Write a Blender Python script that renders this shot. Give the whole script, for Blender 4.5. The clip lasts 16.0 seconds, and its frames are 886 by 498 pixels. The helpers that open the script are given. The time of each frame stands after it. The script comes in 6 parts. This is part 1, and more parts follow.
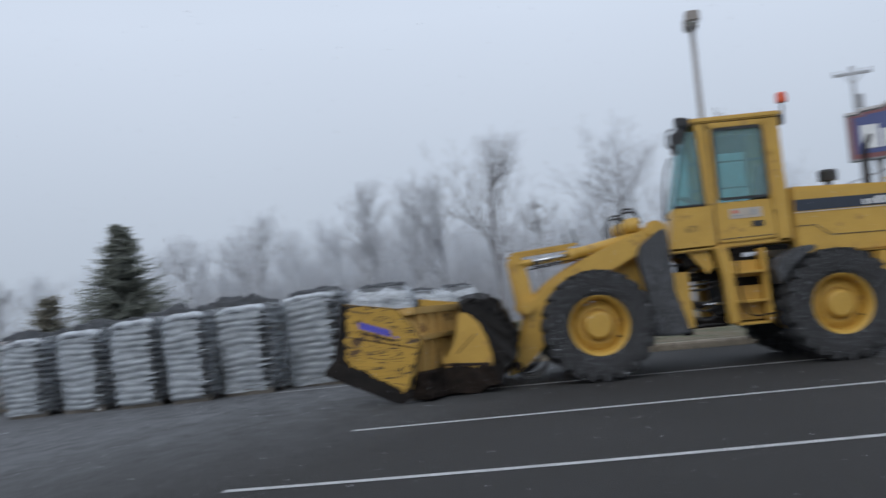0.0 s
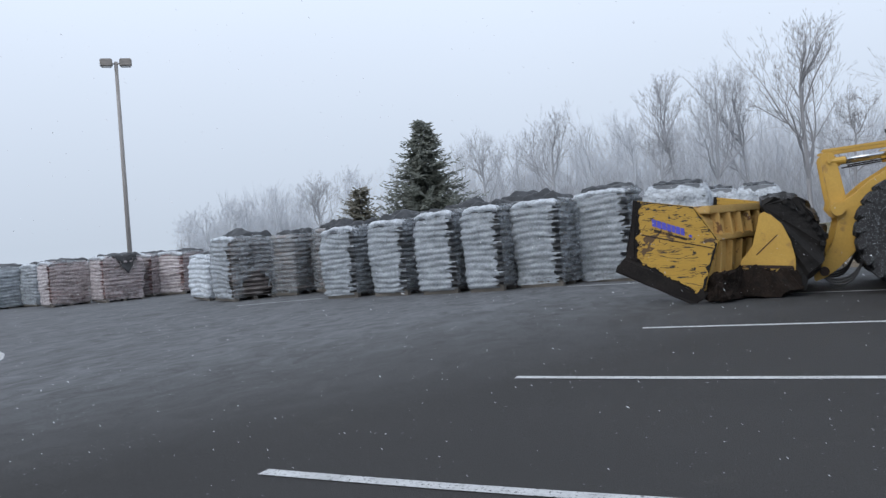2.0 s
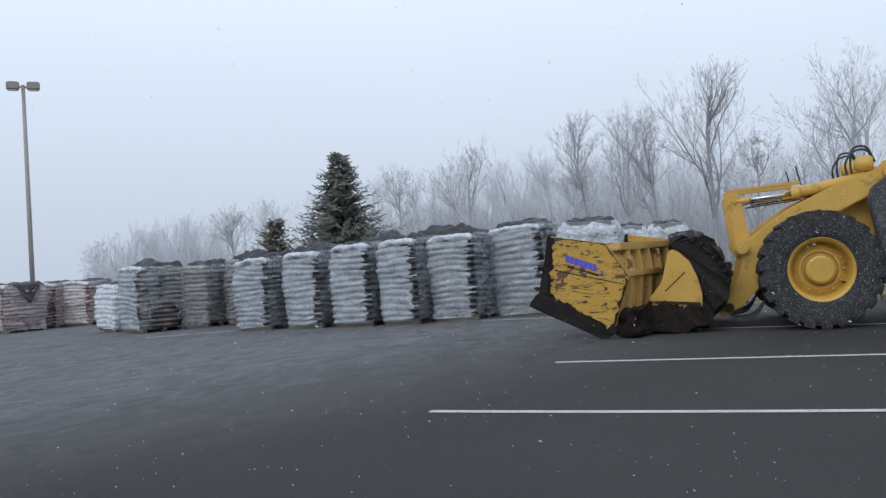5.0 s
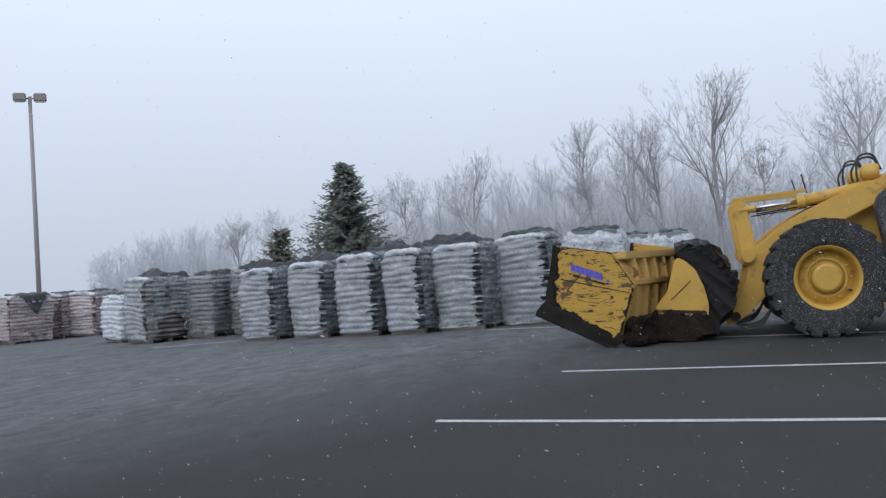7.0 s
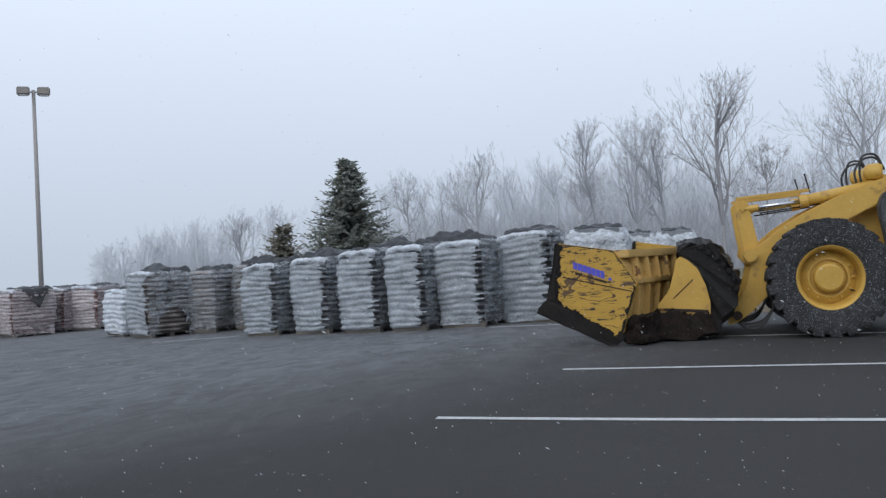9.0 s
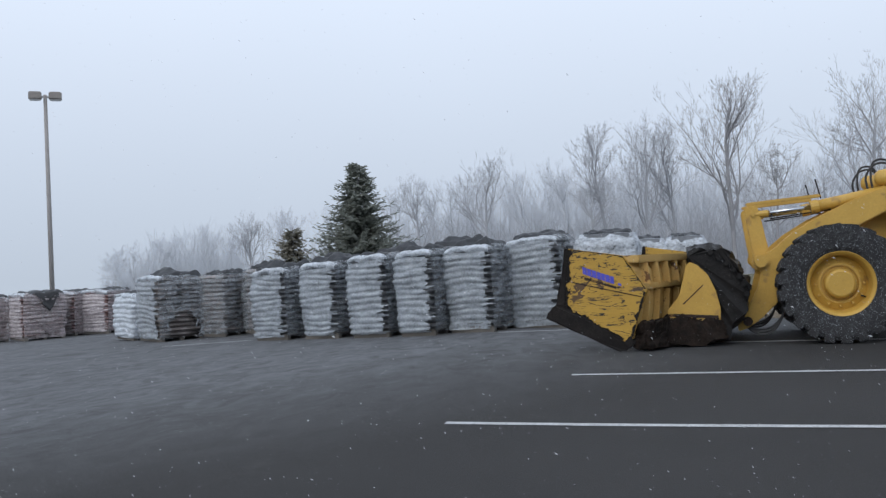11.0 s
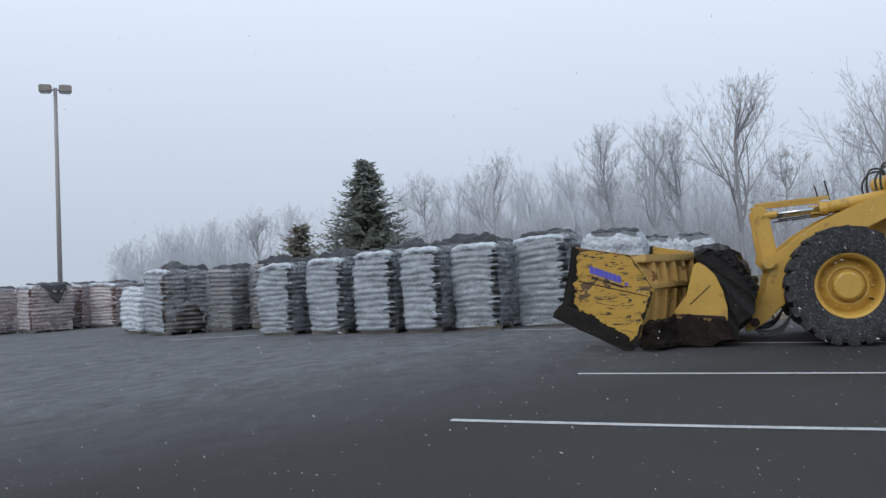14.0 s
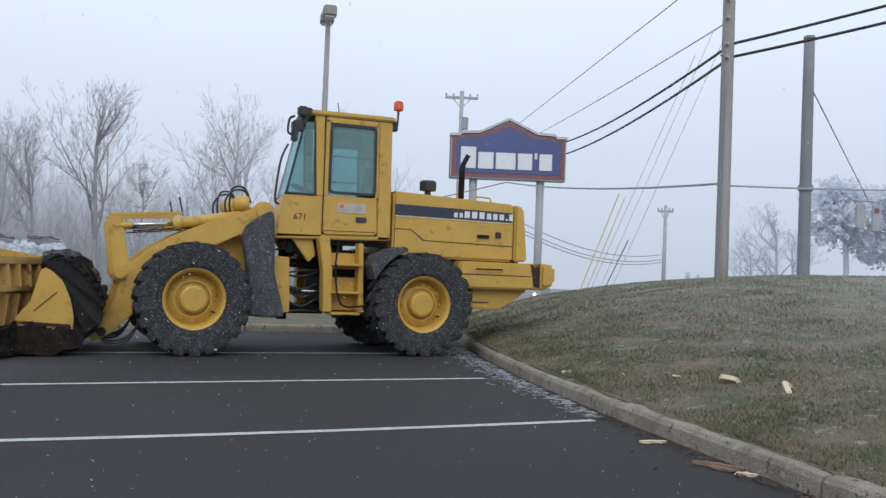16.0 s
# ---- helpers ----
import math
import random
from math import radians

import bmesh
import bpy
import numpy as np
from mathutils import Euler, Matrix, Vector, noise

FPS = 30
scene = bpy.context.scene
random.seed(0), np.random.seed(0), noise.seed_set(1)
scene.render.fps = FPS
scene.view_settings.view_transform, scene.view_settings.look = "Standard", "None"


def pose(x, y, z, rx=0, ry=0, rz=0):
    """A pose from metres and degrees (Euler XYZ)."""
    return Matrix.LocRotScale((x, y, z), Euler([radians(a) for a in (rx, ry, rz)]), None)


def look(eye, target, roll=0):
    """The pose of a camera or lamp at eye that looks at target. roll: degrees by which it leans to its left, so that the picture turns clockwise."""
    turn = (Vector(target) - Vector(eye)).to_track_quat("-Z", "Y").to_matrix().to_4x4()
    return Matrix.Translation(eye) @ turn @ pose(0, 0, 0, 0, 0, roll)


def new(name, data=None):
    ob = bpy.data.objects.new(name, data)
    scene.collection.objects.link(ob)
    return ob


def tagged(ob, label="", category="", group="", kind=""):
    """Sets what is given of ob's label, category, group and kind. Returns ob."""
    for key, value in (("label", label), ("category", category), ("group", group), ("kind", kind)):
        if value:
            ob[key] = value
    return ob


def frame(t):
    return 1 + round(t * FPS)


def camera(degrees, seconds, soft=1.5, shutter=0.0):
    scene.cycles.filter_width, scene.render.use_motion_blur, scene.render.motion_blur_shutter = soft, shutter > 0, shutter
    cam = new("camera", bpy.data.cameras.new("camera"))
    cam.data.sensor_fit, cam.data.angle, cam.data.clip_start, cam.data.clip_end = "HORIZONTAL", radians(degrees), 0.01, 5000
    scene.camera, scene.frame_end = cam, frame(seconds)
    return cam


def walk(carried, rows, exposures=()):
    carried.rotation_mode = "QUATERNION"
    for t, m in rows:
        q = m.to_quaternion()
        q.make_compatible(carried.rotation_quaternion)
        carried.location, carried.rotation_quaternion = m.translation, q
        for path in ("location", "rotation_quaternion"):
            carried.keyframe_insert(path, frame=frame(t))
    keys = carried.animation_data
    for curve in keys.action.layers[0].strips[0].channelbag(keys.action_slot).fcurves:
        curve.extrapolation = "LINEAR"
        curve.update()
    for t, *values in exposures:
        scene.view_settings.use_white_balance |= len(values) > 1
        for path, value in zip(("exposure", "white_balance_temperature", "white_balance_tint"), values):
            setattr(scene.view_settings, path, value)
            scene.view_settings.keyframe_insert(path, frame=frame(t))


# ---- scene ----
# ---- camera: held still in the hand, turned from the loader to the pallets and back ----
EYE = 1.2
cam = camera(50.84, 16.0, soft=1.4, shutter=0.2)
PATH = [
    (0, pose(0, 0, EYE, 93.50, 5.24, 1.33)),
    (0.2, pose(0, 0, EYE, 93.20, 3.60, 12.90)),
    (0.5, pose(0, 0, EYE, 90.58, 2.81, 18.64)),
    (1, pose(0, 0, EYE, 88.89, 3.16, 22.40)),
    (1.5, pose(0, 0, EYE, 88.38, 3.59, 20.39)),
    (2, pose(0, 0, EYE, 88.50, 3.73, 19.16)),
    (2.5, pose(0, 0, EYE, 88.58, 4.11, 18.01)),
    (3, pose(0, 0, EYE, 88.71, 4.53, 17.19)),
    (3.5, pose(0, 0, EYE, 88.91, 4.47, 16.46)),
    (4, pose(0, 0, EYE, 89.32, 3.46, 15.66)),
    (4.5, pose(0, 0, EYE, 89.69, 2.90, 14.68)),
    (5, pose(0, 0, EYE, 90.25, 2.91, 13.99)),
    (7.5, pose(0, 0, EYE, 90.85, 3.11, 14.39)),
    (8, pose(0, 0, EYE, 90.84, 3.03, 14.42)),
    (8.5, pose(0, 0, EYE, 90.74, 2.98, 14.44)),
    (9, pose(0, 0, EYE, 90.66, 2.65, 14.46)),
    (11.5, pose(0, 0, EYE, 91.03, 2.55, 15.10)),
    (12, pose(0, 0, EYE, 91.02, 2.57, 15.14)),
    (12.5, pose(0, 0, EYE, 90.94, 2.65, 15.21)),
    (13, pose(0, 0, EYE, 90.86, 2.78, 15.38)),
    (13.5, pose(0, 0, EYE, 91.08, 2.51, 15.55)),
    (14, pose(0, 0, EYE, 90.83, 1.82, 15.46)),
    (14.2, pose(0, 0, EYE, 90.05, 1.70, 11.20)),
    (14.4, pose(0, 0, EYE, 89.38, 1.09, 2.95)),
    (14.5, pose(0, 0, EYE, 88.86, 0.42, -2.30)),
    (14.6, pose(0, 0, EYE, 88.54, -2.02, -7.60)),
    (14.8, pose(0, 0, EYE, 89.04, -1.91, -16.51)),
    (15, pose(0, 0, EYE, 89.12, 0.14, -18.83)),
    (15.2, pose(0, 0, EYE, 89.38, -0.39, -19.38)),
    (15.5, pose(0, 0, EYE, 90.38, -1.48, -20.46)),
    (16, pose(0, 0, EYE, 91.55, -2.18, -22.90)),
]
walk(cam, PATH, exposures=[(0, -0.25), (0.5, -0.13), (1.0, 0.02), (1.5, 0.12), (3.0, 0.15), (5.0, 0.1), (9.0, 0.05), (12.5, 0.0), (14.0, 0.0), (14.5, 0.05), (14.9, 0.33), (15.2, 0.33), (15.5, 0.24), (16.0, 0.1)])

# ---- light: a dull overcast sky in falling snow ----
SKY_LOW, SKY_HIGH = (0.50, 0.572, 0.675), (0.74, 0.835, 0.99)
world = bpy.data.worlds.new("overcast")
scene.world = world
world.use_nodes = True
wn, wl = world.node_tree.nodes, world.node_tree.links
wn.clear()
w_out = wn.new("ShaderNodeOutputWorld")
w_bg = wn.new("ShaderNodeBackground")
w_co = wn.new("ShaderNodeTexCoord")
w_sep = wn.new("ShaderNodeSeparateXYZ")
w_ramp = wn.new("ShaderNodeValToRGB")
w_noise = wn.new("ShaderNodeTexNoise")
w_noise.inputs["Scale"].default_value = 1.6
w_noise.inputs["Detail"].default_value = 3
w_mix = wn.new("ShaderNodeMix")
w_mix.data_type, w_mix.blend_type = "RGBA", "MULTIPLY"
w_mix.inputs[0].default_value = 0.10
w_ramp.color_ramp.elements[0].position, w_ramp.color_ramp.elements[0].color = 0.0, (*SKY_LOW, 1)
w_ramp.color_ramp.elements[1].position, w_ramp.color_ramp.elements[1].color = 0.30, (*SKY_HIGH, 1)
wl.new(w_co.outputs["Generated"], w_sep.inputs[0])
wl.new(w_co.outputs["Generated"], w_noise.inputs["Vector"])
wl.new(w_sep.outputs["Z"], w_ramp.inputs[0])
wl.new(w_ramp.outputs[0], w_mix.inputs[6])
wl.new(w_noise.outputs["Fac"], w_mix.inputs[7])
wl.new(w_mix.outputs[2], w_bg.inputs["Color"])
w_bg.inputs["Strength"].default_value = 1.08
wl.new(w_bg.outputs[0], w_out.inputs[0])
sun = new("sun", bpy.data.lights.new("sun", "SUN"))
sun.data.energy, sun.data.angle, sun.data.color = 1.1, radians(50), (1.0, 0.98, 0.95)
sun.matrix_world = look((-5, -13, 12), (0, 0, 0))

# ---- materials ----
def mat(name, base, second=None, rough=0.7, metal=0.0, scale=8.0, detail=5, contrast=0.5, fine=60.0, bump=0.2, spread=0.1, coat=0.0,
        flecks=None, fleck_scale=40.0, fleck_amount=0.3, stretch=(1, 1, 1), rand=0.0, flecks2=None, fleck2_scale=3.0, fleck2_amount=0.4, spec=0.5):
    """A surface with stains on a large scale, grain on a fine one, a bump and two kinds of marks laid over it."""
    m = bpy.data.materials.new(name)
    m.use_nodes = True
    n, l = m.node_tree.nodes, m.node_tree.links
    b = n["Principled BSDF"]
    co = n.new("ShaderNodeTexCoord")
    mp = n.new("ShaderNodeMapping")
    mp.inputs["Scale"].default_value = stretch
    l.new(co.outputs["Object"], mp.inputs[0])
    def noisy(s, d=5, rough_=0.55):
        t = n.new("ShaderNodeTexNoise")
        t.inputs["Scale"].default_value, t.inputs["Detail"].default_value, t.inputs["Roughness"].default_value = s, d, rough_
        l.new(mp.outputs[0], t.inputs["Vector"])
        return t.outputs["Fac"]
    def ramp(src, lo, hi):
        r = n.new("ShaderNodeMapRange")
        r.inputs[1].default_value, r.inputs[2].default_value = lo, hi
        l.new(src, r.inputs[0])
        return r.outputs[0]
    def blend(fac, a, c, kind="MIX"):
        x = n.new("ShaderNodeMix")
        x.data_type, x.blend_type = "RGBA", kind
        if isinstance(fac, float): x.inputs[0].default_value = fac
        else: l.new(fac, x.inputs[0])
        for sock, v in ((x.inputs[6], a), (x.inputs[7], c)):
            if isinstance(v, tuple): sock.default_value = (*v, 1)
            else: l.new(v, sock)
        return x.outputs[2]
    second = second or tuple(v * 0.72 for v in base)
    big = noisy(scale, detail)
    col = blend(ramp(big, 0.5 - contrast / 2, 0.5 + contrast / 2), base, second)
    small = noisy(fine, 4)
    g = n.new("ShaderNodeMapRange")
    g.inputs[3].default_value, g.inputs[4].default_value = 1 - spread * 2, 1 + spread * 2
    l.new(small, g.inputs[0])
    col = blend(1.0, col, g.outputs[0], "MULTIPLY")
    if rand:
        oi = n.new("ShaderNodeObjectInfo")
        r = n.new("ShaderNodeMapRange")
        r.inputs[3].default_value, r.inputs[4].default_value = 1 - rand, 1 + rand
        l.new(oi.outputs["Random"], r.inputs[0])
        col = blend(1.0, col, r.outputs[0], "MULTIPLY")
    if flecks2:
        col = blend(ramp(noisy(fleck2_scale, 6, 0.65), 0.64 - fleck2_amount * 0.3, 0.70 - fleck2_amount * 0.3), col, flecks2)
    if flecks:
        col = blend(ramp(noisy(fleck_scale, 3), 0.72 - fleck_amount * 0.3, 0.76 - fleck_amount * 0.3), col, flecks)
    l.new(col, b.inputs["Base Color"])
    b.inputs["Roughness"].default_value, b.inputs["Metallic"].default_value = rough, metal
    b.inputs["Coat Weight"].default_value = coat
    b.inputs["Specular IOR Level"].default_value = spec
    if bump:
        bp = n.new("ShaderNodeBump")
        bp.inputs["Strength"].default_value, bp.inputs["Distance"].default_value = bump, 0.02
        l.new(small, bp.inputs["Height"])
        l.new(bp.outputs[0], b.inputs["Normal"])
    return m

SNOW = (0.80, 0.83, 0.87)
M_ASPHALT = mat("asphalt", (0.0355, 0.0345, 0.034), (0.049, 0.0475, 0.047), 0.8, scale=0.35, contrast=0.5, fine=120, bump=0.8, spread=0.5,
                flecks=(0.26, 0.27, 0.29), fleck_scale=34, fleck_amount=0.11, flecks2=(0.050, 0.0485, 0.047), fleck2_scale=1.6, fleck2_amount=0.08)
def blown_snow_haze(m):
    """Fine blown snow and its haze put into the colour of the lot's open side, in streaks along the wind."""
    n, l = m.node_tree.nodes, m.node_tree.links
    b = n["Principled BSDF"]
    b.inputs["Specular IOR Level"].default_value = 0.22
    src = b.inputs["Base Color"].links[0].from_socket
    co = n.new("ShaderNodeTexCoord")
    sep = n.new("ShaderNodeSeparateXYZ")
    l.new(co.outputs["Object"], sep.inputs[0])
    reach = n.new("ShaderNodeMapRange")
    reach.inputs[1].default_value, reach.inputs[2].default_value = -5.8, -11.5
    away = n.new("ShaderNodeMath")
    away.operation = "MULTIPLY_ADD"
    away.inputs[1].default_value = -0.6
    l.new(sep.outputs["Y"], away.inputs[0])
    l.new(sep.outputs["X"], away.inputs[2])
    l.new(away.outputs[0], reach.inputs[0])
    mp = n.new("ShaderNodeMapping")
    mp.inputs["Rotation"].default_value = (0, 0, 0.6)
    mp.inputs["Scale"].default_value = (1.9, 1.0, 1)
    l.new(co.outputs["Object"], mp.inputs[0])
    t = n.new("ShaderNodeTexNoise")
    t.inputs["Scale"].default_value, t.inputs["Detail"].default_value, t.inputs["Distortion"].default_value = 1.5, 12, 1.2
    t.inputs["Roughness"].default_value = 0.68
    l.new(mp.outputs[0], t.inputs["Vector"])
    r = n.new("ShaderNodeMapRange")
    r.inputs[1].default_value, r.inputs[2].default_value, r.inputs[3].default_value, r.inputs[4].default_value = 0.32, 0.74, 0.06, 0.225
    l.new(t.outputs["Fac"], r.inputs[0])
    mul = n.new("ShaderNodeMath")
    mul.operation = "MULTIPLY"
    l.new(reach.outputs[0], mul.inputs[0])
    l.new(r.outputs[0], mul.inputs[1])
    mx = n.new("ShaderNodeMix")
    mx.data_type = "RGBA"
    mx.inputs[7].default_value = (0.72, 0.76, 0.82, 1)
    l.new(mul.outputs[0], mx.inputs[0])
    l.new(src, mx.inputs[6])
    l.new(mx.outputs[2], b.inputs["Base Color"])
blown_snow_haze(M_ASPHALT)
M_LINE = mat("line_paint", (0.56, 0.57, 0.58), (0.38, 0.385, 0.39), 0.7, scale=5, fine=120, bump=0.3, spread=0.2, flecks=(0.09, 0.09, 0.095), fleck_scale=60, fleck_amount=0.42)
M_GRASS = mat("turf", (0.085, 0.090, 0.044), (0.150, 0.120, 0.076), 0.95, scale=1.7, contrast=0.22, fine=55, bump=1.0, spread=0.45,
              flecks=(0.46, 0.46, 0.44), fleck_scale=38, fleck_amount=0.16, flecks2=(0.25, 0.23, 0.19), fleck2_scale=6, fleck2_amount=0.20)
M_BLADE = mat("grass_blades", (0.098, 0.108, 0.050), (0.180, 0.152, 0.096), 0.9, scale=1.7, contrast=0.25, fine=9, bump=0, spread=0.35)
def frost_and_haze(m, near, far, most):
    """Frost and distance haze put into the turf colour, in patches that thicken up the bank, and tufts of differing
    shade.
    """
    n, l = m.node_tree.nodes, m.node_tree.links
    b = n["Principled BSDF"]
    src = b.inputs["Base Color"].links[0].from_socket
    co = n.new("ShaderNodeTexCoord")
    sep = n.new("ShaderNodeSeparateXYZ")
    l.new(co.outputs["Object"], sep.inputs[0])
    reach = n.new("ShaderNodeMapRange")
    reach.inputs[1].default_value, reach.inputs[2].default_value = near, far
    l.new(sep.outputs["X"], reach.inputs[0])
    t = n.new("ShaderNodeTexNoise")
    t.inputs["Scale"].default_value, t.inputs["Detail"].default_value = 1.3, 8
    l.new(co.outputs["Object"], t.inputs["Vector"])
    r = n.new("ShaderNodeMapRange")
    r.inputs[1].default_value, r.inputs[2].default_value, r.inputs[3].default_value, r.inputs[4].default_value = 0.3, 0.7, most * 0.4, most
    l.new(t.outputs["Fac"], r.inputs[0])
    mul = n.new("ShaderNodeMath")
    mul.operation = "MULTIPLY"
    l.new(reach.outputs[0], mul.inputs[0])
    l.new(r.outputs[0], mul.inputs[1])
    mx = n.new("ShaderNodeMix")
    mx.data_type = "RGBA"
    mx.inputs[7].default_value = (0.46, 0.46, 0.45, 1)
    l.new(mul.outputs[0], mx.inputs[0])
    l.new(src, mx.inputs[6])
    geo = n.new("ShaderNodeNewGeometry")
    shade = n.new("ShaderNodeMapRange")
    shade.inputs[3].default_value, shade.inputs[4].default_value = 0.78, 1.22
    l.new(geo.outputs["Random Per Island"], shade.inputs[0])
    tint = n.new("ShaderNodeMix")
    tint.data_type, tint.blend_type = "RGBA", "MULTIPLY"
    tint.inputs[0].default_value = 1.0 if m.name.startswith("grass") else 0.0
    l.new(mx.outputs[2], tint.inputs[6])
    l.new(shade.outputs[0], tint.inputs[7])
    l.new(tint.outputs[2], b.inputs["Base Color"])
frost_and_haze(M_GRASS, 6.0, 15.0, 0.5)
frost_and_haze(M_BLADE, 6.0, 15.0, 0.5)
M_CONCRETE = mat("kerb_concrete", (0.33, 0.285, 0.225), (0.20, 0.17, 0.13), 0.92, scale=4, contrast=0.35, fine=70, bump=0.9, spread=0.3, flecks=(0.085, 0.078, 0.065), fleck_scale=16, fleck_amount=0.30, flecks2=(0.36, 0.34, 0.31), fleck2_scale=9, fleck2_amount=0.12)
M_YELLOW = mat("loader_paint", (0.58, 0.355, 0.070), (0.47, 0.28, 0.050), 0.52, scale=2.4, contrast=0.6, fine=40, bump=0.05, spread=0.08, coat=0.05,
               flecks2=(0.36, 0.21, 0.055), fleck2_scale=5.0, fleck2_amount=0.14, flecks=(0.72, 0.66, 0.52), fleck_scale=70, fleck_amount=0.02)
M_YELLOW_WORN = mat("worn_pusher_paint", (0.50, 0.30, 0.045), (0.40, 0.23, 0.03), 0.55, scale=2.5, fine=45, bump=0.15, spread=0.08,
                    flecks=(0.030, 0.022, 0.018), fleck_scale=11.0, fleck_amount=0.30, stretch=(0.45, 1, 2.0), flecks2=(0.085, 0.05, 0.028), fleck2_scale=5.5, fleck2_amount=0.20)
def scratched(m, colour, scale, width, cover, stretch=(1, 1, 1)):
    """Thin wandering scratches down to dark steel."""
    n, l = m.node_tree.nodes, m.node_tree.links
    b = n["Principled BSDF"]
    src = b.inputs["Base Color"].links[0].from_socket
    co = n.new("ShaderNodeTexCoord")
    mp = n.new("ShaderNodeMapping")
    mp.inputs["Scale"].default_value = stretch
    l.new(co.outputs["Object"], mp.inputs[0])
    def noisy(sc, detail):
        t = n.new("ShaderNodeTexNoise")
        t.inputs["Scale"].default_value, t.inputs["Detail"].default_value, t.inputs["Distortion"].default_value = sc, detail, 0.8
        l.new(mp.outputs[0], t.inputs["Vector"])
        return t.outputs["Fac"]
    def maths(op, a, c):
        x = n.new("ShaderNodeMath")
        x.operation = op
        for k, v in enumerate((a, c)):
            if isinstance(v, float): x.inputs[k].default_value = v
            else: l.new(v, x.inputs[k])
        return x.outputs[0]
    line = maths("LESS_THAN", maths("ABSOLUTE", maths("SUBTRACT", noisy(scale, 4), 0.5), 0.0), width)
    fac = maths("MULTIPLY", line, maths("GREATER_THAN", noisy(scale * 0.8, 2), 1 - cover))
    mx = n.new("ShaderNodeMix")
    mx.data_type = "RGBA"
    mx.inputs[7].default_value = (*colour, 1)
    l.new(fac, mx.inputs[0])
    l.new(src, mx.inputs[6])
    l.new(mx.outputs[2], b.inputs["Base Color"])
scratched(M_YELLOW_WORN, (0.022, 0.017, 0.014), 6.0, 0.011, 0.54, (0.35, 1, 1.9))
scratched(M_YELLOW_WORN, (0.030, 0.020, 0.014), 8.0, 0.010, 0.40, (0.3, 1, 1.5))
scratched(M_YELLOW_WORN, (0.10, 0.055, 0.022), 2.2, 0.028, 0.42, (0.9, 1, 1.2))
M_TAN = mat("faded_back_paint", (0.56, 0.38, 0.14), (0.46, 0.27, 0.07), 0.65, scale=2.5, fine=40, bump=0.1, spread=0.1, flecks=(0.16, 0.08, 0.03), fleck_scale=7, fleck_amount=0.25)
M_RUST = mat("rusty_steel", (0.050, 0.027, 0.018), (0.017, 0.012, 0.011), 0.7, scale=9, fine=50, bump=0.4, spread=0.2, flecks=(0.20, 0.17, 0.14), fleck_scale=22, fleck_amount=0.22, flecks2=(0.30, 0.16, 0.04), fleck2_scale=4, fleck2_amount=0.18, spec=0.35)
M_DIRT = mat("frozen_dirt", (0.030, 0.020, 0.015), (0.011, 0.009, 0.008), 0.85, scale=11, fine=34, bump=1.0, spread=0.35, flecks=(0.17, 0.15, 0.13), fleck_scale=40, fleck_amount=0.12, spec=0.2)
M_BLACKSTEEL = mat("dirty_black_steel", (0.010, 0.009, 0.009), (0.024, 0.020, 0.018), 0.72, scale=4, fine=40, bump=0.5, spread=0.25, flecks=SNOW, fleck_scale=60, fleck_amount=0.0, spec=0.15)
M_BUCKET = mat("crumpled_black_skin", (0.006, 0.0055, 0.0055), (0.016, 0.014, 0.013), 0.5, spec=0.22, scale=4, fine=9, bump=0.9, spread=0.25, flecks=SNOW, fleck_scale=60, fleck_amount=0.02)
M_RUBBER = mat("tyre_rubber", (0.022, 0.022, 0.023), (0.040, 0.040, 0.042), 0.85, scale=5, fine=60, bump=0.4, spread=0.25, flecks=(0.30, 0.315, 0.34), fleck_scale=105, fleck_amount=0.36, stretch=(1, 1, 0.5), flecks2=(0.055, 0.057, 0.061), fleck2_scale=14, fleck2_amount=0.25, spec=0.3)
M_DARK = mat("black_plastic_trim", (0.022, 0.022, 0.024), (0.035, 0.035, 0.037), 0.5, scale=6, fine=60, bump=0.1)
M_GUARD = mat("snowy_rubber_mudguard", (0.050, 0.052, 0.057), (0.024, 0.025, 0.028), 0.6, scale=5, fine=30, bump=0.6, flecks=(0.36, 0.38, 0.41), fleck_scale=95, fleck_amount=0.36, stretch=(1, 1, 0.55), flecks2=(0.075, 0.079, 0.087), fleck2_scale=9, fleck2_amount=0.32)
M_NAVY = mat("navy_stripe", (0.030, 0.040, 0.060), (0.026, 0.034, 0.05), 0.4, bump=0)
M_WHITE = mat("white_lettering", (0.74, 0.75, 0.76), (0.64, 0.65, 0.66), 0.5, bump=0)
M_LABEL = mat("faded_label", (0.50, 0.45, 0.40), (0.40, 0.34, 0.28), 0.6, scale=12, bump=0)
M_BLUELETTER = mat("blue_lettering", (0.09, 0.09, 0.55), (0.07, 0.07, 0.42), 0.5, bump=0)
M_CHROME = mat("cylinder_rod_steel", (0.62, 0.63, 0.65), (0.5, 0.51, 0.53), 0.22, metal=1.0, bump=0.02)
M_ORANGE = mat("orange_beacon_lens", (0.72, 0.10, 0.03), (0.6, 0.07, 0.02), 0.25, bump=0)
# Blue greyed towards the haze, painted in for the sign's distance.
M_SIGNBLUE = mat("sign_blue", (0.062, 0.078, 0.205), (0.070, 0.088, 0.225), 0.4, scale=1, bump=0.02)
M_SIGNRED = mat("sign_red_edge", (0.23, 0.085, 0.09), (0.19, 0.08, 0.085), 0.45, scale=1, bump=0.02)
M_SIGNTRIM = mat("pale_sign_trim", (0.52, 0.50, 0.50), (0.45, 0.43, 0.43), 0.6, scale=1, bump=0.05)
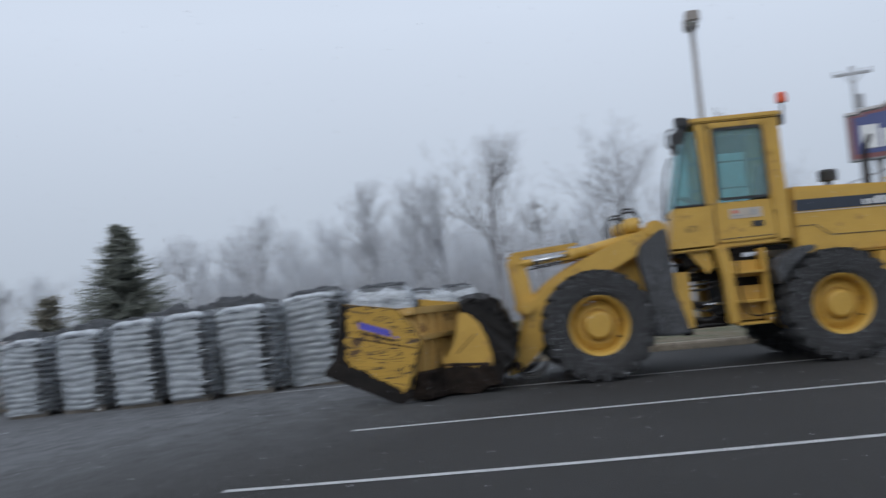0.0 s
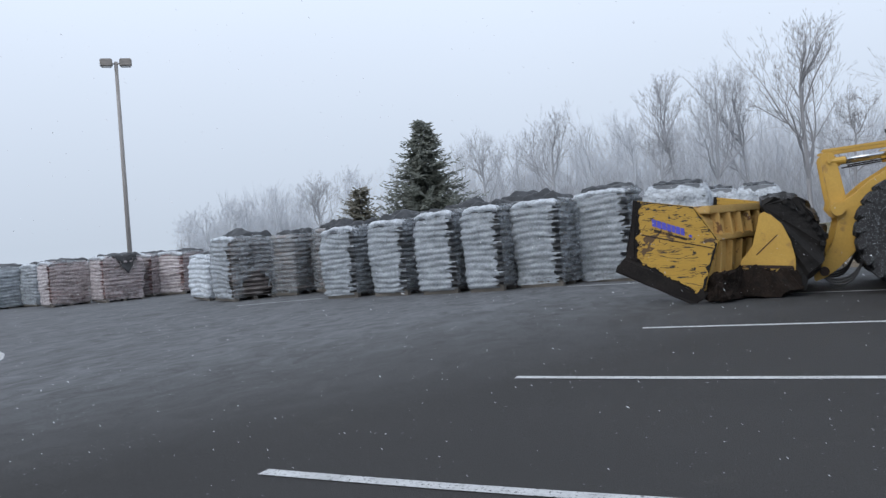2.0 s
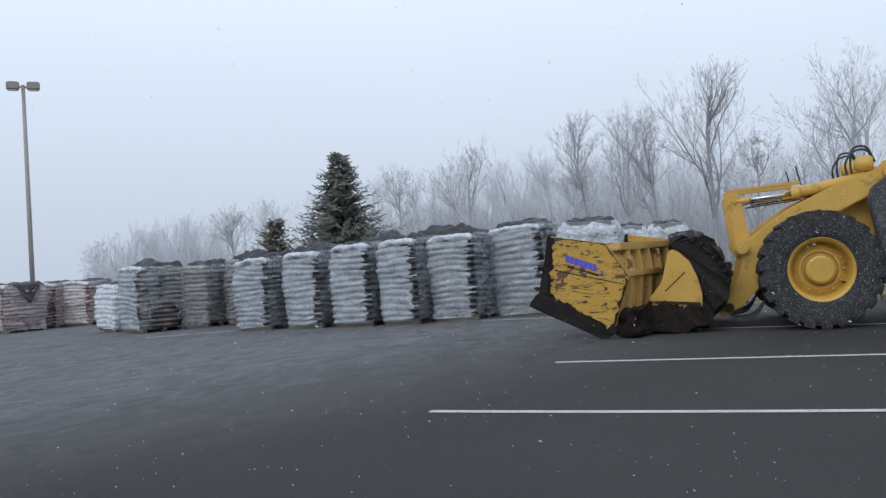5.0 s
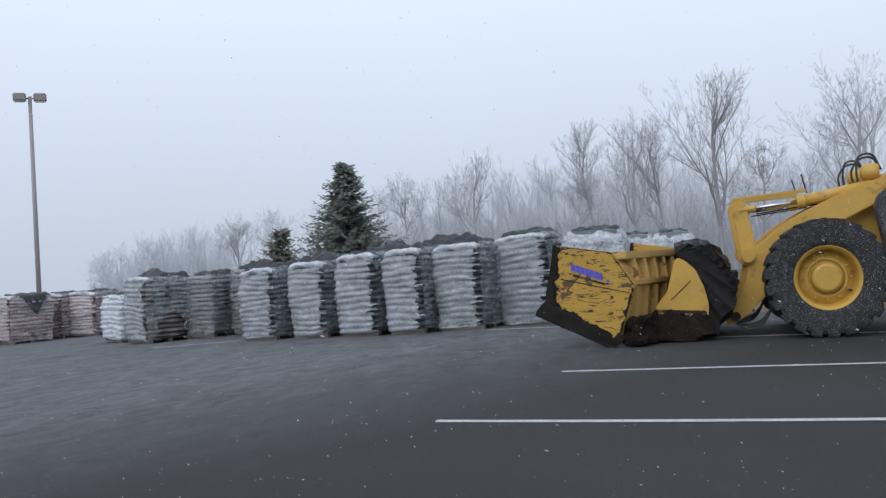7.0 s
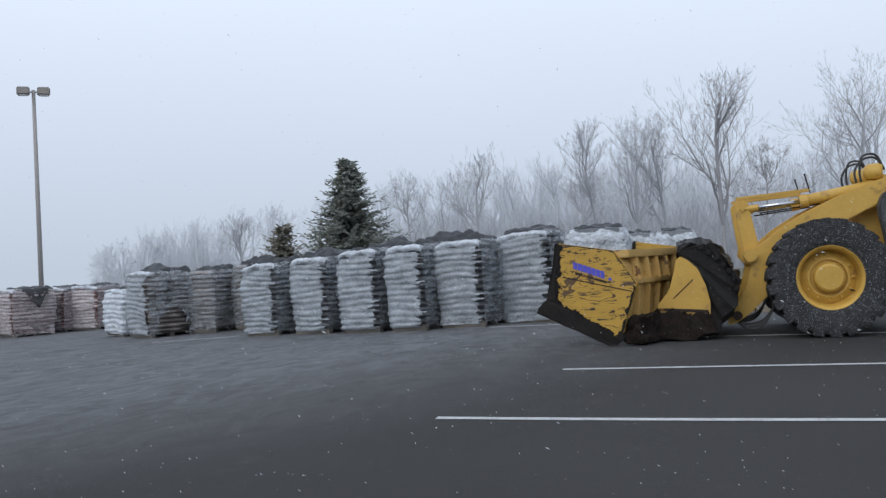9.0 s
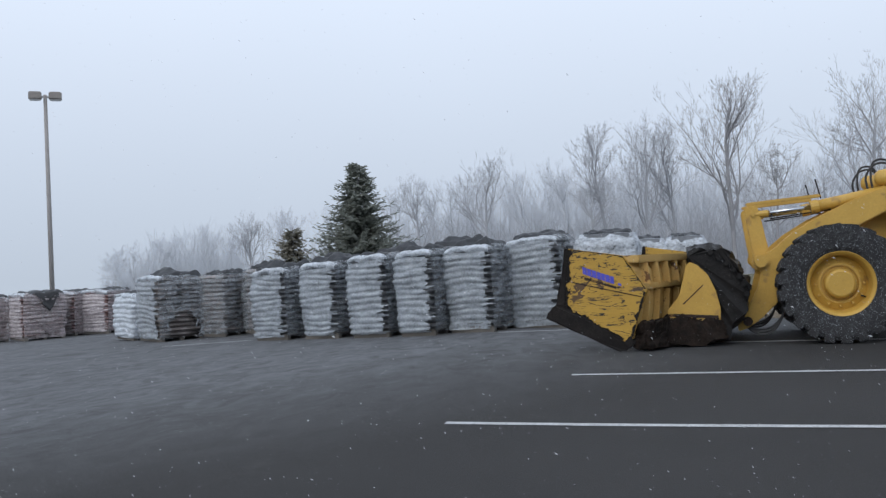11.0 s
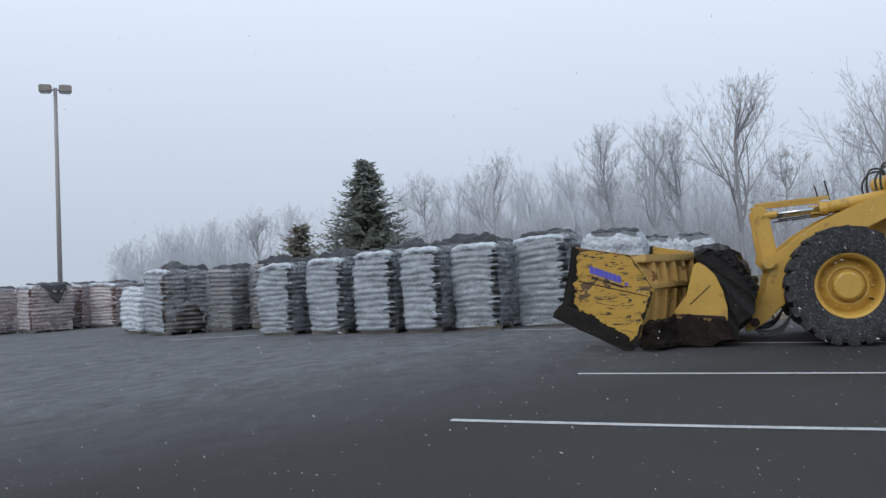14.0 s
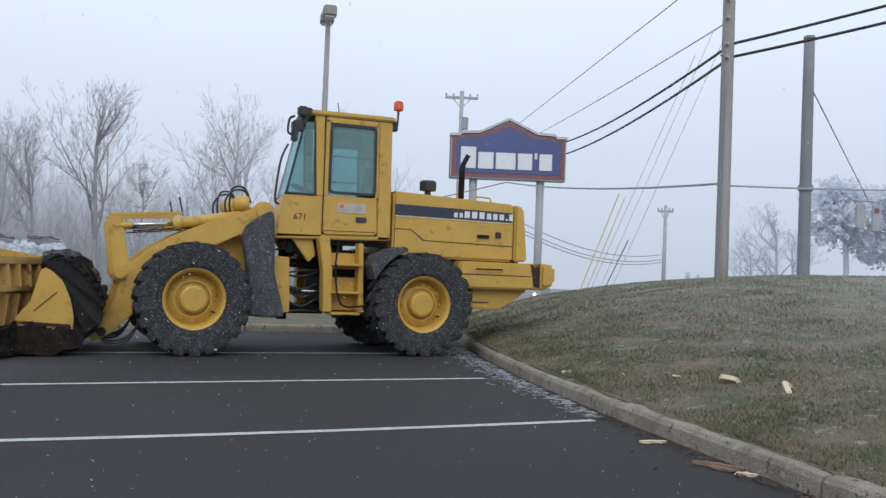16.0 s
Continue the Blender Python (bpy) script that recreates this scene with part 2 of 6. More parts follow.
M_SIGNGREY = mat("sign_cabinet_grey", (0.35, 0.355, 0.37), (0.30, 0.305, 0.32), 0.6, scale=1, bump=0.05)
M_STEELPOLE = mat("painted_steel_pole", (0.33, 0.31, 0.30), (0.27, 0.255, 0.245), 0.6, scale=2, bump=0.08)
M_LAMPHEAD = mat("lamp_head_bronze", (0.30, 0.27, 0.25), (0.24, 0.22, 0.20), 0.55, bump=0.05)
M_POLEWOOD = mat("weathered_pole_wood", (0.36, 0.335, 0.315), (0.24, 0.225, 0.215), 0.9, scale=6, fine=60, bump=0.5, spread=0.2, stretch=(1, 1, 0.06))
# Far poles and signals share a grey paled to stand for haze.
M_POLEFAR = mat("far_pole_grey_hazed", (0.40, 0.41, 0.43), (0.33, 0.34, 0.36), 0.9, scale=3, bump=0.1)
M_STEELGREY = mat("grey_mast_steel", (0.22, 0.235, 0.255), (0.17, 0.18, 0.20), 0.6, scale=2, bump=0.1)
M_WIRE = mat("black_cable", (0.03, 0.031, 0.033), None, 0.6, bump=0)
M_PALEWIRE = mat("grey_cable", (0.36, 0.37, 0.40), None, 0.6, bump=0)
M_GUY = mat("yellow_guy_guard", (0.66, 0.58, 0.36), (0.58, 0.50, 0.30), 0.5, bump=0)
# Bark paled in steps by distance: the haze is put into the colour.
M_BARK = mat("near_bark_hazed", (0.33, 0.325, 0.335), (0.25, 0.245, 0.255), 0.95, scale=6, fine=40, bump=0.3, stretch=(1, 1, 0.2))
M_BARK_HAZED = mat("mid_bark_hazed", (0.43, 0.435, 0.46), (0.37, 0.375, 0.395), 0.95, scale=3, fine=40, bump=0.2)
M_BARK_FAR_HAZED = mat("far_bark_hazed", (0.60, 0.618, 0.652), (0.53, 0.546, 0.576), 0.95, scale=3, fine=40, bump=0.1)
M_FARTREE = mat("far_tree_hazed", (0.76, 0.795, 0.85), (0.70, 0.735, 0.785), 0.95, scale=0.8, fine=6, bump=0.0)
def see_through(m, share):
    """Lets light pass through twigs and sprays, which evens out their bright and dark sides."""
    n, l = m.node_tree.nodes, m.node_tree.links
    b = n["Principled BSDF"]
    tl = n.new("ShaderNodeBsdfTranslucent")
    l.new(b.inputs["Base Color"].links[0].from_socket, tl.inputs["Color"])
    mx = n.new("ShaderNodeMixShader")
    mx.inputs[0].default_value = share
    l.new(b.outputs[0], mx.inputs[1])
    l.new(tl.outputs[0], mx.inputs[2])
    l.new(mx.outputs[0], n["Material Output"].inputs[0])
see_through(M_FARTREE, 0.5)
# Needle colour lightened to carry the haze in front of the spruce.
M_NEEDLE = mat("spruce_needles", (0.20, 0.215, 0.185), (0.26, 0.275, 0.245), 0.9, scale=3, fine=30, bump=0, spread=0.3)
M_PINE = mat("yellowed_evergreen", (0.21, 0.205, 0.165), (0.28, 0.26, 0.215), 0.85, scale=3, fine=30, bump=0, spread=0.3)
see_through(M_NEEDLE, 0.4)
see_through(M_PINE, 0.4)
M_BAG = mat("black_bag_plastic", (0.088, 0.094, 0.102), (0.135, 0.142, 0.152), 0.38, scale=7, fine=25, bump=0.5, spread=0.2, rand=0.3, flecks=(0.6, 0.62, 0.65), fleck_scale=26, fleck_amount=0.05)
M_BAG_RED = mat("red_mulch_bag_plastic", (0.33, 0.215, 0.205), (0.24, 0.16, 0.155), 0.45, scale=7, fine=25, bump=0.4, spread=0.2, rand=0.25, flecks=(0.6, 0.6, 0.62), fleck_scale=20, fleck_amount=0.1)
M_BAG_BROWN = mat("brown_bag_plastic", (0.25, 0.222, 0.212), (0.16, 0.146, 0.142), 0.5, scale=7, fine=25, bump=0.5, spread=0.2, rand=0.3, flecks=(0.5, 0.5, 0.5), fleck_scale=26, fleck_amount=0.1)
M_COVER = mat("black_top_sheet", (0.034, 0.036, 0.040), (0.054, 0.057, 0.063), 0.5, spec=0.22, scale=5, fine=9, bump=0.35, spread=0.2, flecks=(0.5, 0.52, 0.55), fleck_scale=11, fleck_amount=-0.08)
M_PALLETWOOD = mat("pallet_wood", (0.16, 0.145, 0.125), (0.10, 0.09, 0.08), 0.9, scale=5, fine=40, bump=0.3, rand=0.2)
M_WOODCHIP = mat("fresh_split_wood", (0.66, 0.56, 0.40), (0.55, 0.43, 0.28), 0.85, scale=9, fine=50, bump=0.3)
M_WOODDARK = mat("wet_bark_strip", (0.17, 0.11, 0.075), (0.24, 0.16, 0.11), 0.85, scale=9, fine=50, bump=0.3)
M_LITTER = mat("wet_leaf_litter", (0.10, 0.055, 0.04), (0.06, 0.04, 0.03), 0.9, scale=9, fine=50, bump=0.3)
M_SNOW = mat("grey_slush", (0.34, 0.35, 0.37), (0.17, 0.175, 0.185), 0.85, scale=9, fine=60, bump=0.3, flecks=(0.1, 0.1, 0.11), fleck_scale=14, fleck_amount=0.1)
M_FLAKE = mat("snowflake", (0.70, 0.72, 0.75), None, 0.8, bump=0)
M_GROUNDFAR = mat("frosted_rough_ground", (0.26, 0.27, 0.27), (0.18, 0.185, 0.175), 0.95, scale=0.3, fine=10, bump=0.3)
M_INSIDE = mat("cab_interior_grey", (0.10, 0.12, 0.125), (0.07, 0.085, 0.09), 0.8, scale=3, bump=0.1)
M_SEAT = mat("seat_fabric_dark", (0.04, 0.045, 0.05), None, 0.9, bump=0.2)

def film(name, tint, cover, spread, scale, stretch=(1, 1, 1), rough=0.35, mottle=0.22):
    """Stretch film: a streaky mix of clear film and white, for snow and sky glare."""
    m = mat(name, tint, tuple(v * 0.8 for v in tint), rough, scale=5, fine=40, bump=0.6, spread=0.12)
    n, l = m.node_tree.nodes, m.node_tree.links
    co = n.new("ShaderNodeTexCoord")
    mp = n.new("ShaderNodeMapping")
    mp.inputs["Scale"].default_value = stretch
    t = n.new("ShaderNodeTexNoise")
    t.inputs["Scale"].default_value, t.inputs["Detail"].default_value = scale, 6
    r = n.new("ShaderNodeMapRange")
    r.inputs[1].default_value, r.inputs[2].default_value = 0.3, 0.7
    r.inputs[3].default_value, r.inputs[4].default_value = cover - spread, cover + spread
    clear = n.new("ShaderNodeBsdfTransparent")
    mx = n.new("ShaderNodeMixShader")
    l.new(co.outputs["Object"], mp.inputs[0])
    l.new(mp.outputs[0], t.inputs["Vector"])
    fine = n.new("ShaderNodeTexNoise")
    fine.inputs["Scale"].default_value, fine.inputs["Detail"].default_value, fine.inputs["Roughness"].default_value = 24.0, 5, 0.7
    l.new(co.outputs["Object"], fine.inputs["Vector"])
    fr = n.new("ShaderNodeMapRange")
    fr.inputs[1].default_value, fr.inputs[2].default_value, fr.inputs[3].default_value, fr.inputs[4].default_value = 0.34, 0.66, -mottle, mottle
    l.new(fine.outputs["Fac"], fr.inputs[0])
    add = n.new("ShaderNodeMath")
    add.operation, add.use_clamp = "ADD", True
    l.new(t.outputs["Fac"], r.inputs[0])
    l.new(r.outputs[0], add.inputs[0])
    l.new(fr.outputs[0], add.inputs[1])
    l.new(add.outputs[0], mx.inputs[0])
    l.new(clear.outputs[0], mx.inputs[1])
    l.new(n["Principled BSDF"].outputs[0], mx.inputs[2])
    l.new(mx.outputs[0], n["Material Output"].inputs[0])
    return m

# Lit copy of the film: sky glare on front and left put into its white.
M_WRAP = film("skylit_stretch_film", (0.445, 0.485, 0.525), 0.68, 0.22, 3.2, (1, 1, 3.0), 0.26, 0.15)
# Shaded copy for the right sides, its cover raised for the haze.
M_WRAP_SHADED = film("shaded_stretch_film", (0.42, 0.455, 0.49), 0.37, 0.20, 4.0, (1, 1, 4.0))
M_WRAP_WHITE = film("white_stretch_film", (0.68, 0.73, 0.79), 0.86, 0.12, 5.0, (1, 1, 2), 0.35, 0.12)
M_HEM = film("bunched_film", (0.66, 0.71, 0.77), 0.70, 0.25, 6.0, (1, 1, 2))
# Same split over the red bags: lit front and left, shaded right.
M_WRAP_PINK = film("skylit_film_over_red", (0.64, 0.585, 0.60), 0.70, 0.22, 4.0, (1, 1, 4.0))
M_WRAP_RED = film("shaded_film_over_red_bags", (0.52, 0.46, 0.465), 0.52, 0.22, 4.0, (1, 1, 4.0))
M_WRAP_GREY = film("grey_stretch_film", (0.46, 0.49, 0.52), 0.34, 0.26, 4.0, (1, 1, 4.0))

def glass(name, tint, rough=0.03, mixin=0.6):
    m = bpy.data.materials.new(name)
    m.use_nodes = True
    n, l = m.node_tree.nodes, m.node_tree.links
    b = n["Principled BSDF"]
    b.inputs["Base Color"].default_value = (*tint, 1)
    b.inputs["Roughness"].default_value = rough
    clear = n.new("ShaderNodeBsdfTransparent")
    clear.inputs[0].default_value = (*(min(1, v * 2.3) for v in tint), 1)
    mx = n.new("ShaderNodeMixShader")
    mx.inputs[0].default_value = mixin
    l.new(clear.outputs[0], mx.inputs[1])
    l.new(b.outputs[0], mx.inputs[2])
    l.new(mx.outputs[0], n["Material Output"].inputs[0])
    return m

M_GLASS = glass("tinted_cab_glass", (0.31, 0.42, 0.425), 0.05, 0.36)

# ---- helpers for meshes ----
def part(name, bm, material, parent=None, label="", smooth=False, m=None):
    me = bpy.data.meshes.new(name)
    bm.to_mesh(me)
    bm.free()
    me.materials.append(material)
    if smooth:
        for p in me.polygons: p.use_smooth = True
    ob = new(name, me)
    if parent: ob.parent = parent
    if m is not None: ob.matrix_local = m
    if label: ob["label"] = label
    return ob

def raw(name, verts, faces, material, parent=None, label="", smooth=False, m=None):
    me = bpy.data.meshes.new(name)
    me.from_pydata(verts, [], faces)
    me.materials.append(material)
    if smooth:
        for p in me.polygons: p.use_smooth = True
    ob = new(name, me)
    if parent: ob.parent = parent
    if m is not None: ob.matrix_local = m
    if label: ob["label"] = label
    return ob

def empty(name, label, category, group="", m=None):
    ob = new(name)
    if m is not None: ob.matrix_world = m
    return tagged(ob, label, category, group)

def bevel(bm, w, seg=2):
    bmesh.ops.bevel(bm, geom=list(bm.edges), offset=w, segments=seg, affect="EDGES", clamp_overlap=True)
    return bm

def box(x0, x1, y0, y1, z0, z1, b=0.0, bm=None, m=None):
    bm = bm or bmesh.new()
    t = bmesh.new()
    vs = [t.verts.new((x, y, z)) for z in (z0, z1) for y in (y0, y1) for x in (x0, x1)]
    for f in ((0, 2, 3, 1), (4, 5, 7, 6), (0, 1, 5, 4), (2, 6, 7, 3), (0, 4, 6, 2), (1, 3, 7, 5)): t.faces.new([vs[i] for i in f])
    if b: bevel(t, b)
    if m is not None: bmesh.ops.transform(t, matrix=m, verts=t.verts)
    me = bpy.data.meshes.new("t")
    t.to_mesh(me); t.free()
    bm.from_mesh(me)
    bpy.data.meshes.remove(me)
    return bm

def slab(prof, y0, y1, b=0.012, bm=None):
    """A plate with the outline prof (x, z), from y0 to y1."""
    bm = bm or bmesh.new()
    t = bmesh.new()
    a = [t.verts.new((x, y0, z)) for x, z in prof]
    c = [t.verts.new((x, y1, z)) for x, z in prof]
    t.faces.new(a)
    t.faces.new(c[::-1])
    for i in range(len(prof)):
        j = (i + 1) % len(prof)
        t.faces.new((a[j], a[i], c[i], c[j]))
    bmesh.ops.recalc_face_normals(t, faces=t.faces)
    if b: bevel(t, b)
    me = bpy.data.meshes.new("t")
    t.to_mesh(me); t.free()
    bm.from_mesh(me)
    bpy.data.meshes.remove(me)
    return bm

def tube(path, r, sides=8, bm=None, closed=True):
    """A tube along the points of path; r is one radius or one for each point."""
    bm = bm or bmesh.new()
    path = [Vector(p) for p in path]
    rs = r if isinstance(r, (list, tuple)) else [r] * len(path)
    rings = []
    side = None
    for i, p in enumerate(path):
        d = (path[min(i + 1, len(path) - 1)] - path[max(i - 1, 0)]).normalized()
        if side is None:
            side = d.cross(Vector((0, 0, 1)) if abs(d.z) < 0.95 else Vector((1, 0, 0))).normalized()
        side = (side - d * side.dot(d)).normalized()
        up = d.cross(side)
        rings.append([bm.verts.new(p + (side * math.cos(6.2832 * k / sides) + up * math.sin(6.2832 * k / sides)) * rs[i]) for k in range(sides)])
    for a, c in zip(rings, rings[1:]):
        for k in range(sides): bm.faces.new((a[k], a[(k + 1) % sides], c[(k + 1) % sides], c[k]))
    if closed:
        bm.faces.new(rings[0][::-1]); bm.faces.new(rings[-1])
    return bm

def lathe(prof, n=32, bm=None, m=None, caps=True):
    """Turns prof (radius, along) about the y axis."""
    bm = bm or bmesh.new()
    t = bmesh.new()
    rings = [[t.verts.new((r * math.cos(6.28318 * k / n), y, r * math.sin(6.28318 * k / n))) for k in range(n)] for r, y in prof]
    for a, c in zip(rings, rings[1:]):
        for k in range(n): t.faces.new((a[k], a[(k + 1) % n], c[(k + 1) % n], c[k]))
    for ring in (rings[0], rings[-1]) if caps else (): t.faces.new(ring)
    bmesh.ops.remove_doubles(t, verts=t.verts, dist=1e-5)
    bmesh.ops.recalc_face_normals(t, faces=t.faces)
    if m is not None: bmesh.ops.transform(t, matrix=m, verts=t.verts)
    me = bpy.data.meshes.new("t")
    t.to_mesh(me); t.free()
    bm.from_mesh(me)
    bpy.data.meshes.remove(me)
    return bm

def polar(az, d, z=0.0):
    return Vector((-d * math.sin(radians(az)), d * math.cos(radians(az)), z))

# ---- ground ----
def lie(x, y=0):
    """Height of the lot: level by the loader, falling gently to the pallets."""
    return 0.034 * min(0.0, x + 3.5)

def kerb_x(y): return 3.62 + 0.085 * max(y, -6) + 0.008 * y * y

def bank(x, y):
    """Height of the grass bank over the kerb."""
    d = max(0.0, x - kerb_x(y))
    top = max(0.2, min(1.22, 0.085 * y))
    h = 0.13 + top * (1 - math.exp(-d / 3.4)) * (1 + 0.02 * d)
    if y > 19: h -= 0.06 * (y - 19)
    if d > 11: h -= 0.07 * (d - 11)
    return max(h, -0.4)

def sheet(xs, ys, f):
    verts = [(x, y, f(x, y)) for y in ys for x in xs]
    w = len(xs)
    faces = [(j * w + i, j * w + i + 1, (j + 1) * w + i + 1, (j + 1) * w + i) for j in range(len(ys) - 1) for i in range(w - 1)]
    return verts, faces

XS = [-1500, -300, -120] + [-80 + 4 * i for i in range(19)] + [-3.5 + 2 * i for i in range(24)] + [60, 120, 300, 1500]
YS = [-1500, -200, -40, -10] + [-4 + 3 * i for i in range(28)] + [110, 300, 1500]
v, f = sheet(XS, YS, lambda x, y: lie(max(x, -60)) - 0.03)
tagged(raw("ground", v, f, M_GROUNDFAR), "frosted rough ground reaching into the haze", "ground", kind="structure")
xs = [-70 + 3.5 * i for i in range(20)] + [-3.5, -1, 2, 5, 8.2]
v, f = sheet(xs, [-14, -6, 0, 4, 8, 12, 16, 18.2, 24, 30, 34], lambda x, y: lie(x))
keep = [q for q in f if not (min(v[i][0] for i in q) > 0.0 and min(v[i][1] for i in q) > 18)]
tagged(raw("road", v, keep, M_ASPHALT), "dark wet asphalt of the parking lot with blown snow", "parking lot", kind="structure")

def stripe(name, a, c, w, label, bow=0.0):
    """A painted line from a to c; bow bends it to fit the lens curve in the camera's view."""
    a, c = Vector((*a, 0)), Vector((*c, 0))
    d = (c - a).normalized()
    s = Vector((-d.y, d.x, 0)) * w / 2
    n = max(2, int((c - a).length / 0.5))
    verts, faces = [], []
    for i in range(n + 1):
        p = a.lerp(c, i / n) - Vector((0, 4 * bow * (i / n) * (1 - i / n), 0))
        for q in (p - s, p + s): verts.append((q.x, q.y, lie(q.x) + 0.005))
        if i: faces.append((2 * i - 2, 2 * i, 2 * i + 1, 2 * i - 1))
    return tagged(raw(name, verts, faces, M_LINE), label, "road marking", "parking bay lines", "structure")

for a, c, bow in (((-2.49, 4.13), (3.88, 3.83), 0.18), ((-1.87, 6.84), (4.34, 6.84), 0.11), ((-1.27, 9.70), (4.74, 9.86), 0.0), ((0.1, 13.05), (5.0, 13.0), 0.0), ((-3.3, 15.75), (-0.2, 16.1), 0.0), ((-10.8, 17.3), (-8.9, 17.6), 0.0)):
    stripe("parking_line", a, c, 0.10, "worn white painted parking bay line on asphalt", bow)
# striped end of a painted island
verts, faces = [], []
outer = [(-13.36, 11.96), (-12.49, 11.65), (-11.68, 11.28), (-10.94, 10.82), (-10.3, 10.28), (-9.77, 9.71), (-9.35, 9.11), (-9.1, 8.56), (-8.99, 8.02), (-8.94, 7.4), (-8.9, 6.7)]
for i, p in enumerate(outer):
    p = Vector((*p, 0))
    d = (Vector((*outer[min(i + 1, len(outer) - 1)], 0)) - Vector((*outer[max(i - 1, 0)], 0))).normalized()
    s = Vector((-d.y, d.x, 0)) * 0.07
    for q in (p - s, p + s): verts.append((q.x, q.y, lie(q.x) + 0.005))
    if i: faces.append((2 * i - 2, 2 * i - 1, 2 * i + 1, 2 * i))
tagged(raw("island_outline", verts, faces, M_LINE), "curved white outline of a painted traffic island", "road marking", kind="structure")
for a, c in (((-11.07, 9.17), (-11.75, 11.23)), ((-8.72, 6.82), (-10.66, 10.5))):
    stripe("island_hatching", a, c, 0.10, "white hatching line inside the painted island")

# grass bank and kerbs
gx = [0, 0.25, 0.6, 1.1, 1.8, 2.6, 3.5, 4.5, 5.6, 6.8, 8, 9.2, 10.5, 12, 14, 17, 22, 32]
verts, faces = [], []
gy = [-6 + 0.8 * j for j in range(62)]
for y in gy:
    for d in gx:
        x = kerb_x(y) + 0.11 + d
        verts.append((x, y, bank(x, y) + (0.03 * noise.noise((x * 0.9, y * 0.9, 0)) if d else 0)))
w = len(gx)
faces = [(j * w + i, j * w + i + 1, (j + 1) * w + i + 1, (j + 1) * w + i) for j in range(len(gy) - 1) for i in range(w - 1)]
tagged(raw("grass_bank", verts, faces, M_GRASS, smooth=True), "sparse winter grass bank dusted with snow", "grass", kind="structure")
v, f = sheet([-1.0 + 1.1 * i for i in range(16)], [17.75 + 1.2 * j for j in range(14)], lambda x, y: 0.12 + 0.02 * (y - 17.7) + 0.03 * noise.noise((x, y, 3)))
tagged(raw("grass_verge", v, f, M_GRASS, smooth=True), "dull green grass verge behind a concrete kerb", "grass", kind="structure")

def kerb_stone(a, c, parent, w=0.145, h=0.145):
    a, c = Vector(a), Vector(c)
    L = (c - a).length
    bm = bmesh.new()
    n = 18
    rings = []
    for i in range(n + 1):
        x = L * i / n
        e = 0.016 * noise.noise((a.x * 3 + x * 2, a.y, 1))
        prof = [(0.0, -0.1), (0.012, h - 0.045 + e), (0.035 + e, h - 0.012), (0.07, h + e), (w, h + e), (w, -0.1)]
        if i in (0, n): prof = [(p + 0.006 if p < 0.1 else p, q - (0.008 if q > 0 else 0)) for p, q in prof]
        rings.append([bm.verts.new((x, -p, q)) for p, q in prof])
    for r0, r1 in zip(rings, rings[1:]):
        for k in range(len(r0) - 1): bm.faces.new((r0[k], r0[k + 1], r1[k + 1], r1[k]))
    bm.faces.new(rings[0]); bm.faces.new(rings[-1][::-1])
    bmesh.ops.recalc_face_normals(bm, faces=bm.faces)
    return part("kerb_stone", bm, M_CONCRETE, parent, m=Matrix.Translation(a) @ Matrix.Rotation(math.atan2(c.y - a.y, c.x - a.x), 4, "Z"))

kerb = tagged(new("kerb"), "worn grey concrete kerb along the grass", "kerb", kind="structure")
cuts = [-5, -1.2, 1.1, 4.08, 7.0, 9.6, 12.0, 14.4, 16.6, 17.0]
for y0, y1 in zip(cuts, cuts[1:]):
    kerb_stone((kerb_x(y0 + 0.012), y0 + 0.012, 0), (kerb_x(y1 - 0.012), y1 - 0.012, 0), kerb)
cuts = [(-1.0, 17.6), (1.2, 17.55), (3.4, 17.4), (5.6, 17.2), (7.0, 17.05)]
for a, c in zip(cuts, cuts[1:]):
    kerb_stone((c[0] - 0.012, c[1], 0), (a[0] + 0.012, a[1], 0), kerb)

# ---- pallets of bagged mulch ----
def bag_mesh(name, lx, ly, lz, seed, material):
    """A full plastic bag lying flat: a pillow with soft corners, creases and pinched ends."""
    nx, ny = 9, 8
    verts, faces = [], []
    rng = random.Random(seed)
    ox = rng.random() * 20
    for side in (-1, 1):
        for j in range(ny + 1):
            for i in range(nx + 1):
                u, v_ = 2 * i / nx - 1, 2 * j / ny - 1
                e = max(0.0, 1 - abs(u) ** 9) ** 0.36 * max(0.0, 1 - abs(v_) ** 8) ** 0.4
                r = 1 - 0.05 * (u * u * v_ * v_)
                x, y = u * r * lx / 2, v_ * r * ly / 2
                z = side * e * lz / 2 + 0.010 * noise.noise((x * 9 + ox, y * 9, side))
                verts.append((x + 0.012 * noise.noise((ox, y * 8, z * 9)), y + 0.012 * noise.noise((x * 8, ox, z)), z))
    w = nx + 1
    per = (nx + 1) * (ny + 1)
    for side in (0, 1):
        for j in range(ny):
            for i in range(nx):
                q = [side * per + j * w + i, side * per + j * w + i + 1, side * per + (j + 1) * w + i + 1, side * per + (j + 1) * w + i]
                faces.append(q if side else q[::-1])
    rim = [i for i in range(w)] + [j * w + nx for j in range(1, ny + 1)] + [ny * w + i for i in range(nx - 1, -1, -1)] + [j * w for j in range(ny - 1, 0, -1)]
    for a, c in zip(rim, rim[1:] + rim[:1]): faces.append((a, c, per + c, per + a))
    me = bpy.data.meshes.new(name)
    me.from_pydata(verts, [], faces)
    me.materials.append(material)
    for p in me.polygons: p.use_smooth = True
    return me

def ripple(t, layers):
    """How far a wrapped stack swells out at the height t (0 to 1)."""
    p = (t * layers) % 1.0
    return abs(math.sin(math.pi * p)) ** 0.45

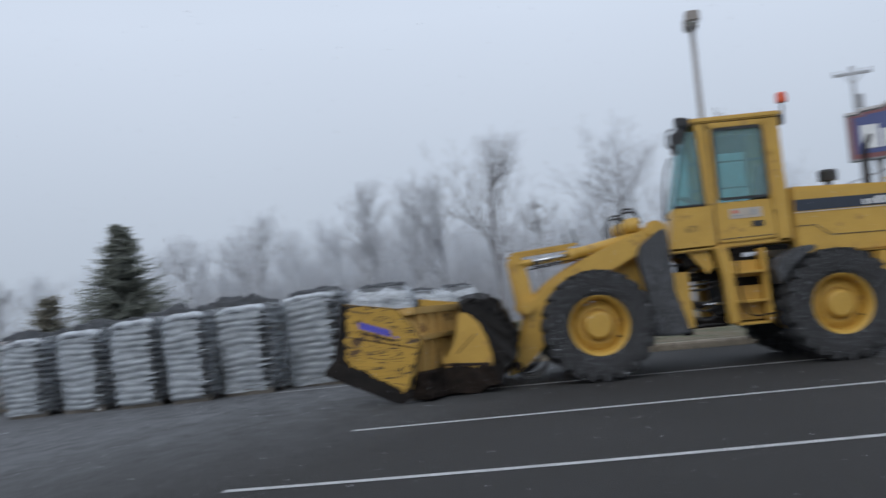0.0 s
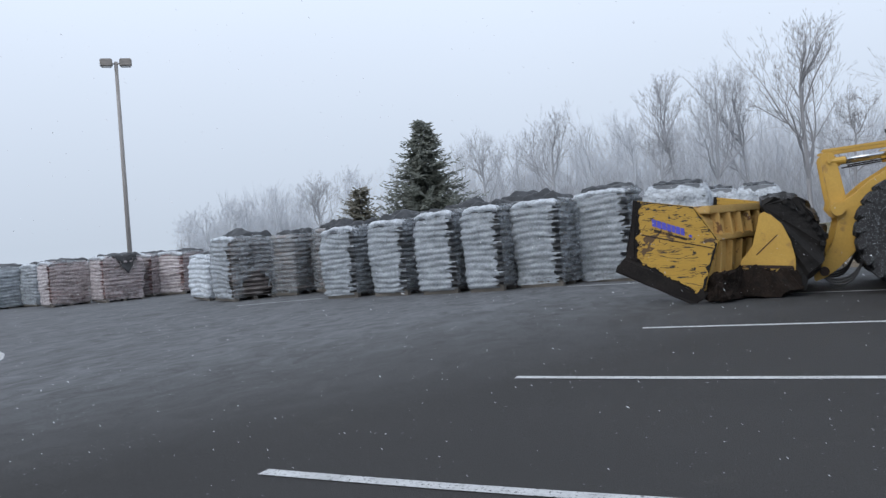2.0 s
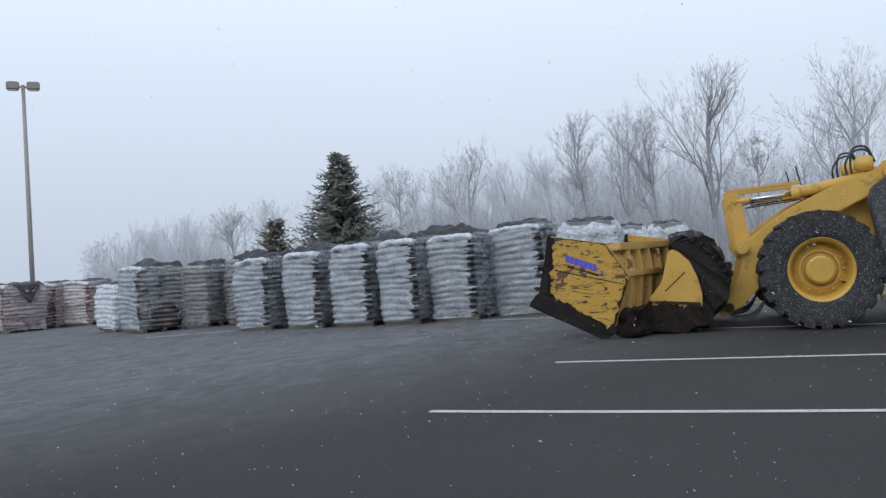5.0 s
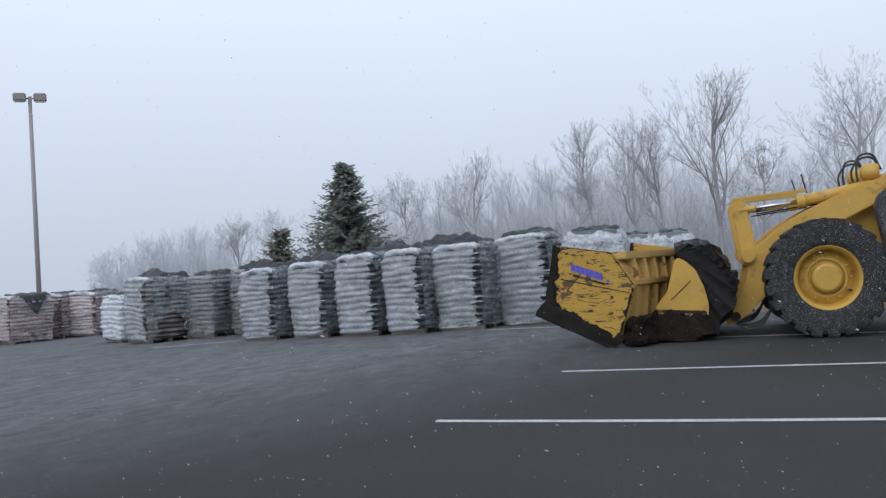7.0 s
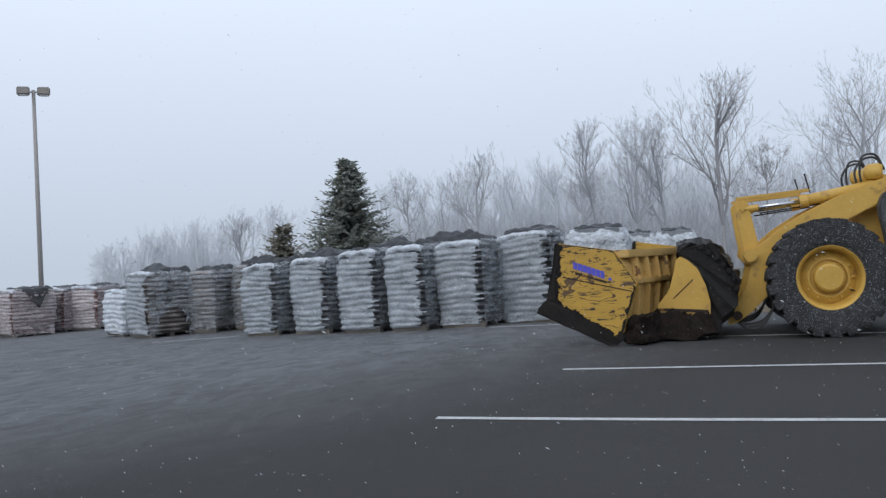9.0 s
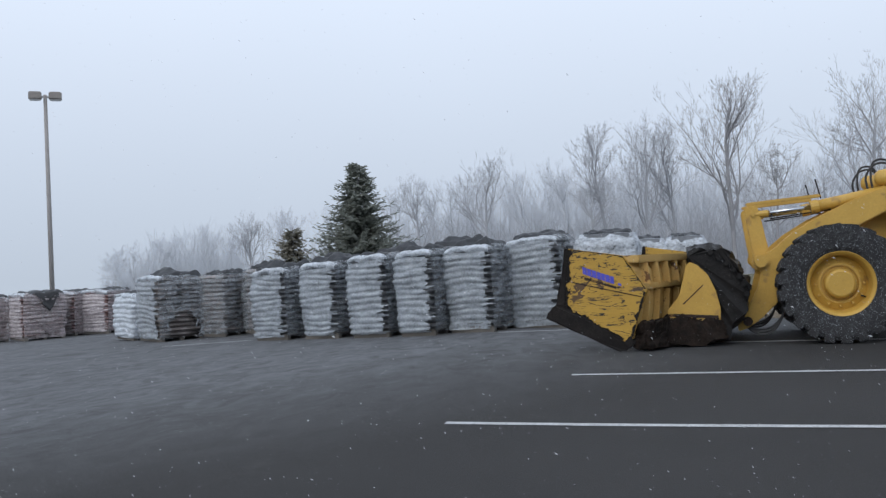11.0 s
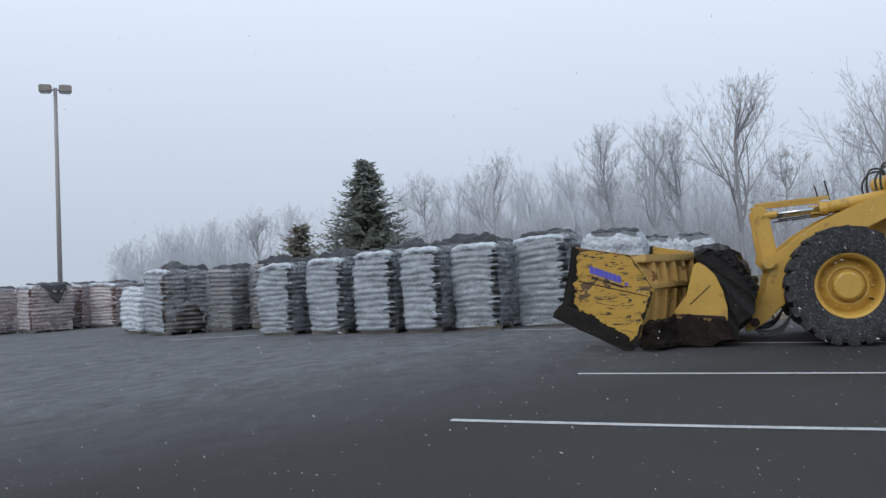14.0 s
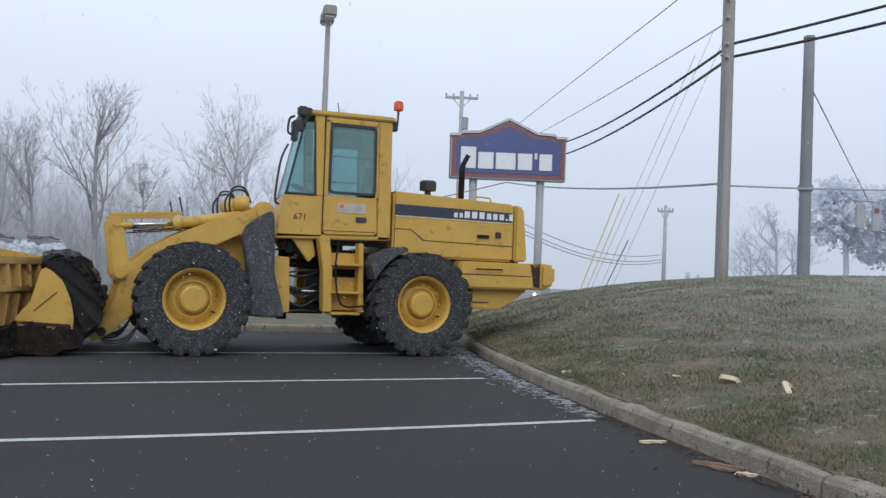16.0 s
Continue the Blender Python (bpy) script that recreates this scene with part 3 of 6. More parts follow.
def wrap_mesh(w, d, z0, h, layers, seed, faces_on, material, name="stretch_wrap", parent=None, label="", torn=None):
    """Film pulled round a stack: it follows the bags, and laps over the top edge."""
    rng = random.Random(seed)
    ox = rng.random() * 50
    n = 26
    def corner(p0, p1):
        return [(p0[0] + (p1[0] - p0[0]) * i / n, p0[1] + (p1[1] - p0[1]) * i / n) for i in range(n + 1)]
    verts, quads = [], []
    runs = {"front": ((0.0, 0.0), (-w, 0.0)), "left": ((-w, 0.0), (-w, d)), "right": ((0.0, d), (0.0, 0.0)), "back": ((-w, d), (0.0, d))}
    rows_ = layers * 5
    cx, cy = -w / 2, d / 2
    pts = []
    for key in faces_on:
        pts += [(key, i / n, q) for i, q in enumerate(corner(*runs[key]))][(1 if pts else 0):]
    m_ = len(pts)
    for j in range(rows_ + 3):
        t = min(1.0, j / rows_)
        lap = max(0, j - rows_)
        for key, uu, (x, y) in pts:
            dx, dy = (x - cx) / (w / 2), (y - cy) / (d / 2)
            rnd = 1 - 0.055 * (min(abs(dx), abs(dy)) ** 4)
            bulge = 0.012 + (0.036 + 0.036 * noise.noise((x * 2.2 + ox, y * 2.2, t * 7.0))) * ripple(t + 0.045 * noise.noise((x * 1.3 + ox, y * 1.3, t * 3)), layers) + 0.012 * noise.noise((x * 9 + ox, y * 9, t * h * 14)) + 0.042 * noise.noise((x * 1.7 + ox, y * 1.7, t * h * 1.9)) - 0.55 * max(0, t - 0.88)
            bulge += 0.028 * math.sin(math.pi * t) - 0.16 * lap
            z = z0 + t * h + 0.025 * noise.noise((x * 2 + ox, y * 2, 9)) * t + 0.014 * lap + 0.012 * noise.noise((x * 5 + ox, y * 5, t * 11))
            wide = 1 + 0.07 * t
            verts.append((cx + (x - cx) * rnd * wide + dx * bulge * (1 if abs(dx) > 0.98 else 0.15), cy + (y - cy) * rnd + dy * bulge * (1 if abs(dy) > 0.98 else 0.15), z))
    for j in range(rows_ + 2):
        for i in range(m_ - 1):
            key, uu, _q = pts[i]
            if key == "front" and "right" not in faces_on and uu < 0.05 + 0.05 * ((j * 0.2) % 1.0) + 0.22 * noise.noise((j * 0.55, ox, 1)): continue
            if torn and key == torn[0] and ((uu - torn[1]) / torn[3]) ** 2 + ((j / rows_ - torn[2]) / torn[4]) ** 2 < 1 + 0.55 * noise.noise((uu * 6, j * 0.3, 2)): continue
            quads.append((j * m_ + i, j * m_ + i + 1, (j + 1) * m_ + i + 1, (j + 1) * m_ + i))
    return raw(name, verts, quads, material, parent, label, smooth=True)

def cover_mesh(w, d, z, seed, parent, tall, over=-0.05):
    """Loose black sheet heaped on the top of a stack."""
    rng = random.Random(seed)
    ox = rng.random() * 40
    n = 22
    verts, faces = [], []
    for j in range(n + 1):
        for i in range(n + 1):
            u, v_ = 2 * i / n - 1, 2 * j / n - 1
            edge = max(abs(u), abs(v_))
            hgt = tall * 0.72 * (1 - edge ** 4) * (0.75 + 1.3 * noise.noise((u * 1.2 + ox, v_ * 1.2, 0))) + 0.10 * abs(noise.noise((u * 1.9 + ox, v_ * 1.9, 2))) + 0.02 * abs(noise.noise((u * 6 + ox, v_ * 6, 4)))
            if edge > 0.99: hgt = -0.03 + 0.05 * noise.noise((u * 3 + ox, v_ * 3, 5))
            verts.append((-w / 2 + u * (w / 2 + over), d * 0.60 + v_ * d * 0.42, z + max(hgt, -0.08)))
    for j in range(n):
        for i in range(n): faces.append((j * (n + 1) + i, j * (n + 1) + i + 1, (j + 1) * (n + 1) + i + 1, (j + 1) * (n + 1) + i))
    return raw("top_sheet", verts, faces, M_COVER, parent, "crumpled black plastic top sheet", smooth=True)

BAGS = {}
def bags_for(kind, w, d, lz):
    key = (kind, round(w, 2), round(d, 2), round(lz, 3))
    if key not in BAGS:
        m_ = {"black": M_BAG, "red": M_BAG_RED, "brown": M_BAG_BROWN}[kind]
        BAGS[key] = [bag_mesh("bag", w + 0.03, d / 2 + 0.03, lz * 1.22, s, m_) for s in (1, 2, 3)]
    return BAGS[key]

BOARD = {}
def board_mesh(l, w_, h):
    key = (round(l, 2), w_, h)
    if key not in BOARD:
        bm = box(-l / 2, l / 2, -w_ / 2, w_ / 2, 0, h)
        me = bpy.data.meshes.new("deck_board")
        bm.to_mesh(me); bm.free()
        me.materials.append(M_PALLETWOOD)
        BOARD[key] = me
    return BOARD[key]

def loose_flap(d, h, parent):
    """A torn tail of the black sheet hanging down one side."""
    verts, faces = [], []
    n = 12
    for j in range(n + 1):
        v_ = j / n
        for i in range(n + 1):
            u = i / n
            y = d * (0.22 + 0.62 * u + 0.16 * v_ * (1 - u))
            drop = h * v_ * (0.16 + 0.24 * math.sin(math.pi * min(1, u * 1.15)) + 0.10 * noise.noise((u * 5, 3, 1)))
            verts.append((0.07 + 0.05 * noise.noise((u * 4, v_ * 4, 8)) + 0.06 * v_ - (0.12 if j == 0 else 0), y, h + 0.05 - drop + 0.03 * noise.noise((u * 6, v_ * 5, 2))))
    for j in range(n):
        for i in range(n): faces.append((j * (n + 1) + i, j * (n + 1) + i + 1, (j + 1) * (n + 1) + i + 1, (j + 1) * (n + 1) + i))
    return raw("loose_flap", verts, faces, M_DARK, parent, "torn tail of black sheet hanging down", smooth=True)

def mulch_pallet(x, y, yaw, w, d, h, seed, kind="black", wrap="skylit", lean=0.0, cover=0.16, layers=12, label="", torn=None):
    """A pallet whose front corner towards +x stands at (x, y): boards, bags in layers, film and top sheet."""
    rng = random.Random(seed)
    m = Matrix.Translation((x, y, lie(x))) @ Matrix.Rotation(radians(yaw), 4, "Z") @ Matrix.Rotation(lean, 4, "Y")
    top = new("mulch_pallet")
    top.matrix_world = m
    tagged(top, label or "stack of black mulch bags in whitened stretch film on a pallet", "pallet of bags", "pallets of bagged mulch")
    for i in range(3):
        ob = new("runner", board_mesh(w, 0.09, 0.09)); ob.parent = top
        ob.matrix_local = Matrix.Translation((-w / 2, 0.06 + i * (d - 0.12) / 2, 0.0))
    for i in range(5):
        ob = new("deck_board", board_mesh(d, 0.10, 0.02)); ob.parent = top
        ob.matrix_local = Matrix.Translation((-0.06 - i * (w - 0.12) / 4, d / 2, 0.091)) @ Matrix.Rotation(radians(90), 4, "Z")
    z0 = 0.115
    lz = (h - z0 - 0.03) / layers
    meshes = bags_for(kind, w, d, lz)
    for k in range(layers):
        t = k / layers
        for j in (0, 1):
            ob = new("bag", rng.choice(meshes)); ob.parent = top
            swell = 0.022 * math.sin(math.pi * t)
            ob.matrix_local = Matrix.Translation((-w / 2 + rng.uniform(-0.02, 0.05), d * (0.25 + 0.5 * j) + (swell if j else -swell), z0 + lz * (k + 0.5))) \
                @ Matrix.Rotation(rng.uniform(-0.02, 0.02), 4, "Z") @ Matrix.Rotation(rng.choice((0, math.pi)), 4, "Z")
    hh = h - z0 - 0.01
    z0, hh = z0 - 0.05, hh + 0.05
    # Front and left take the lit film, the right side the shaded one.
    if wrap == "skylit":
        wrap_mesh(w, d, z0, hh, layers, seed, ("front", "left"), M_WRAP, parent=top, label="stretch film whitened for sky glare and snow")
        wrap_mesh(w, d, z0, hh, layers, seed, ("right",), M_WRAP_SHADED, parent=top, torn=torn)
    elif wrap == "pale":
        wrap_mesh(w, d, z0, hh, layers, seed, ("right", "front", "left"), M_WRAP, parent=top, label="stretch film whitened for sky glare and snow")
    elif wrap == "bundle":
        wrap_mesh(w, d, z0, hh, layers, seed, ("right", "front", "left", "back"), M_HEM, parent=top, label="loose white film with dark bags showing through")
    elif wrap == "thin":
        wrap_mesh(w, d, z0, hh, layers, seed, ("right", "front", "left"), M_WRAP_GREY, parent=top, torn=torn)
    elif wrap == "torn":
        wrap_mesh(w, d, z0, hh, layers, seed, ("front", "left"), M_WRAP, parent=top, label="stretch film whitened for sky glare and snow")
        wrap_mesh(w, d, z0, hh, layers, seed, ("right",), M_WRAP_GREY, parent=top, label="torn grey stretch film", torn=torn)
        for k in range(6):
            ob = new("bag", bags_for("brown", 0.62, 1.45, lz)[k % 3]); ob.parent = top
            ob.matrix_local = Matrix.Translation((-0.26 + 0.012 * (k % 2), d * 0.46 + 0.02 * (k % 3), z0 + lz * (k + 0.9))) @ Matrix.Rotation(0.04 * (k % 3 - 1), 4, "Z")
        ring = [(0.055 + 0.02 * noise.noise((k * 0.9, 1, 1)), d * 0.5 + (0.345 + 0.08 * noise.noise((k * 0.6, 5, 1))) * d * math.cos(radians(-25 + 14 * k)), z0 + hh * (0.25 + (0.225 + 0.06 * noise.noise((k * 0.6, 9, 1))) * math.sin(radians(-25 + 14 * k)))) for k in range(17)]
        part("torn_edge", tube(ring, [0.010 + 0.022 * abs(noise.noise((k * 0.7, 2, 3))) for k in range(17)], 6), M_WRAP, top, "ruffled white edge of the torn film")
    elif wrap == "pink":
        wrap_mesh(w, d, z0, hh, layers, seed, ("front", "left"), M_WRAP_PINK, parent=top, label="stretch film whitened on its lit sides")
        wrap_mesh(w, d, z0, hh, layers, seed, ("right",), M_WRAP_RED, parent=top)
    elif wrap == "white":
        wrap_mesh(w, d, z0, hh, layers, seed, ("right", "front", "left", "back"), M_WRAP_WHITE, parent=top, label="thick white stretch film")
    if wrap in ("skylit", "torn", "white", "pink", "pale"):
        film_hem(w, h, seed, top, "front")
        film_hem(d * 0.92, h, seed + 3, top, "right")
    if cover: cover_mesh(w, d, h + 0.01, seed, top, cover)
    else: cover_mesh(w, d, h, seed, top, 0.03, 0.0)
    return top

def film_hem(L, h, seed, parent, side):
    """Bunched film laid over the top edge of a stack: sagging outside, rucked on top."""
    n, rows_ = 30, 6
    verts, faces = [], []
    for j in range(rows_ + 1):
        for i in range(n + 1):
            u = i / n
            ends = math.sin(math.pi * min(1, max(0, u * 1.0))) ** 0.35
            hang = 0.05 + 0.07 * (0.5 + noise.noise((u * 4, seed, 1)))
            a = j / rows_
            out = 0.035 * math.sin(math.pi * min(1, a * 1.3)) + 0.018 * noise.noise((u * 9, seed, a * 3)) - 0.30 * max(0, a - 0.55)
            z = h - hang * (1 - a / 0.55) if a < 0.55 else h + 0.035 * math.sin((a - 0.55) * 6.5)
            z += 0.035 * noise.noise((u * 3, seed, 7)) + 0.014 * noise.noise((u * 14, seed, a * 4)) - 0.07 * (1 - ends)
            p = (0.0 - L * 1.05 * u + 0.02, 0.0 - out + 0.015 - 0.03 * ends, z) if side == "front" else (out + 0.02, L * u, z)
            verts.append(p)
    w_ = n + 1
    for j in range(rows_):
        for i in range(n): faces.append((j * w_ + i, j * w_ + i + 1, (j + 1) * w_ + i + 1, (j + 1) * w_ + i))
    # The side hem takes the greyer film, like the shaded side below it.
    return raw("film_hem", verts, faces, M_HEM if side == "front" else M_WRAP_GREY, parent, "bunched pale hem of the film", smooth=True)

BROWN = "stack of dark bags in thin torn film on a pallet"
RED = "stack of red mulch bags in whitened film on a pallet"
# long row running past the pusher
for x, y, yaw, w, h, lean, cover in (
        (-7.72, 16.96, -20, 0.95, 1.42, -0.03, 0.16), (-6.48, 16.54, -20, 0.95, 1.45, -0.025, 0.15), (-5.31, 16.06, -15, 0.86, 1.50, -0.03, 0.05),
        (-4.32, 15.74, -14, 0.80, 1.51, -0.03, 0.10), (-3.27, 15.86, -15, 0.98, 1.52, -0.035, 0.17), (-2.10, 16.42, -12, 1.10, 1.64, -0.05, 0.09),
        (-1.0, 16.85, 0, 1.0, 1.63, 0.0, 0.05), (-0.52, 17.9, 0, 0.62, 1.52, 0.0, 0.05), (0.22, 17.9, 0, 0.68, 1.54, 0.0, 0.03)):
    slim = 0.0 if x > -1.5 else (0.10 if x < -5 else 0.14) * w
    mulch_pallet(x - slim * math.cos(radians(yaw)), y - slim * math.sin(radians(yaw)), yaw, w - slim, 0.98, h, int(abs(x) * 100), "black", "skylit" if x < -1.5 else "bundle", lean * 1.2, cover, 13 if x < -1.5 else 4)
# second row behind it, seen over the tops
for x, y, h in ((-8.9, 19.3, 1.40), (-6.9, 18.4, 1.52), (-5.4, 17.8, 1.58), (-4.1, 17.5, 1.60), (-2.6, 18.1, 1.66)):
    mulch_pallet(x, y, -12, 1.0, 0.95, h, int(abs(x) * 77), "black", "bare", 0.0, 0.16, 13, "stack of unwrapped black mulch bags on a pallet")
# corner with the torn stack
mulch_pallet(-13.35, 20.15, -36, 1.15, 1.0, 1.14, 5, "black", "white", 0.02, 0, 9, "low stack of bags wrapped in thick white film")
mulch_pallet(-11.81, 18.87, -36, 1.25, 1.05, 1.50, 6, "brown", "torn", 0.0, 0.17, 13, "stack of dark bags with a torn hole in its film", ("right", 0.42, 0.15, 0.36, 0.27))
mulch_pallet(-10.55, 19.55, -14, 0.78, 1.0, 1.46, 7, "brown", "thin", 0.0, 0.07, 13, BROWN)
mulch_pallet(-9.42, 19.75, -16, 0.86, 1.0, 1.52, 8, "brown", "thin", 0.0, 0.10, 13, BROWN)
# far row of red and grey stacks
mulch_pallet(-17.75, 25.45, -8, 1.05, 1.1, 1.36, 21, "red", "pink", 0.0, 0.03, 12, RED)
mulch_pallet(-18.85, 25.3, -12, 1.05, 1.1, 1.38, 22, "red", "pink", 0.0, 0.05, 12, RED)
loose_flap(1.2, 1.42, mulch_pallet(-19.45, 23.75, -35, 1.55, 1.2, 1.42, 23, "red", "pink", 0.0, 0.08, 12, RED))
mulch_pallet(-21.3, 23.5, -35, 1.5, 1.2, 1.42, 24, "red", "pink", 0.0, 0.08, 12, RED)
mulch_pallet(-23.5, 25.2, -25, 1.1, 1.1, 1.42, 25, "black", "pale", 0.0, 0.05, 12)
mulch_pallet(-25.2, 24.95, -33, 1.6, 1.2, 1.43, 26, "black", "pale", 0.0, 0.12, 12)
mulch_pallet(-27.3, 26.0, -30, 1.3, 1.2, 1.50, 27, "black", "pale", 0.0, 0.05, 12)
mulch_pallet(-28.6, 26.6, -30, 1.2, 1.2, 1.50, 28, "black", "pale", 0.0, 0.05, 12)
mulch_pallet(-30.1, 27.4, -30, 1.3, 1.2, 1.48, 29, "red", "pink", 0.0, 0.05, 12, RED)
mulch_pallet(-31.8, 28.2, -30, 1.3, 1.2, 1.48, 30, "red", "pink", 0.0, 0.05, 12, RED)

# ---- lamp posts, poles, sign, wires ----
def lamp_post(az, d, h, head_yaw, label, base):
    p = polar(az, d, base)
    top = empty("lamp_post", label, "lamp post", "lamp posts", Matrix.Translation(p) @ Matrix.Rotation(radians(head_yaw), 4, "Z"))
    part("pole", tube([(0, 0, 0), (0, 0, h * 0.5), (0, 0, h)], [0.11, 0.095, 0.075], 10), M_STEELPOLE, top, smooth=True)
    part("foot", lathe([(0.0, 0), (0.28, 0), (0.28, 0.55), (0.24, 0.6), (0.0, 0.6)], 16, m=Matrix.Rotation(radians(90), 4, "X")), M_CONCRETE, top, "concrete footing")
    part("bracket", tube([(-0.35, 0, h - 0.08), (0.35, 0, h - 0.08)], 0.035, 8), M_STEELPOLE, top)
    for s in (-1, 1):
        bm = bmesh.new()
        box(s * 0.14 - (0.5 if s < 0 else 0), s * 0.14 + (0.5 if s > 0 else 0), -0.2, 0.2, h - 0.20, h + 0.12, 0.04, bm, Matrix.Translation((0, 0, 0)))
        hd = part("lamp_head", bm, M_LAMPHEAD, top)
        x0 = s * 0.4
        part("lens", box(x0 - 0.19, x0 + 0.19, -0.15, 0.15, h - 0.225, h - 0.203, 0.006), M_WHITE, hd, "pale lens under the head")
    return top

lamp_post(37.8, 42.0, 10.2, 36, "tall steel lamp post with two box heads by the pallets", -1.2)
lamp_post(-15.25, 28.5, 8.9, 80, "tall steel lamp post with box heads behind the loader", 0.1)

def round_pole(name, az, d, z0, z1, r0, r1, material, label, lean=(0, 0)):
    p = polar(az, d, z0)
    top = empty(name, label, "pole", "", Matrix.Translation(p))
    n = 7
    part("shaft", tube([(lean[0] * i / n, lean[1] * i / n, (z1 - z0) * i / n) for i in range(n + 1)], [r0 + (r1 - r0) * i / n for i in range(n + 1)], 12), material, top, smooth=True)
    return top

POLE_A, POLE_B = (-39.5, 22.0), (-44.0, 28.0)
pa = round_pole("utility_pole", *POLE_A, 0.3, 12.5, 0.155, 0.125, M_POLEWOOD, "weathered wooden utility pole on the grass bank")
for i, z in enumerate((6.05, 6.35, 6.95, 7.35)):
    part("insulator", lathe([(0.0, -0.05), (0.045, -0.05), (0.03, 0), (0.05, 0.03), (0.0, 0.06)], 10, m=Matrix.Translation((-0.12, -0.12, z))), M_SIGNGREY, pa)
part("conduit", tube([(-0.16, -0.06, 0), (-0.155, -0.06, 5.2)], 0.035, 8), M_STEELGREY, pa, "dark cable guard")
part("cross_bolt", tube([(-0.2, 0.0, 6.1), (0.2, 0.0, 6.1)], 0.02, 6), M_STEELGREY, pa)
pb = round_pole("steel_mast", *POLE_B, 0.4, 8.25, 0.185, 0.15, M_STEELGREY, "dark grey steel mast for traffic signals")
part("collar", lathe([(0.0, -0.08), (0.21, -0.08), (0.21, 0.08), (0.0, 0.08)], 14, m=Matrix.Translation((0, 0, 3.6)) @ Matrix.Rotation(radians(90), 4, "X")), M_STEELGREY, pb)
part("cap", lathe([(0.0, -0.03), (0.17, -0.03), (0.15, 0.04), (0.0, 0.06)], 14, m=Matrix.Translation((0, 0, 7.86)) @ Matrix.Rotation(radians(90), 4, "X")), M_STEELGREY, pb)
def cross_pole(az, d, z0, z1, w, turn, label):
    top = empty("utility_pole", label, "pole", "", Matrix.Translation(polar(az, d, z0)) @ Matrix.Rotation(radians(turn), 4, "Z"))
    H_ = z1 - z0
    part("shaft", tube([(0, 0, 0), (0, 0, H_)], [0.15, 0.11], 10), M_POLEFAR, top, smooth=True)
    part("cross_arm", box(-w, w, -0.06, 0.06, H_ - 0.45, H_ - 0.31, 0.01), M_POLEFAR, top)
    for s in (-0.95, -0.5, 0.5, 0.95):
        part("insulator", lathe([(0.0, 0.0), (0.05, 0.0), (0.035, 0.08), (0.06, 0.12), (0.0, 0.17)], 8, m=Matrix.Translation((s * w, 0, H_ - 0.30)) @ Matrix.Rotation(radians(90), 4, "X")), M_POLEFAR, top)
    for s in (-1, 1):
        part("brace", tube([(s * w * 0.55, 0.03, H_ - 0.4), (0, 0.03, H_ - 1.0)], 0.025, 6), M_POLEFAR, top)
    return top
cp = cross_pole(-23.65, 52, -0.5, 11.5, 0.92, -20, "wooden utility pole with a cross arm behind the sign")
part("transformer", lathe([(0.0, -0.35), (0.2, -0.35), (0.22, 0.3), (0.0, 0.36)], 12, m=Matrix.Translation((0.2, 0.0, 10.2)) @ Matrix.Rotation(radians(90), 4, "X")), M_SIGNGREY, cp, "grey transformer can")
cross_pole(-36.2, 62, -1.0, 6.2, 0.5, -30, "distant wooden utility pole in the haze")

def store_sign():
    """A big pylon sign with a gabled top; its name is only drawn as plain blocks."""
    c = polar(-26.6, 45, 0)
    m = Matrix.Translation((c.x, c.y, 0)) @ Matrix.Rotation(radians(-22), 4, "Z")
    top = empty("pylon_sign", "blue gabled pylon sign with white block letters on two posts", "sign", "", m)
    w, zb, zs = 2.78, 5.85, 7.85
    prof = [(-w, zb), (w, zb), (w, zs), (w - 0.5, zs), (w - 0.6, zs + 0.12), (1.35, zs + 0.16), (0.0, zs + 0.82), (-1.35, zs + 0.16), (-w + 0.6, zs + 0.12), (-w + 0.5, zs), (-w, zs)]
    part("cabinet", slab(prof, -0.35, 0.35, 0.015), M_SIGNGREY, top, "grey sign cabinet")
    def inset(k, dz=1.0):
        return [(x * (1 - k / w), zb + k + (z - zb) * (1 - 1.9 * k / 2.6)) for x, z in prof]
    part("red_border", slab(inset(0.07), -0.375, -0.352, 0.0), M_SIGNRED, top, "dull red border")
    part("blue_panel", slab(inset(0.27), -0.40, -0.377, 0.0), M_SIGNBLUE, top, "blue face")
    crest = prof[2:]
    part("roof_trim", slab([(x * 1.015, z + 0.02) for x, z in crest] + [(x * 1.02, z + 0.14) for x, z in crest[::-1]], -0.44, 0.40, 0.0), M_SIGNTRIM, top, "pale metal trim along the gable")
    part("side_return", box(-w - 0.03, -w, -0.3, 0.3, zb + 0.05, zs - 0.05, 0.005), M_SIGNRED, top)
    # the name as plain white strokes
    y0, y1 = -0.43, -0.402
    z0, z1 = 6.32, 7.12
    x = -2.28
    for wide, za, zc in ((0.74, z0, 7.36), (0.74, z0, z1), (0.96, z0, z1), (0.70, z0, z1), (0.13, 6.86, 7.16), (0.62, z0, z1)):
        part("letter_block", box(x, x + wide, y0, y1, za, zc, 0.02), M_WHITE, top, "plain white block of the name")
        x += wide + 0.10
    for s in (-1.62, 1.62):
        part("post", tube([(s, 0, -1.2), (s, 0, zb)], 0.19, 12), M_SIGNGREY, top, "grey steel post", smooth=True)
    return top
store_sign()

def wire(name, a, c, sag, r, material, label, n=10):
    a, c = Vector(a), Vector(c)
    pts = [a.lerp(c, i / n) - Vector((0, 0, sag * 4 * (i / n) * (1 - i / n))) for i in range(n + 1)]
    return tagged(part(name, tube(pts, r, 5), material), label, "cable", "overhead cables")

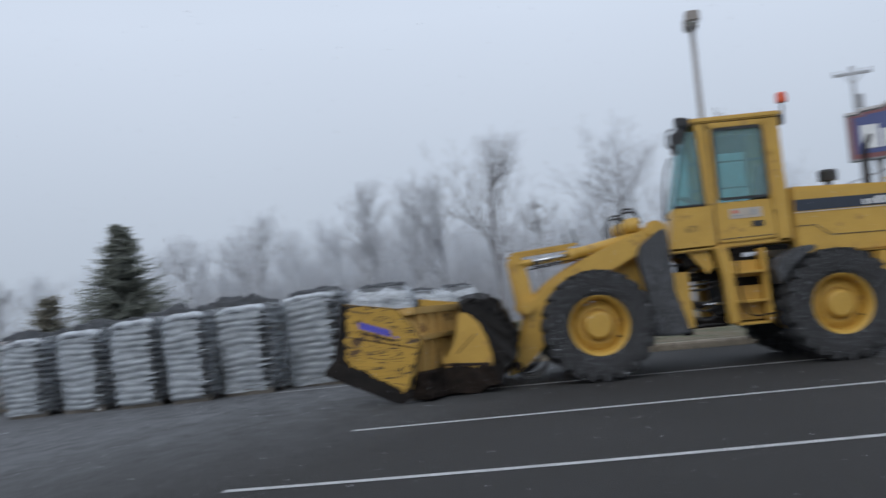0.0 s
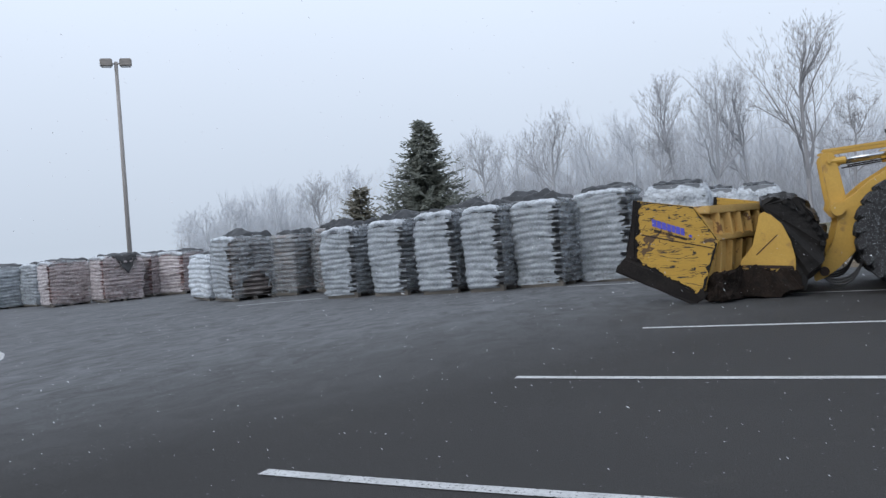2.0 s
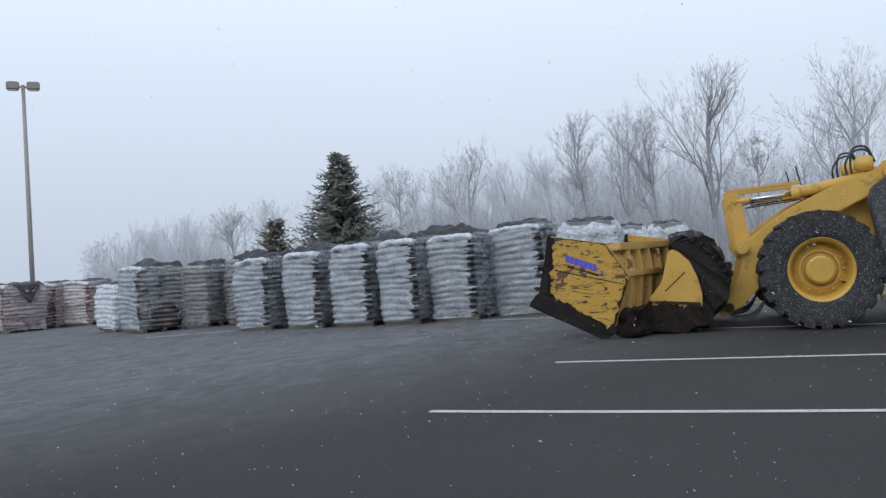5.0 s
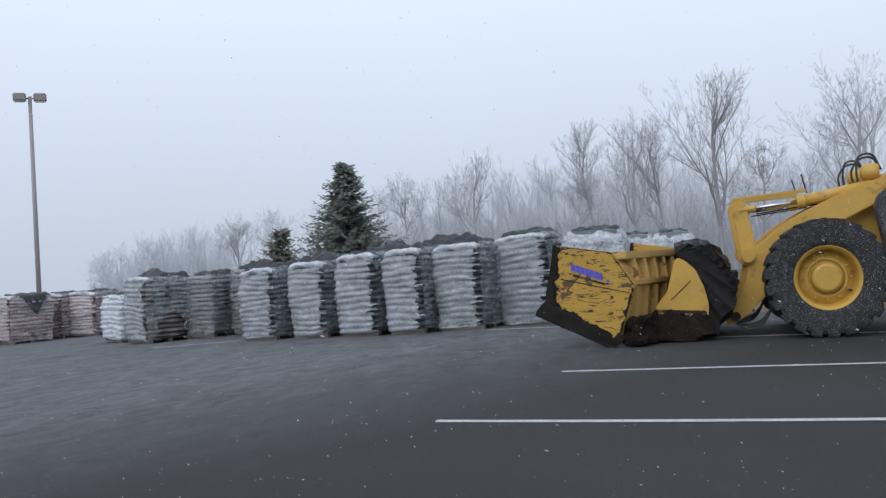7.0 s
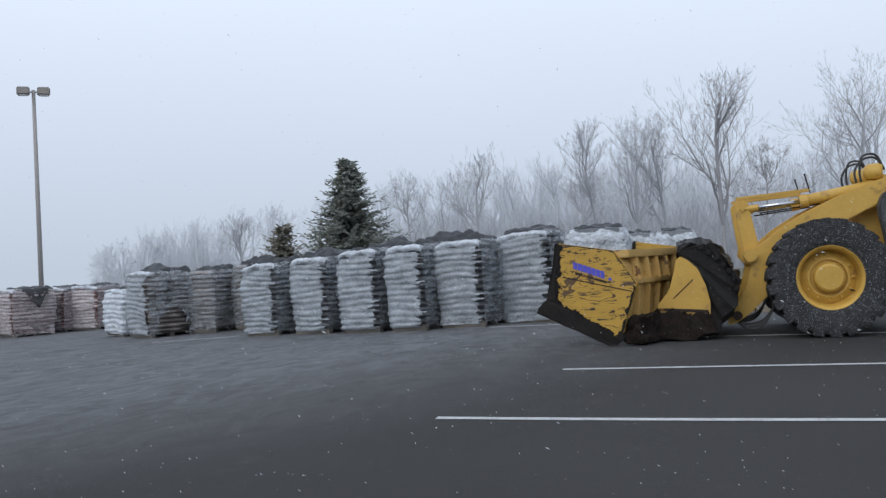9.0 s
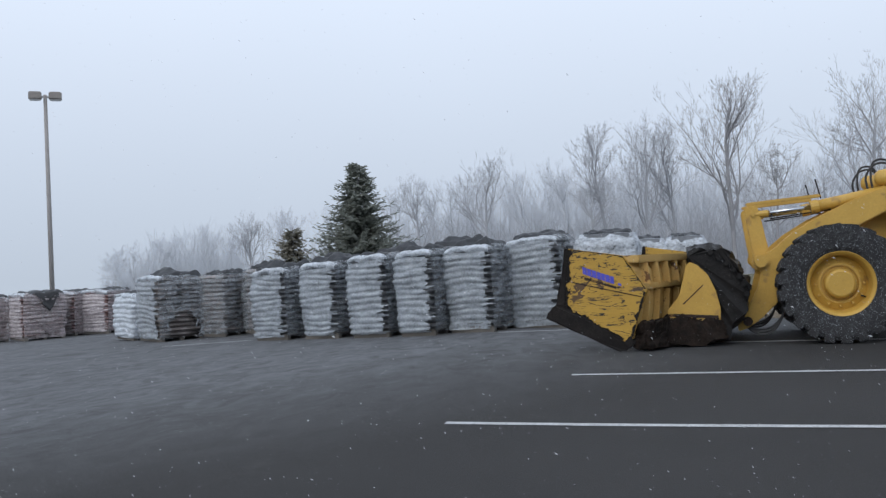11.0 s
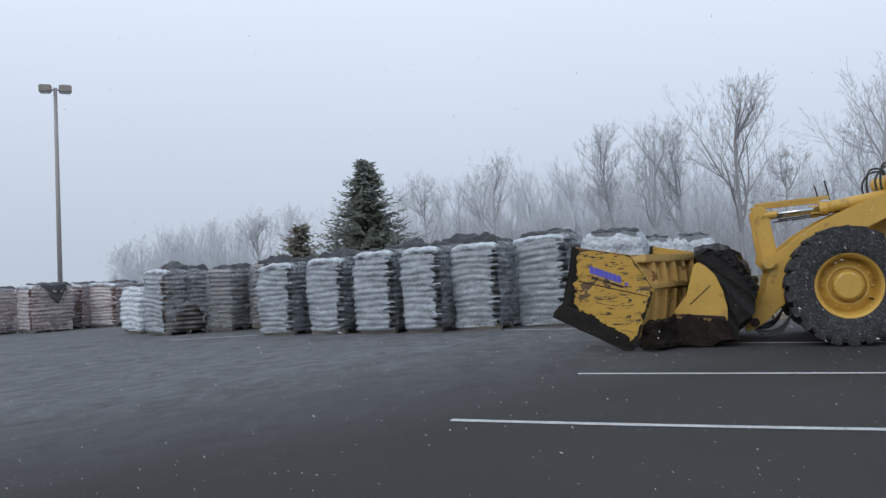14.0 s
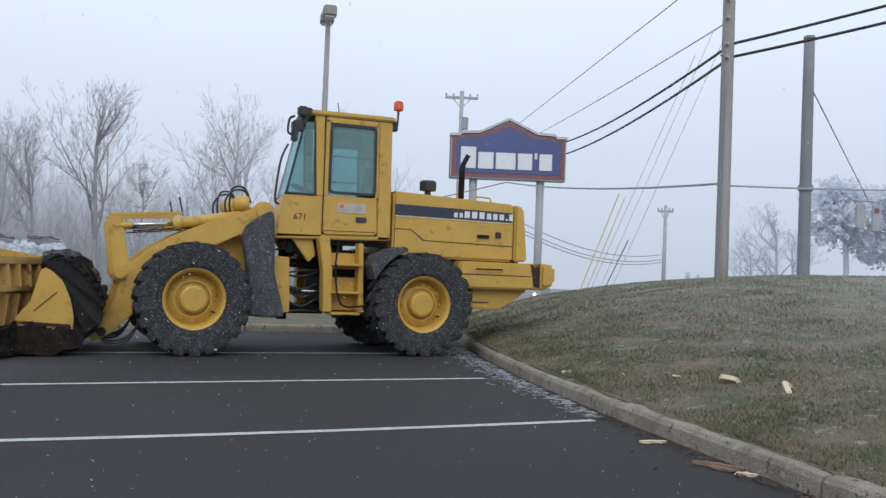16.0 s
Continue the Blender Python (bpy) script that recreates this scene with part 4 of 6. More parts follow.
A = polar(*POLE_A)
B = polar(*POLE_B)
CABLE = "black overhead cable strung between poles"
THIN = "thin grey overhead line strung between poles"
far_ = polar(-23.65, 52, 0)
wire("overhead_cable", (A.x, A.y, 6.62), (23.4, 40.5, 8.0), 0.25, 0.035, M_WIRE, CABLE)
wire("overhead_cable", (A.x, A.y, 6.32), (23.4, 40.5, 7.4), 0.25, 0.035, M_WIRE, CABLE)
wire("overhead_cable", (A.x, A.y, 6.66), (21.0, 10.26, 8.95), 0.1, 0.035, M_WIRE, CABLE)
wire("overhead_cable", (A.x, A.y, 6.36), (21.0, 10.26, 8.45), 0.1, 0.035, M_WIRE, CABLE)
wire("overhead_cable", (A.x, A.y, 7.2), (A.x + 1.2 * (24.0 - A.x), A.y + 1.2 * (43.9 - A.y), 7.2 + 1.2 * 1.9), 0.1, 0.016, M_PALEWIRE, THIN)
wire("overhead_cable", (A.x, A.y, 8.65), (A.x + 1.2 * (23.3 - A.x), A.y + 1.2 * (44.2 - A.y), 8.65 + 1.2 * 1.2), 0.0, 0.016, M_PALEWIRE, THIN)
wire("overhead_cable", (32.0, 21.0, 4.95), (A.x, A.y, 3.45), 0.1, 0.022, M_PALEWIRE, THIN)
wire("overhead_cable", (A.x, A.y, 3.5), (19.0, 38.0, 5.5), 0.2, 0.030, M_PALEWIRE, THIN)
wire("overhead_cable", (19.0, 38.0, 5.5), (far_.x - 6, far_.y + 4, 4.2), 0.1, 0.03, M_PALEWIRE, THIN)
for dz in (0.0, -0.32, -0.5):
    wire("overhead_cable", (20.3, 40.0, 4.1 + dz), (36.3, 49.9, 3.0 + dz), 0.75, 0.025, M_PALEWIRE, THIN)
wire("overhead_cable", (B.x, B.y, 7.0), (29.6, 27.3, 4.72), 0.0, 0.016, M_WIRE, "black signal cable slung from the mast")
for (a, c) in (((16.0, 25.4, 0.6), (18.3, 22.9, 8.9)), ((15.75, 25.5, 0.62), (17.9, 23.2, 8.2)), ((16.35, 25.2, 0.7), (18.6, 22.6, 8.9))):
    wire("guy_wire", a, c, 0, 0.008, M_PALEWIRE, "steel guy wire anchored in the grass")
wire("guy_guard", (15.72, 25.5, 0.85), (16.66, 24.9, 3.85), 0, 0.017, M_GUY, "yellow plastic guard on a guy wire")
wire("guy_guard", (15.55, 25.6, 0.85), (16.5, 25.0, 3.95), 0, 0.022, M_GUY, "yellow plastic guard on a guy wire")
wire("guy_guard", (16.15, 25.25, 0.75), (16.8, 24.85, 2.5), 0, 0.020, M_STEELGREY, "dark sleeve on a guy wire")

def traffic_light():
    top = empty("traffic_light", "traffic signals hung from a cable, coloured pale for the haze", "traffic light", "", Matrix.Translation((29.4, 27.5, 3.62)) @ Matrix.Rotation(radians(-40), 4, "Z"))
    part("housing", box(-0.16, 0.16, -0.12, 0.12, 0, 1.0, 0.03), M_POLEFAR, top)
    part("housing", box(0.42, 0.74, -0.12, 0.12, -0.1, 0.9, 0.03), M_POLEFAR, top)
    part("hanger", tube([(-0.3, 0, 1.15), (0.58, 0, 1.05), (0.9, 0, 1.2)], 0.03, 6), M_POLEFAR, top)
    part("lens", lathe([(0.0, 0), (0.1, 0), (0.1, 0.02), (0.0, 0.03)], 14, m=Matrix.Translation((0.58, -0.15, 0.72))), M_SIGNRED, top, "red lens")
    return top
traffic_light()

def distant_car(az, d, z):
    """A small car coming towards the eye with its headlamps lit."""
    p = polar(az, d, z)
    top = empty("car", "grey car with lit headlamps far off in the haze", "car", "", Matrix.Translation(p) @ Matrix.Rotation(radians(az - 8), 4, "Z"))
    prof = [(-2.1, 0.3), (-2.1, 0.72), (-1.95, 0.86), (-1.0, 0.98), (-0.35, 1.42), (1.0, 1.45), (1.7, 1.05), (2.1, 0.95), (2.1, 0.3)]
    bm = slab(prof, -0.85, 0.85, 0.06)
    bmesh.ops.rotate(bm, cent=(0, 0, 0), matrix=Matrix.Rotation(radians(90), 3, "Z"), verts=bm.verts)
    part("body", bm, M_SIGNGREY, top)
    part("windscreen", box(-0.68, 0.68, -0.98, -0.40, 1.02, 1.36, 0.02, None, Matrix.Rotation(radians(0), 4, "X")), M_GLASS, top)
    for sx in (-0.6, 0.6):
        part("headlamp", lathe([(0.0, -0.02), (0.06, -0.02), (0.06, 0.05), (0.0, 0.05)], 14, m=Matrix.Translation((sx, -2.09, 0.66))), M_LIT, top, "lit white headlamp")
        for sy in (-1.35, 1.3):
            part("wheel", lathe([(0.0, -0.1), (0.31, -0.1), (0.31, 0.1), (0.0, 0.1)], 20, m=Matrix.Translation((sx * 1.3, sy, 0.31)) @ Matrix.Rotation(radians(90), 4, "Z")), M_DARK, top)
    return top
M_LIT = bpy.data.materials.new("lit_headlamp")
M_LIT.use_nodes = True
M_LIT.node_tree.nodes["Principled BSDF"].inputs["Emission Color"].default_value = (1.0, 0.96, 0.88, 1)
M_LIT.node_tree.nodes["Principled BSDF"].inputs["Emission Strength"].default_value = 4.0
distant_car(-28.15, 47, -0.25)

# ---- trees ----
def bare_tree(name, x, y, z, h, seed, material, label, spread=0.5, lean=0.0, depth=5, thick=1.0, fork=0.3, group="bare trees", trunk_sides=8):
    """A leafless tree: a tapering trunk that forks into limbs, branches and twigs."""
    rng = random.Random(seed)
    trunk_v, trunk_f, crown_v, crown_f = [], [], [], []
    def limb(p, d, L, r, level):
        vs, fs = (trunk_v, trunk_f) if level == 0 else (crown_v, crown_f)
        sides = trunk_sides if level == 0 else (5 if level < 3 else 3)
        n = 6 if level == 0 else (5 if level < 3 else 3)
        side = d.cross(Vector((0.3, 0.9, 0.2))).normalized()
        prev = None
        q, dirn = p.copy(), d.copy()
        spots = []
        for i in range(n + 1):
            t = i / n
            rr = r * (1 - (0.45 if level == 0 else 0.72) * t)
            up = dirn.cross(side).normalized()
            base = len(vs)
            for k in range(sides):
                a = 6.2832 * k / sides
                vs.append(tuple(q + (side * math.cos(a) + up * math.sin(a)) * rr))
            if prev is not None:
                for k in range(sides): fs.append((prev + k, prev + (k + 1) % sides, base + (k + 1) % sides, base + k))
            prev = base
            spots.append((q.copy(), dirn.copy(), rr, t))
            bendv = Vector((rng.uniform(-1, 1), rng.uniform(-1, 1), rng.uniform(-0.3, 0.9))) * (0.05 if level == 0 else 0.24)
            dirn = (dirn + bendv + Vector((0, 0, 0.05 if level == 1 else 0.02))).normalized()
            side = (side - dirn * side.dot(dirn)).normalized()
            q = q + dirn * L / n
        if level >= depth: return
        kids = {0: rng.randint(7, 9), 1: rng.randint(6, 8), 2: rng.randint(4, 6), 3: 4, 4: 2}[level]
        for c in range(kids):
            t = rng.uniform(max(fork, 0.28), 1.0) if level == 0 else rng.uniform(0.15, 1.0)
            if c < 2: t = 1.0
            i = min(n - 1, int(t * n))
            f_ = t * n - i
            o = spots[i][0].lerp(spots[i + 1][0], f_)
            dd = spots[i + 1][1]
            rr = spots[i][2]
            a = rng.uniform(0, 6.2832)
            out = Vector((math.cos(a), math.sin(a), 0.0))
            out = (out - dd * out.dot(dd)).normalized()
            k = rng.uniform(0.75, 1.2) * spread * ((2.1 if level == 0 else 2.0) if c >= 2 else 0.85)
            nd = (dd + out * k + Vector((0, 0, 0.10 if level < 2 else 0.0))).normalized()
            limb(o, nd, L * (rng.uniform(0.36, 0.62) if level else rng.uniform(0.8, 1.1) * 0.62 * (1.18 - 0.72 * t)), max(0.007, rr * (rng.uniform(0.62, 0.8) if level == 0 else rng.uniform(0.5, 0.66))), level + 1)
    trunk_len = h * 0.74
    limb(Vector((0, 0, 0)), Vector((lean, lean * 0.3, 1)).normalized(), trunk_len, h * 0.014 * thick, 0)
    hi = max(v_[2] for v_ in crown_v)
    s = h / hi
    top = empty(name, label, "tree", group, Matrix.Translation((x, y, z)))
    raw("trunk", [(a * s, b * s, c * s) for a, b, c in trunk_v], trunk_f, material, top, smooth=True)
    raw("crown", [(a * s, b * s, c * s) for a, b, c in crown_v], crown_f, material, top, "leafless branches and twigs")
    return top

BARE = "leafless deciduous tree with fine twigs, paled for haze"
HAZY = "leafless tree coloured pale for the haze of falling snow"
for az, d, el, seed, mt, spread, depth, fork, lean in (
        (-2.4, 46, 10.2, 1, M_BARK, 0.42, 5, 0.30, 0.03), (2.6, 50, 8.45, 2, M_BARK_HAZED, 0.40, 5, 0.30, -0.02), (4.6, 48, 8.2, 3, M_BARK_HAZED, 0.34, 5, 0.35, -0.10),
        (0.6, 52, 8.0, 4, M_BARK_HAZED, 0.38, 5, 0.35, -0.08), (-4.6, 40, 6.1, 5, M_BARK, 0.75, 5, 0.25, 0.05), (-9.9, 44, 10.7, 6, M_BARK_HAZED, 0.45, 5, 0.2, 0.0),
        (-11.2, 58, 9.0, 7, M_BARK_FAR_HAZED, 0.55, 4, 0.2, 0.0), (-15.6, 56, 10.2, 8, M_BARK_HAZED, 0.5, 4, 0.2, 0.0), (-19.0, 60, 7.2, 9, M_BARK_FAR_HAZED, 0.5, 4, 0.2, 0.0),
        (12.2, 52, 6.9, 10, M_BARK_HAZED, 0.42, 5, 0.3, 0.0), (9.9, 55, 6.8, 11, M_BARK_FAR_HAZED, 0.4, 4, 0.3, 0.0), (16.3, 55, 5.9, 12, M_BARK_HAZED, 0.5, 5, 0.15, 0.0),
        (14.2, 60, 5.7, 13, M_BARK_FAR_HAZED, 0.45, 4, 0.2, 0.0), (26.7, 58, 3.9, 14, M_BARK_HAZED, 0.45, 5, 0.3, 0.0), (24.9, 62, 4.1, 15, M_BARK_FAR_HAZED, 0.4, 4, 0.25, 0.0),
        (29.1, 60, 3.2, 16, M_BARK_FAR_HAZED, 0.5, 4, 0.2, 0.0), (32.0, 55, 2.6, 17, M_BARK_FAR_HAZED, 0.7, 4, 0.05, 0.0), (33.3, 56, 2.3, 18, M_BARK_FAR_HAZED, 0.7, 4, 0.05, 0.0),
        (34.4, 58, 1.9, 19, M_BARK_FAR_HAZED, 0.7, 4, 0.05, 0.0), (22.2, 60, 4.2, 20, M_BARK_FAR_HAZED, 0.5, 4, 0.2, 0.0), (7.3, 58, 6.3, 21, M_BARK_FAR_HAZED, 0.5, 4, 0.2, 0.0),
        (-7.0, 60, 6.5, 22, M_BARK_FAR_HAZED, 0.6, 4, 0.1, 0.0), (6.0, 47, 5.4, 23, M_BARK_HAZED, 0.6, 5, 0.15, 0.05), (18.4, 58, 5.0, 24, M_BARK_FAR_HAZED, 0.5, 4, 0.2, 0.0),
        (17.6, 66, 5.2, 31, M_BARK_FAR_HAZED, 0.5, 4, 0.1, 0.0), (15.3, 68, 5.4, 32, M_BARK_FAR_HAZED, 0.5, 4, 0.1, 0.0), (13.1, 66, 5.6, 33, M_BARK_FAR_HAZED, 0.5, 4, 0.1, 0.0), (11.0, 70, 5.6, 34, M_BARK_FAR_HAZED, 0.5, 4, 0.1, 0.0),
        (8.6, 66, 5.8, 35, M_BARK_FAR_HAZED, 0.5, 4, 0.1, 0.0), (5.4, 68, 5.6, 36, M_BARK_FAR_HAZED, 0.5, 4, 0.1, 0.0), (3.6, 66, 5.4, 37, M_BARK_FAR_HAZED, 0.5, 4, 0.1, 0.0), (1.6, 68, 5.6, 38, M_BARK_FAR_HAZED, 0.5, 4, 0.1, 0.0),
        (-1.0, 66, 5.4, 39, M_BARK_FAR_HAZED, 0.5, 4, 0.1, 0.0), (-3.4, 68, 5.2, 40, M_BARK_FAR_HAZED, 0.5, 4, 0.1, 0.0), (-5.6, 66, 5.4, 41, M_BARK_FAR_HAZED, 0.5, 4, 0.1, 0.0), (-8.4, 66, 6.2, 42, M_BARK_FAR_HAZED, 0.5, 4, 0.1, 0.0),
        (-12.6, 66, 6.6, 43, M_BARK_FAR_HAZED, 0.5, 4, 0.1, 0.0), (20.6, 66, 4.2, 44, M_BARK_FAR_HAZED, 0.5, 4, 0.1, 0.0), (23.6, 66, 3.6, 45, M_BARK_FAR_HAZED, 0.5, 4, 0.1, 0.0), (27.9, 68, 3.2, 46, M_BARK_FAR_HAZED, 0.5, 4, 0.1, 0.0), (30.8, 62, 2.6, 47, M_BARK_FAR_HAZED, 0.6, 4, 0.05, 0.0)):
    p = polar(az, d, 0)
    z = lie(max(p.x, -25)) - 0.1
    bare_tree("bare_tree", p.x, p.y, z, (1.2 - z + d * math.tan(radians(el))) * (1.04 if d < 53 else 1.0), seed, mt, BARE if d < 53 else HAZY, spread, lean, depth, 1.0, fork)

# scrub at the wood's edge: uncountable thin stems
rng = random.Random(77)
verts, faces = [], []
def stem(p, d, L, r):
    q = p + d * L
    s = d.cross(Vector((0.2, 1, 0.1))).normalized() * r
    u = d.cross(s).normalized() * r
    b0 = len(verts)
    for o, k in ((p, 1.0), (q, 0.3)):
        for e in (s, -s * 0.5 + u * 0.87, -s * 0.5 - u * 0.87): verts.append(tuple(o + e * k))
    for k in range(3): faces.append((b0 + k, b0 + (k + 1) % 3, b0 + 3 + (k + 1) % 3, b0 + 3 + k))
    return q
for _ in range(2300):
    az = rng.uniform(-21, 35)
    d = rng.uniform(46, 70)
    if -21 < az < -12 and rng.random() < 0.4: continue
    p = polar(az, d, 0)
    p.z = lie(max(p.x, -25)) - 0.1
    hmax = (3.4 if az < 20 else 1.7) * rng.uniform(0.5, 1.15)
    q = p
    dirn = Vector((rng.uniform(-0.2, 0.2), rng.uniform(-0.2, 0.2), 1)).normalized()
    for i in range(3):
        q2 = stem(q, dirn, hmax / 3, 0.030 * (1 - 0.25 * i))
        for _k in range(3):
            stem(q.lerp(q2, rng.random()), (dirn + Vector((rng.uniform(-0.9, 0.9), rng.uniform(-0.9, 0.9), rng.uniform(0, 0.5)))).normalized(), hmax * rng.uniform(0.15, 0.38), 0.013)
        q = q2
        dirn = (dirn + Vector((rng.uniform(-0.3, 0.3), rng.uniform(-0.3, 0.3), 0))).normalized()
near_wood = (verts, faces)
verts, faces = [], []
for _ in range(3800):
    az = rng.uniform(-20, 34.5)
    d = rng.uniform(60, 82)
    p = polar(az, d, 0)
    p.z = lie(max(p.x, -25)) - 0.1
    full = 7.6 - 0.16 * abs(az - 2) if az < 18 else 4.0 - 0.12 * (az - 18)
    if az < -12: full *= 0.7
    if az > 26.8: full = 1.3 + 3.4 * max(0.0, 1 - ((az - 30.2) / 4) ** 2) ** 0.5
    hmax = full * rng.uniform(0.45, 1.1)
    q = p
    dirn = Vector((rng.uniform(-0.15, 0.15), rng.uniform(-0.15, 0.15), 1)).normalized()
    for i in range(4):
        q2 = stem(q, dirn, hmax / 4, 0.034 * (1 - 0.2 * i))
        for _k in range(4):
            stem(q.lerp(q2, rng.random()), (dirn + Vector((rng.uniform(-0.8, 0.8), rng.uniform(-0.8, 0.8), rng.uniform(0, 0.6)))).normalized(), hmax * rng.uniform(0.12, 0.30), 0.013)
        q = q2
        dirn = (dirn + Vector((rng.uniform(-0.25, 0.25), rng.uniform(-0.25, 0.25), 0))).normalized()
tagged(raw("far_wood", verts, faces, M_BARK_FAR_HAZED), "pale far saplings and twigs dissolving in falling snow", "far wood", kind="stuff")
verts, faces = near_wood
tagged(raw("undergrowth", verts, faces, M_BARK_HAZED), "grey leafless scrub and saplings at the wood's edge", "undergrowth", kind="stuff")

def evergreen(name, x, y, z, h, w, seed, material, label, whorls=26):
    """A spruce: a trunk and tiers of drooping boughs set with many small needle sprays."""
    rng = random.Random(seed)
    top = empty(name, label, "tree", "", Matrix.Translation((x, y, z)))
    part("trunk", tube([(0, 0, 0), (0.02, 0, h * 0.5), (0, 0, h * 0.99)], [h * 0.022, h * 0.014, 0.008], 7), M_BARK, top)
    verts, faces = [], []
    def spray(o, d, L, wd):
        s = d.cross(Vector((0, 0, 1))).normalized() * wd
        b0 = len(verts)
        dr = Vector((0, 0, -0.10 * L))
        lift = Vector((0, 0, wd * 0.45))
        for q in (o, o + d * L * 0.45 + s + dr * 0.35, o + d * L + dr, o + d * L * 0.45 - s + dr * 0.35, o + d * L * 0.5 + lift): verts.append(tuple(q))
        faces.extend(((b0, b0 + 1, b0 + 4), (b0 + 1, b0 + 2, b0 + 4), (b0 + 2, b0 + 3, b0 + 4), (b0 + 3, b0, b0 + 4)))
    for k in range(whorls):
        t = 0.04 + 0.95 * k / whorls
        zz = h * t
        reach = w / 2 * (1 - t) ** 0.85 * rng.uniform(0.85, 1.12) + 0.06
        for _ in range(max(7, int(20 * (1 - t) + 6))):
            a = rng.uniform(0, 6.2832)
            R_ = reach * rng.uniform(0.42, 1.22)
            d = Vector((math.cos(a), math.sin(a), rng.uniform(-0.02, 0.42))).normalized()
            o = Vector((0, 0, zz + rng.uniform(-0.5, 0.5) * h / whorls))
            steps = max(3, int(R_ / 0.11))
            for i in range(steps):
                u = (i + 0.6) / steps
                q = o + d * R_ * u - Vector((0, 0, 0.20 * R_ * u * (1.3 - u)))
                for sgn in (-1, 1):
                    sd = (d + Vector((-d.y, d.x, 0)) * sgn * rng.uniform(0.3, 1.2) + Vector((0, 0, rng.uniform(-0.7, 0.6)))).normalized()
                    L = (0.13 + 0.20 * (1 - u)) * (0.6 + 0.4 * w / 3) * rng.uniform(0.7, 1.3)
                    spray(q, sd, L, L * 0.26)
            spray(o + d * R_ - Vector((0, 0, 0.06 * R_)), (d + Vector((0, 0, 0.35))).normalized(), 0.20, 0.045)
    raw("crown", verts, faces, material, top, "drooping needled boughs")
    return top
p = polar(20.05, 32)
evergreen("spruce", p.x, p.y, lie(p.x), 1.2 - lie(p.x) + 32 * math.tan(radians(6.55)), 4.9, 3, M_NEEDLE, "dark green spruce behind the rows of pallets", 30)
p = polar(24.1, 33)
evergreen("young_pine", p.x, p.y, lie(p.x), 1.2 - lie(p.x) + 33 * math.tan(radians(2.75)), 3.3, 4, M_PINE, "small yellowish evergreen beside the spruce", 18)
def ragged_tree(az, d, z, h, w, seed, label):
    """A tall old tree with a bare bole and ragged clumps of foliage set on short limbs."""
    rng = random.Random(seed)
    p = polar(az, d, z)
    top = empty("ragged_tree", label, "tree", "", Matrix.Translation(p))
    bole = tube([(0, 0, 0), (0.1, 0, h * 0.35), (-0.1, 0, h * 0.7), (0.1, 0, h * 0.95)], [h * 0.026, h * 0.021, h * 0.014, 0.03], 8)
    verts, faces = [], []
    for _ in range(26):
        t = 0.42 + 0.56 * rng.random()
        a = rng.uniform(0, 6.2832)
        reach = w * 0.5 * (1.05 - 0.55 * t) * rng.uniform(0.35, 1.1)
        c = Vector((reach * math.cos(a), reach * math.sin(a), h * t + 0.25 * reach))
        tube([(0, 0, h * t - 0.1 * reach), tuple(c * 0.6 + Vector((0, 0, h * t)) * 0.4), tuple(c)], [0.09, 0.06, 0.02], 5, bole)
        size = w * rng.uniform(0.08, 0.17)
        for _k in range(230):
            o = c + Vector((rng.gauss(0, 1), rng.gauss(0, 1), rng.gauss(0, 0.55))) * size
            e = [Vector((rng.uniform(-1, 1), rng.uniform(-1, 1), rng.uniform(-1, 1))) * 0.24 for _q in range(3)]
            b0 = len(verts)
            verts.extend(tuple(o + q) for q in e)
            faces.append((b0, b0 + 1, b0 + 2))
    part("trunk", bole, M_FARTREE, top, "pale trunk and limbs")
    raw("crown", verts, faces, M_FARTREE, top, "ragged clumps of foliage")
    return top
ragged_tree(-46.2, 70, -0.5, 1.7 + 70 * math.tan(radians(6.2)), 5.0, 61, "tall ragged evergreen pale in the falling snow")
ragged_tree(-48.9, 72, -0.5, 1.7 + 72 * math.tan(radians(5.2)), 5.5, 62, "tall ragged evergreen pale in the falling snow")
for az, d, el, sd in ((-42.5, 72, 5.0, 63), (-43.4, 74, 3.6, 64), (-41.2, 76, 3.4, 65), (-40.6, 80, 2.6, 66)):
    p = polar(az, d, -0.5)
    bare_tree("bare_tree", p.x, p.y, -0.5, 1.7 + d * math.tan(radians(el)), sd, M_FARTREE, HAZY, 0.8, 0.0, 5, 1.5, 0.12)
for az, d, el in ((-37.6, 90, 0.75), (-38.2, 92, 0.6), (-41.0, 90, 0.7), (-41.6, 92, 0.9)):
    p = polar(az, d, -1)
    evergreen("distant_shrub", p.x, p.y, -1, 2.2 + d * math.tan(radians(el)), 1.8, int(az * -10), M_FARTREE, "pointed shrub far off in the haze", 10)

# glowing ring in the sky's low colour, standing in for the haze that closes the view
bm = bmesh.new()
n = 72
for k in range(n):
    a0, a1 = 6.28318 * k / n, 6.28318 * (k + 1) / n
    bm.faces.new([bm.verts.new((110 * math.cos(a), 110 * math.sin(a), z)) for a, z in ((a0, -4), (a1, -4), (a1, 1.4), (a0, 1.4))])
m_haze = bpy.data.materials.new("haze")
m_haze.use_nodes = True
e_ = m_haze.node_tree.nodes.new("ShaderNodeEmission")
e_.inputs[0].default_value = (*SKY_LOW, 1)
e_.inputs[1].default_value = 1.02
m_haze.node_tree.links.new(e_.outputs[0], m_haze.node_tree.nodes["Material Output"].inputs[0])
tagged(part("backdrop", bm, m_haze), "glowing ring in the pale grey of haze at the edge of sight", "haze", kind="structure")

# ---- wheel loader ----
MID = 13.7
BASE = Vector((3.4, MID, 0))
loader = empty("wheel_loader", "yellow wheel loader with snow-flecked tyres parked across the bays", "wheel loader", "", Matrix.Translation(BASE))

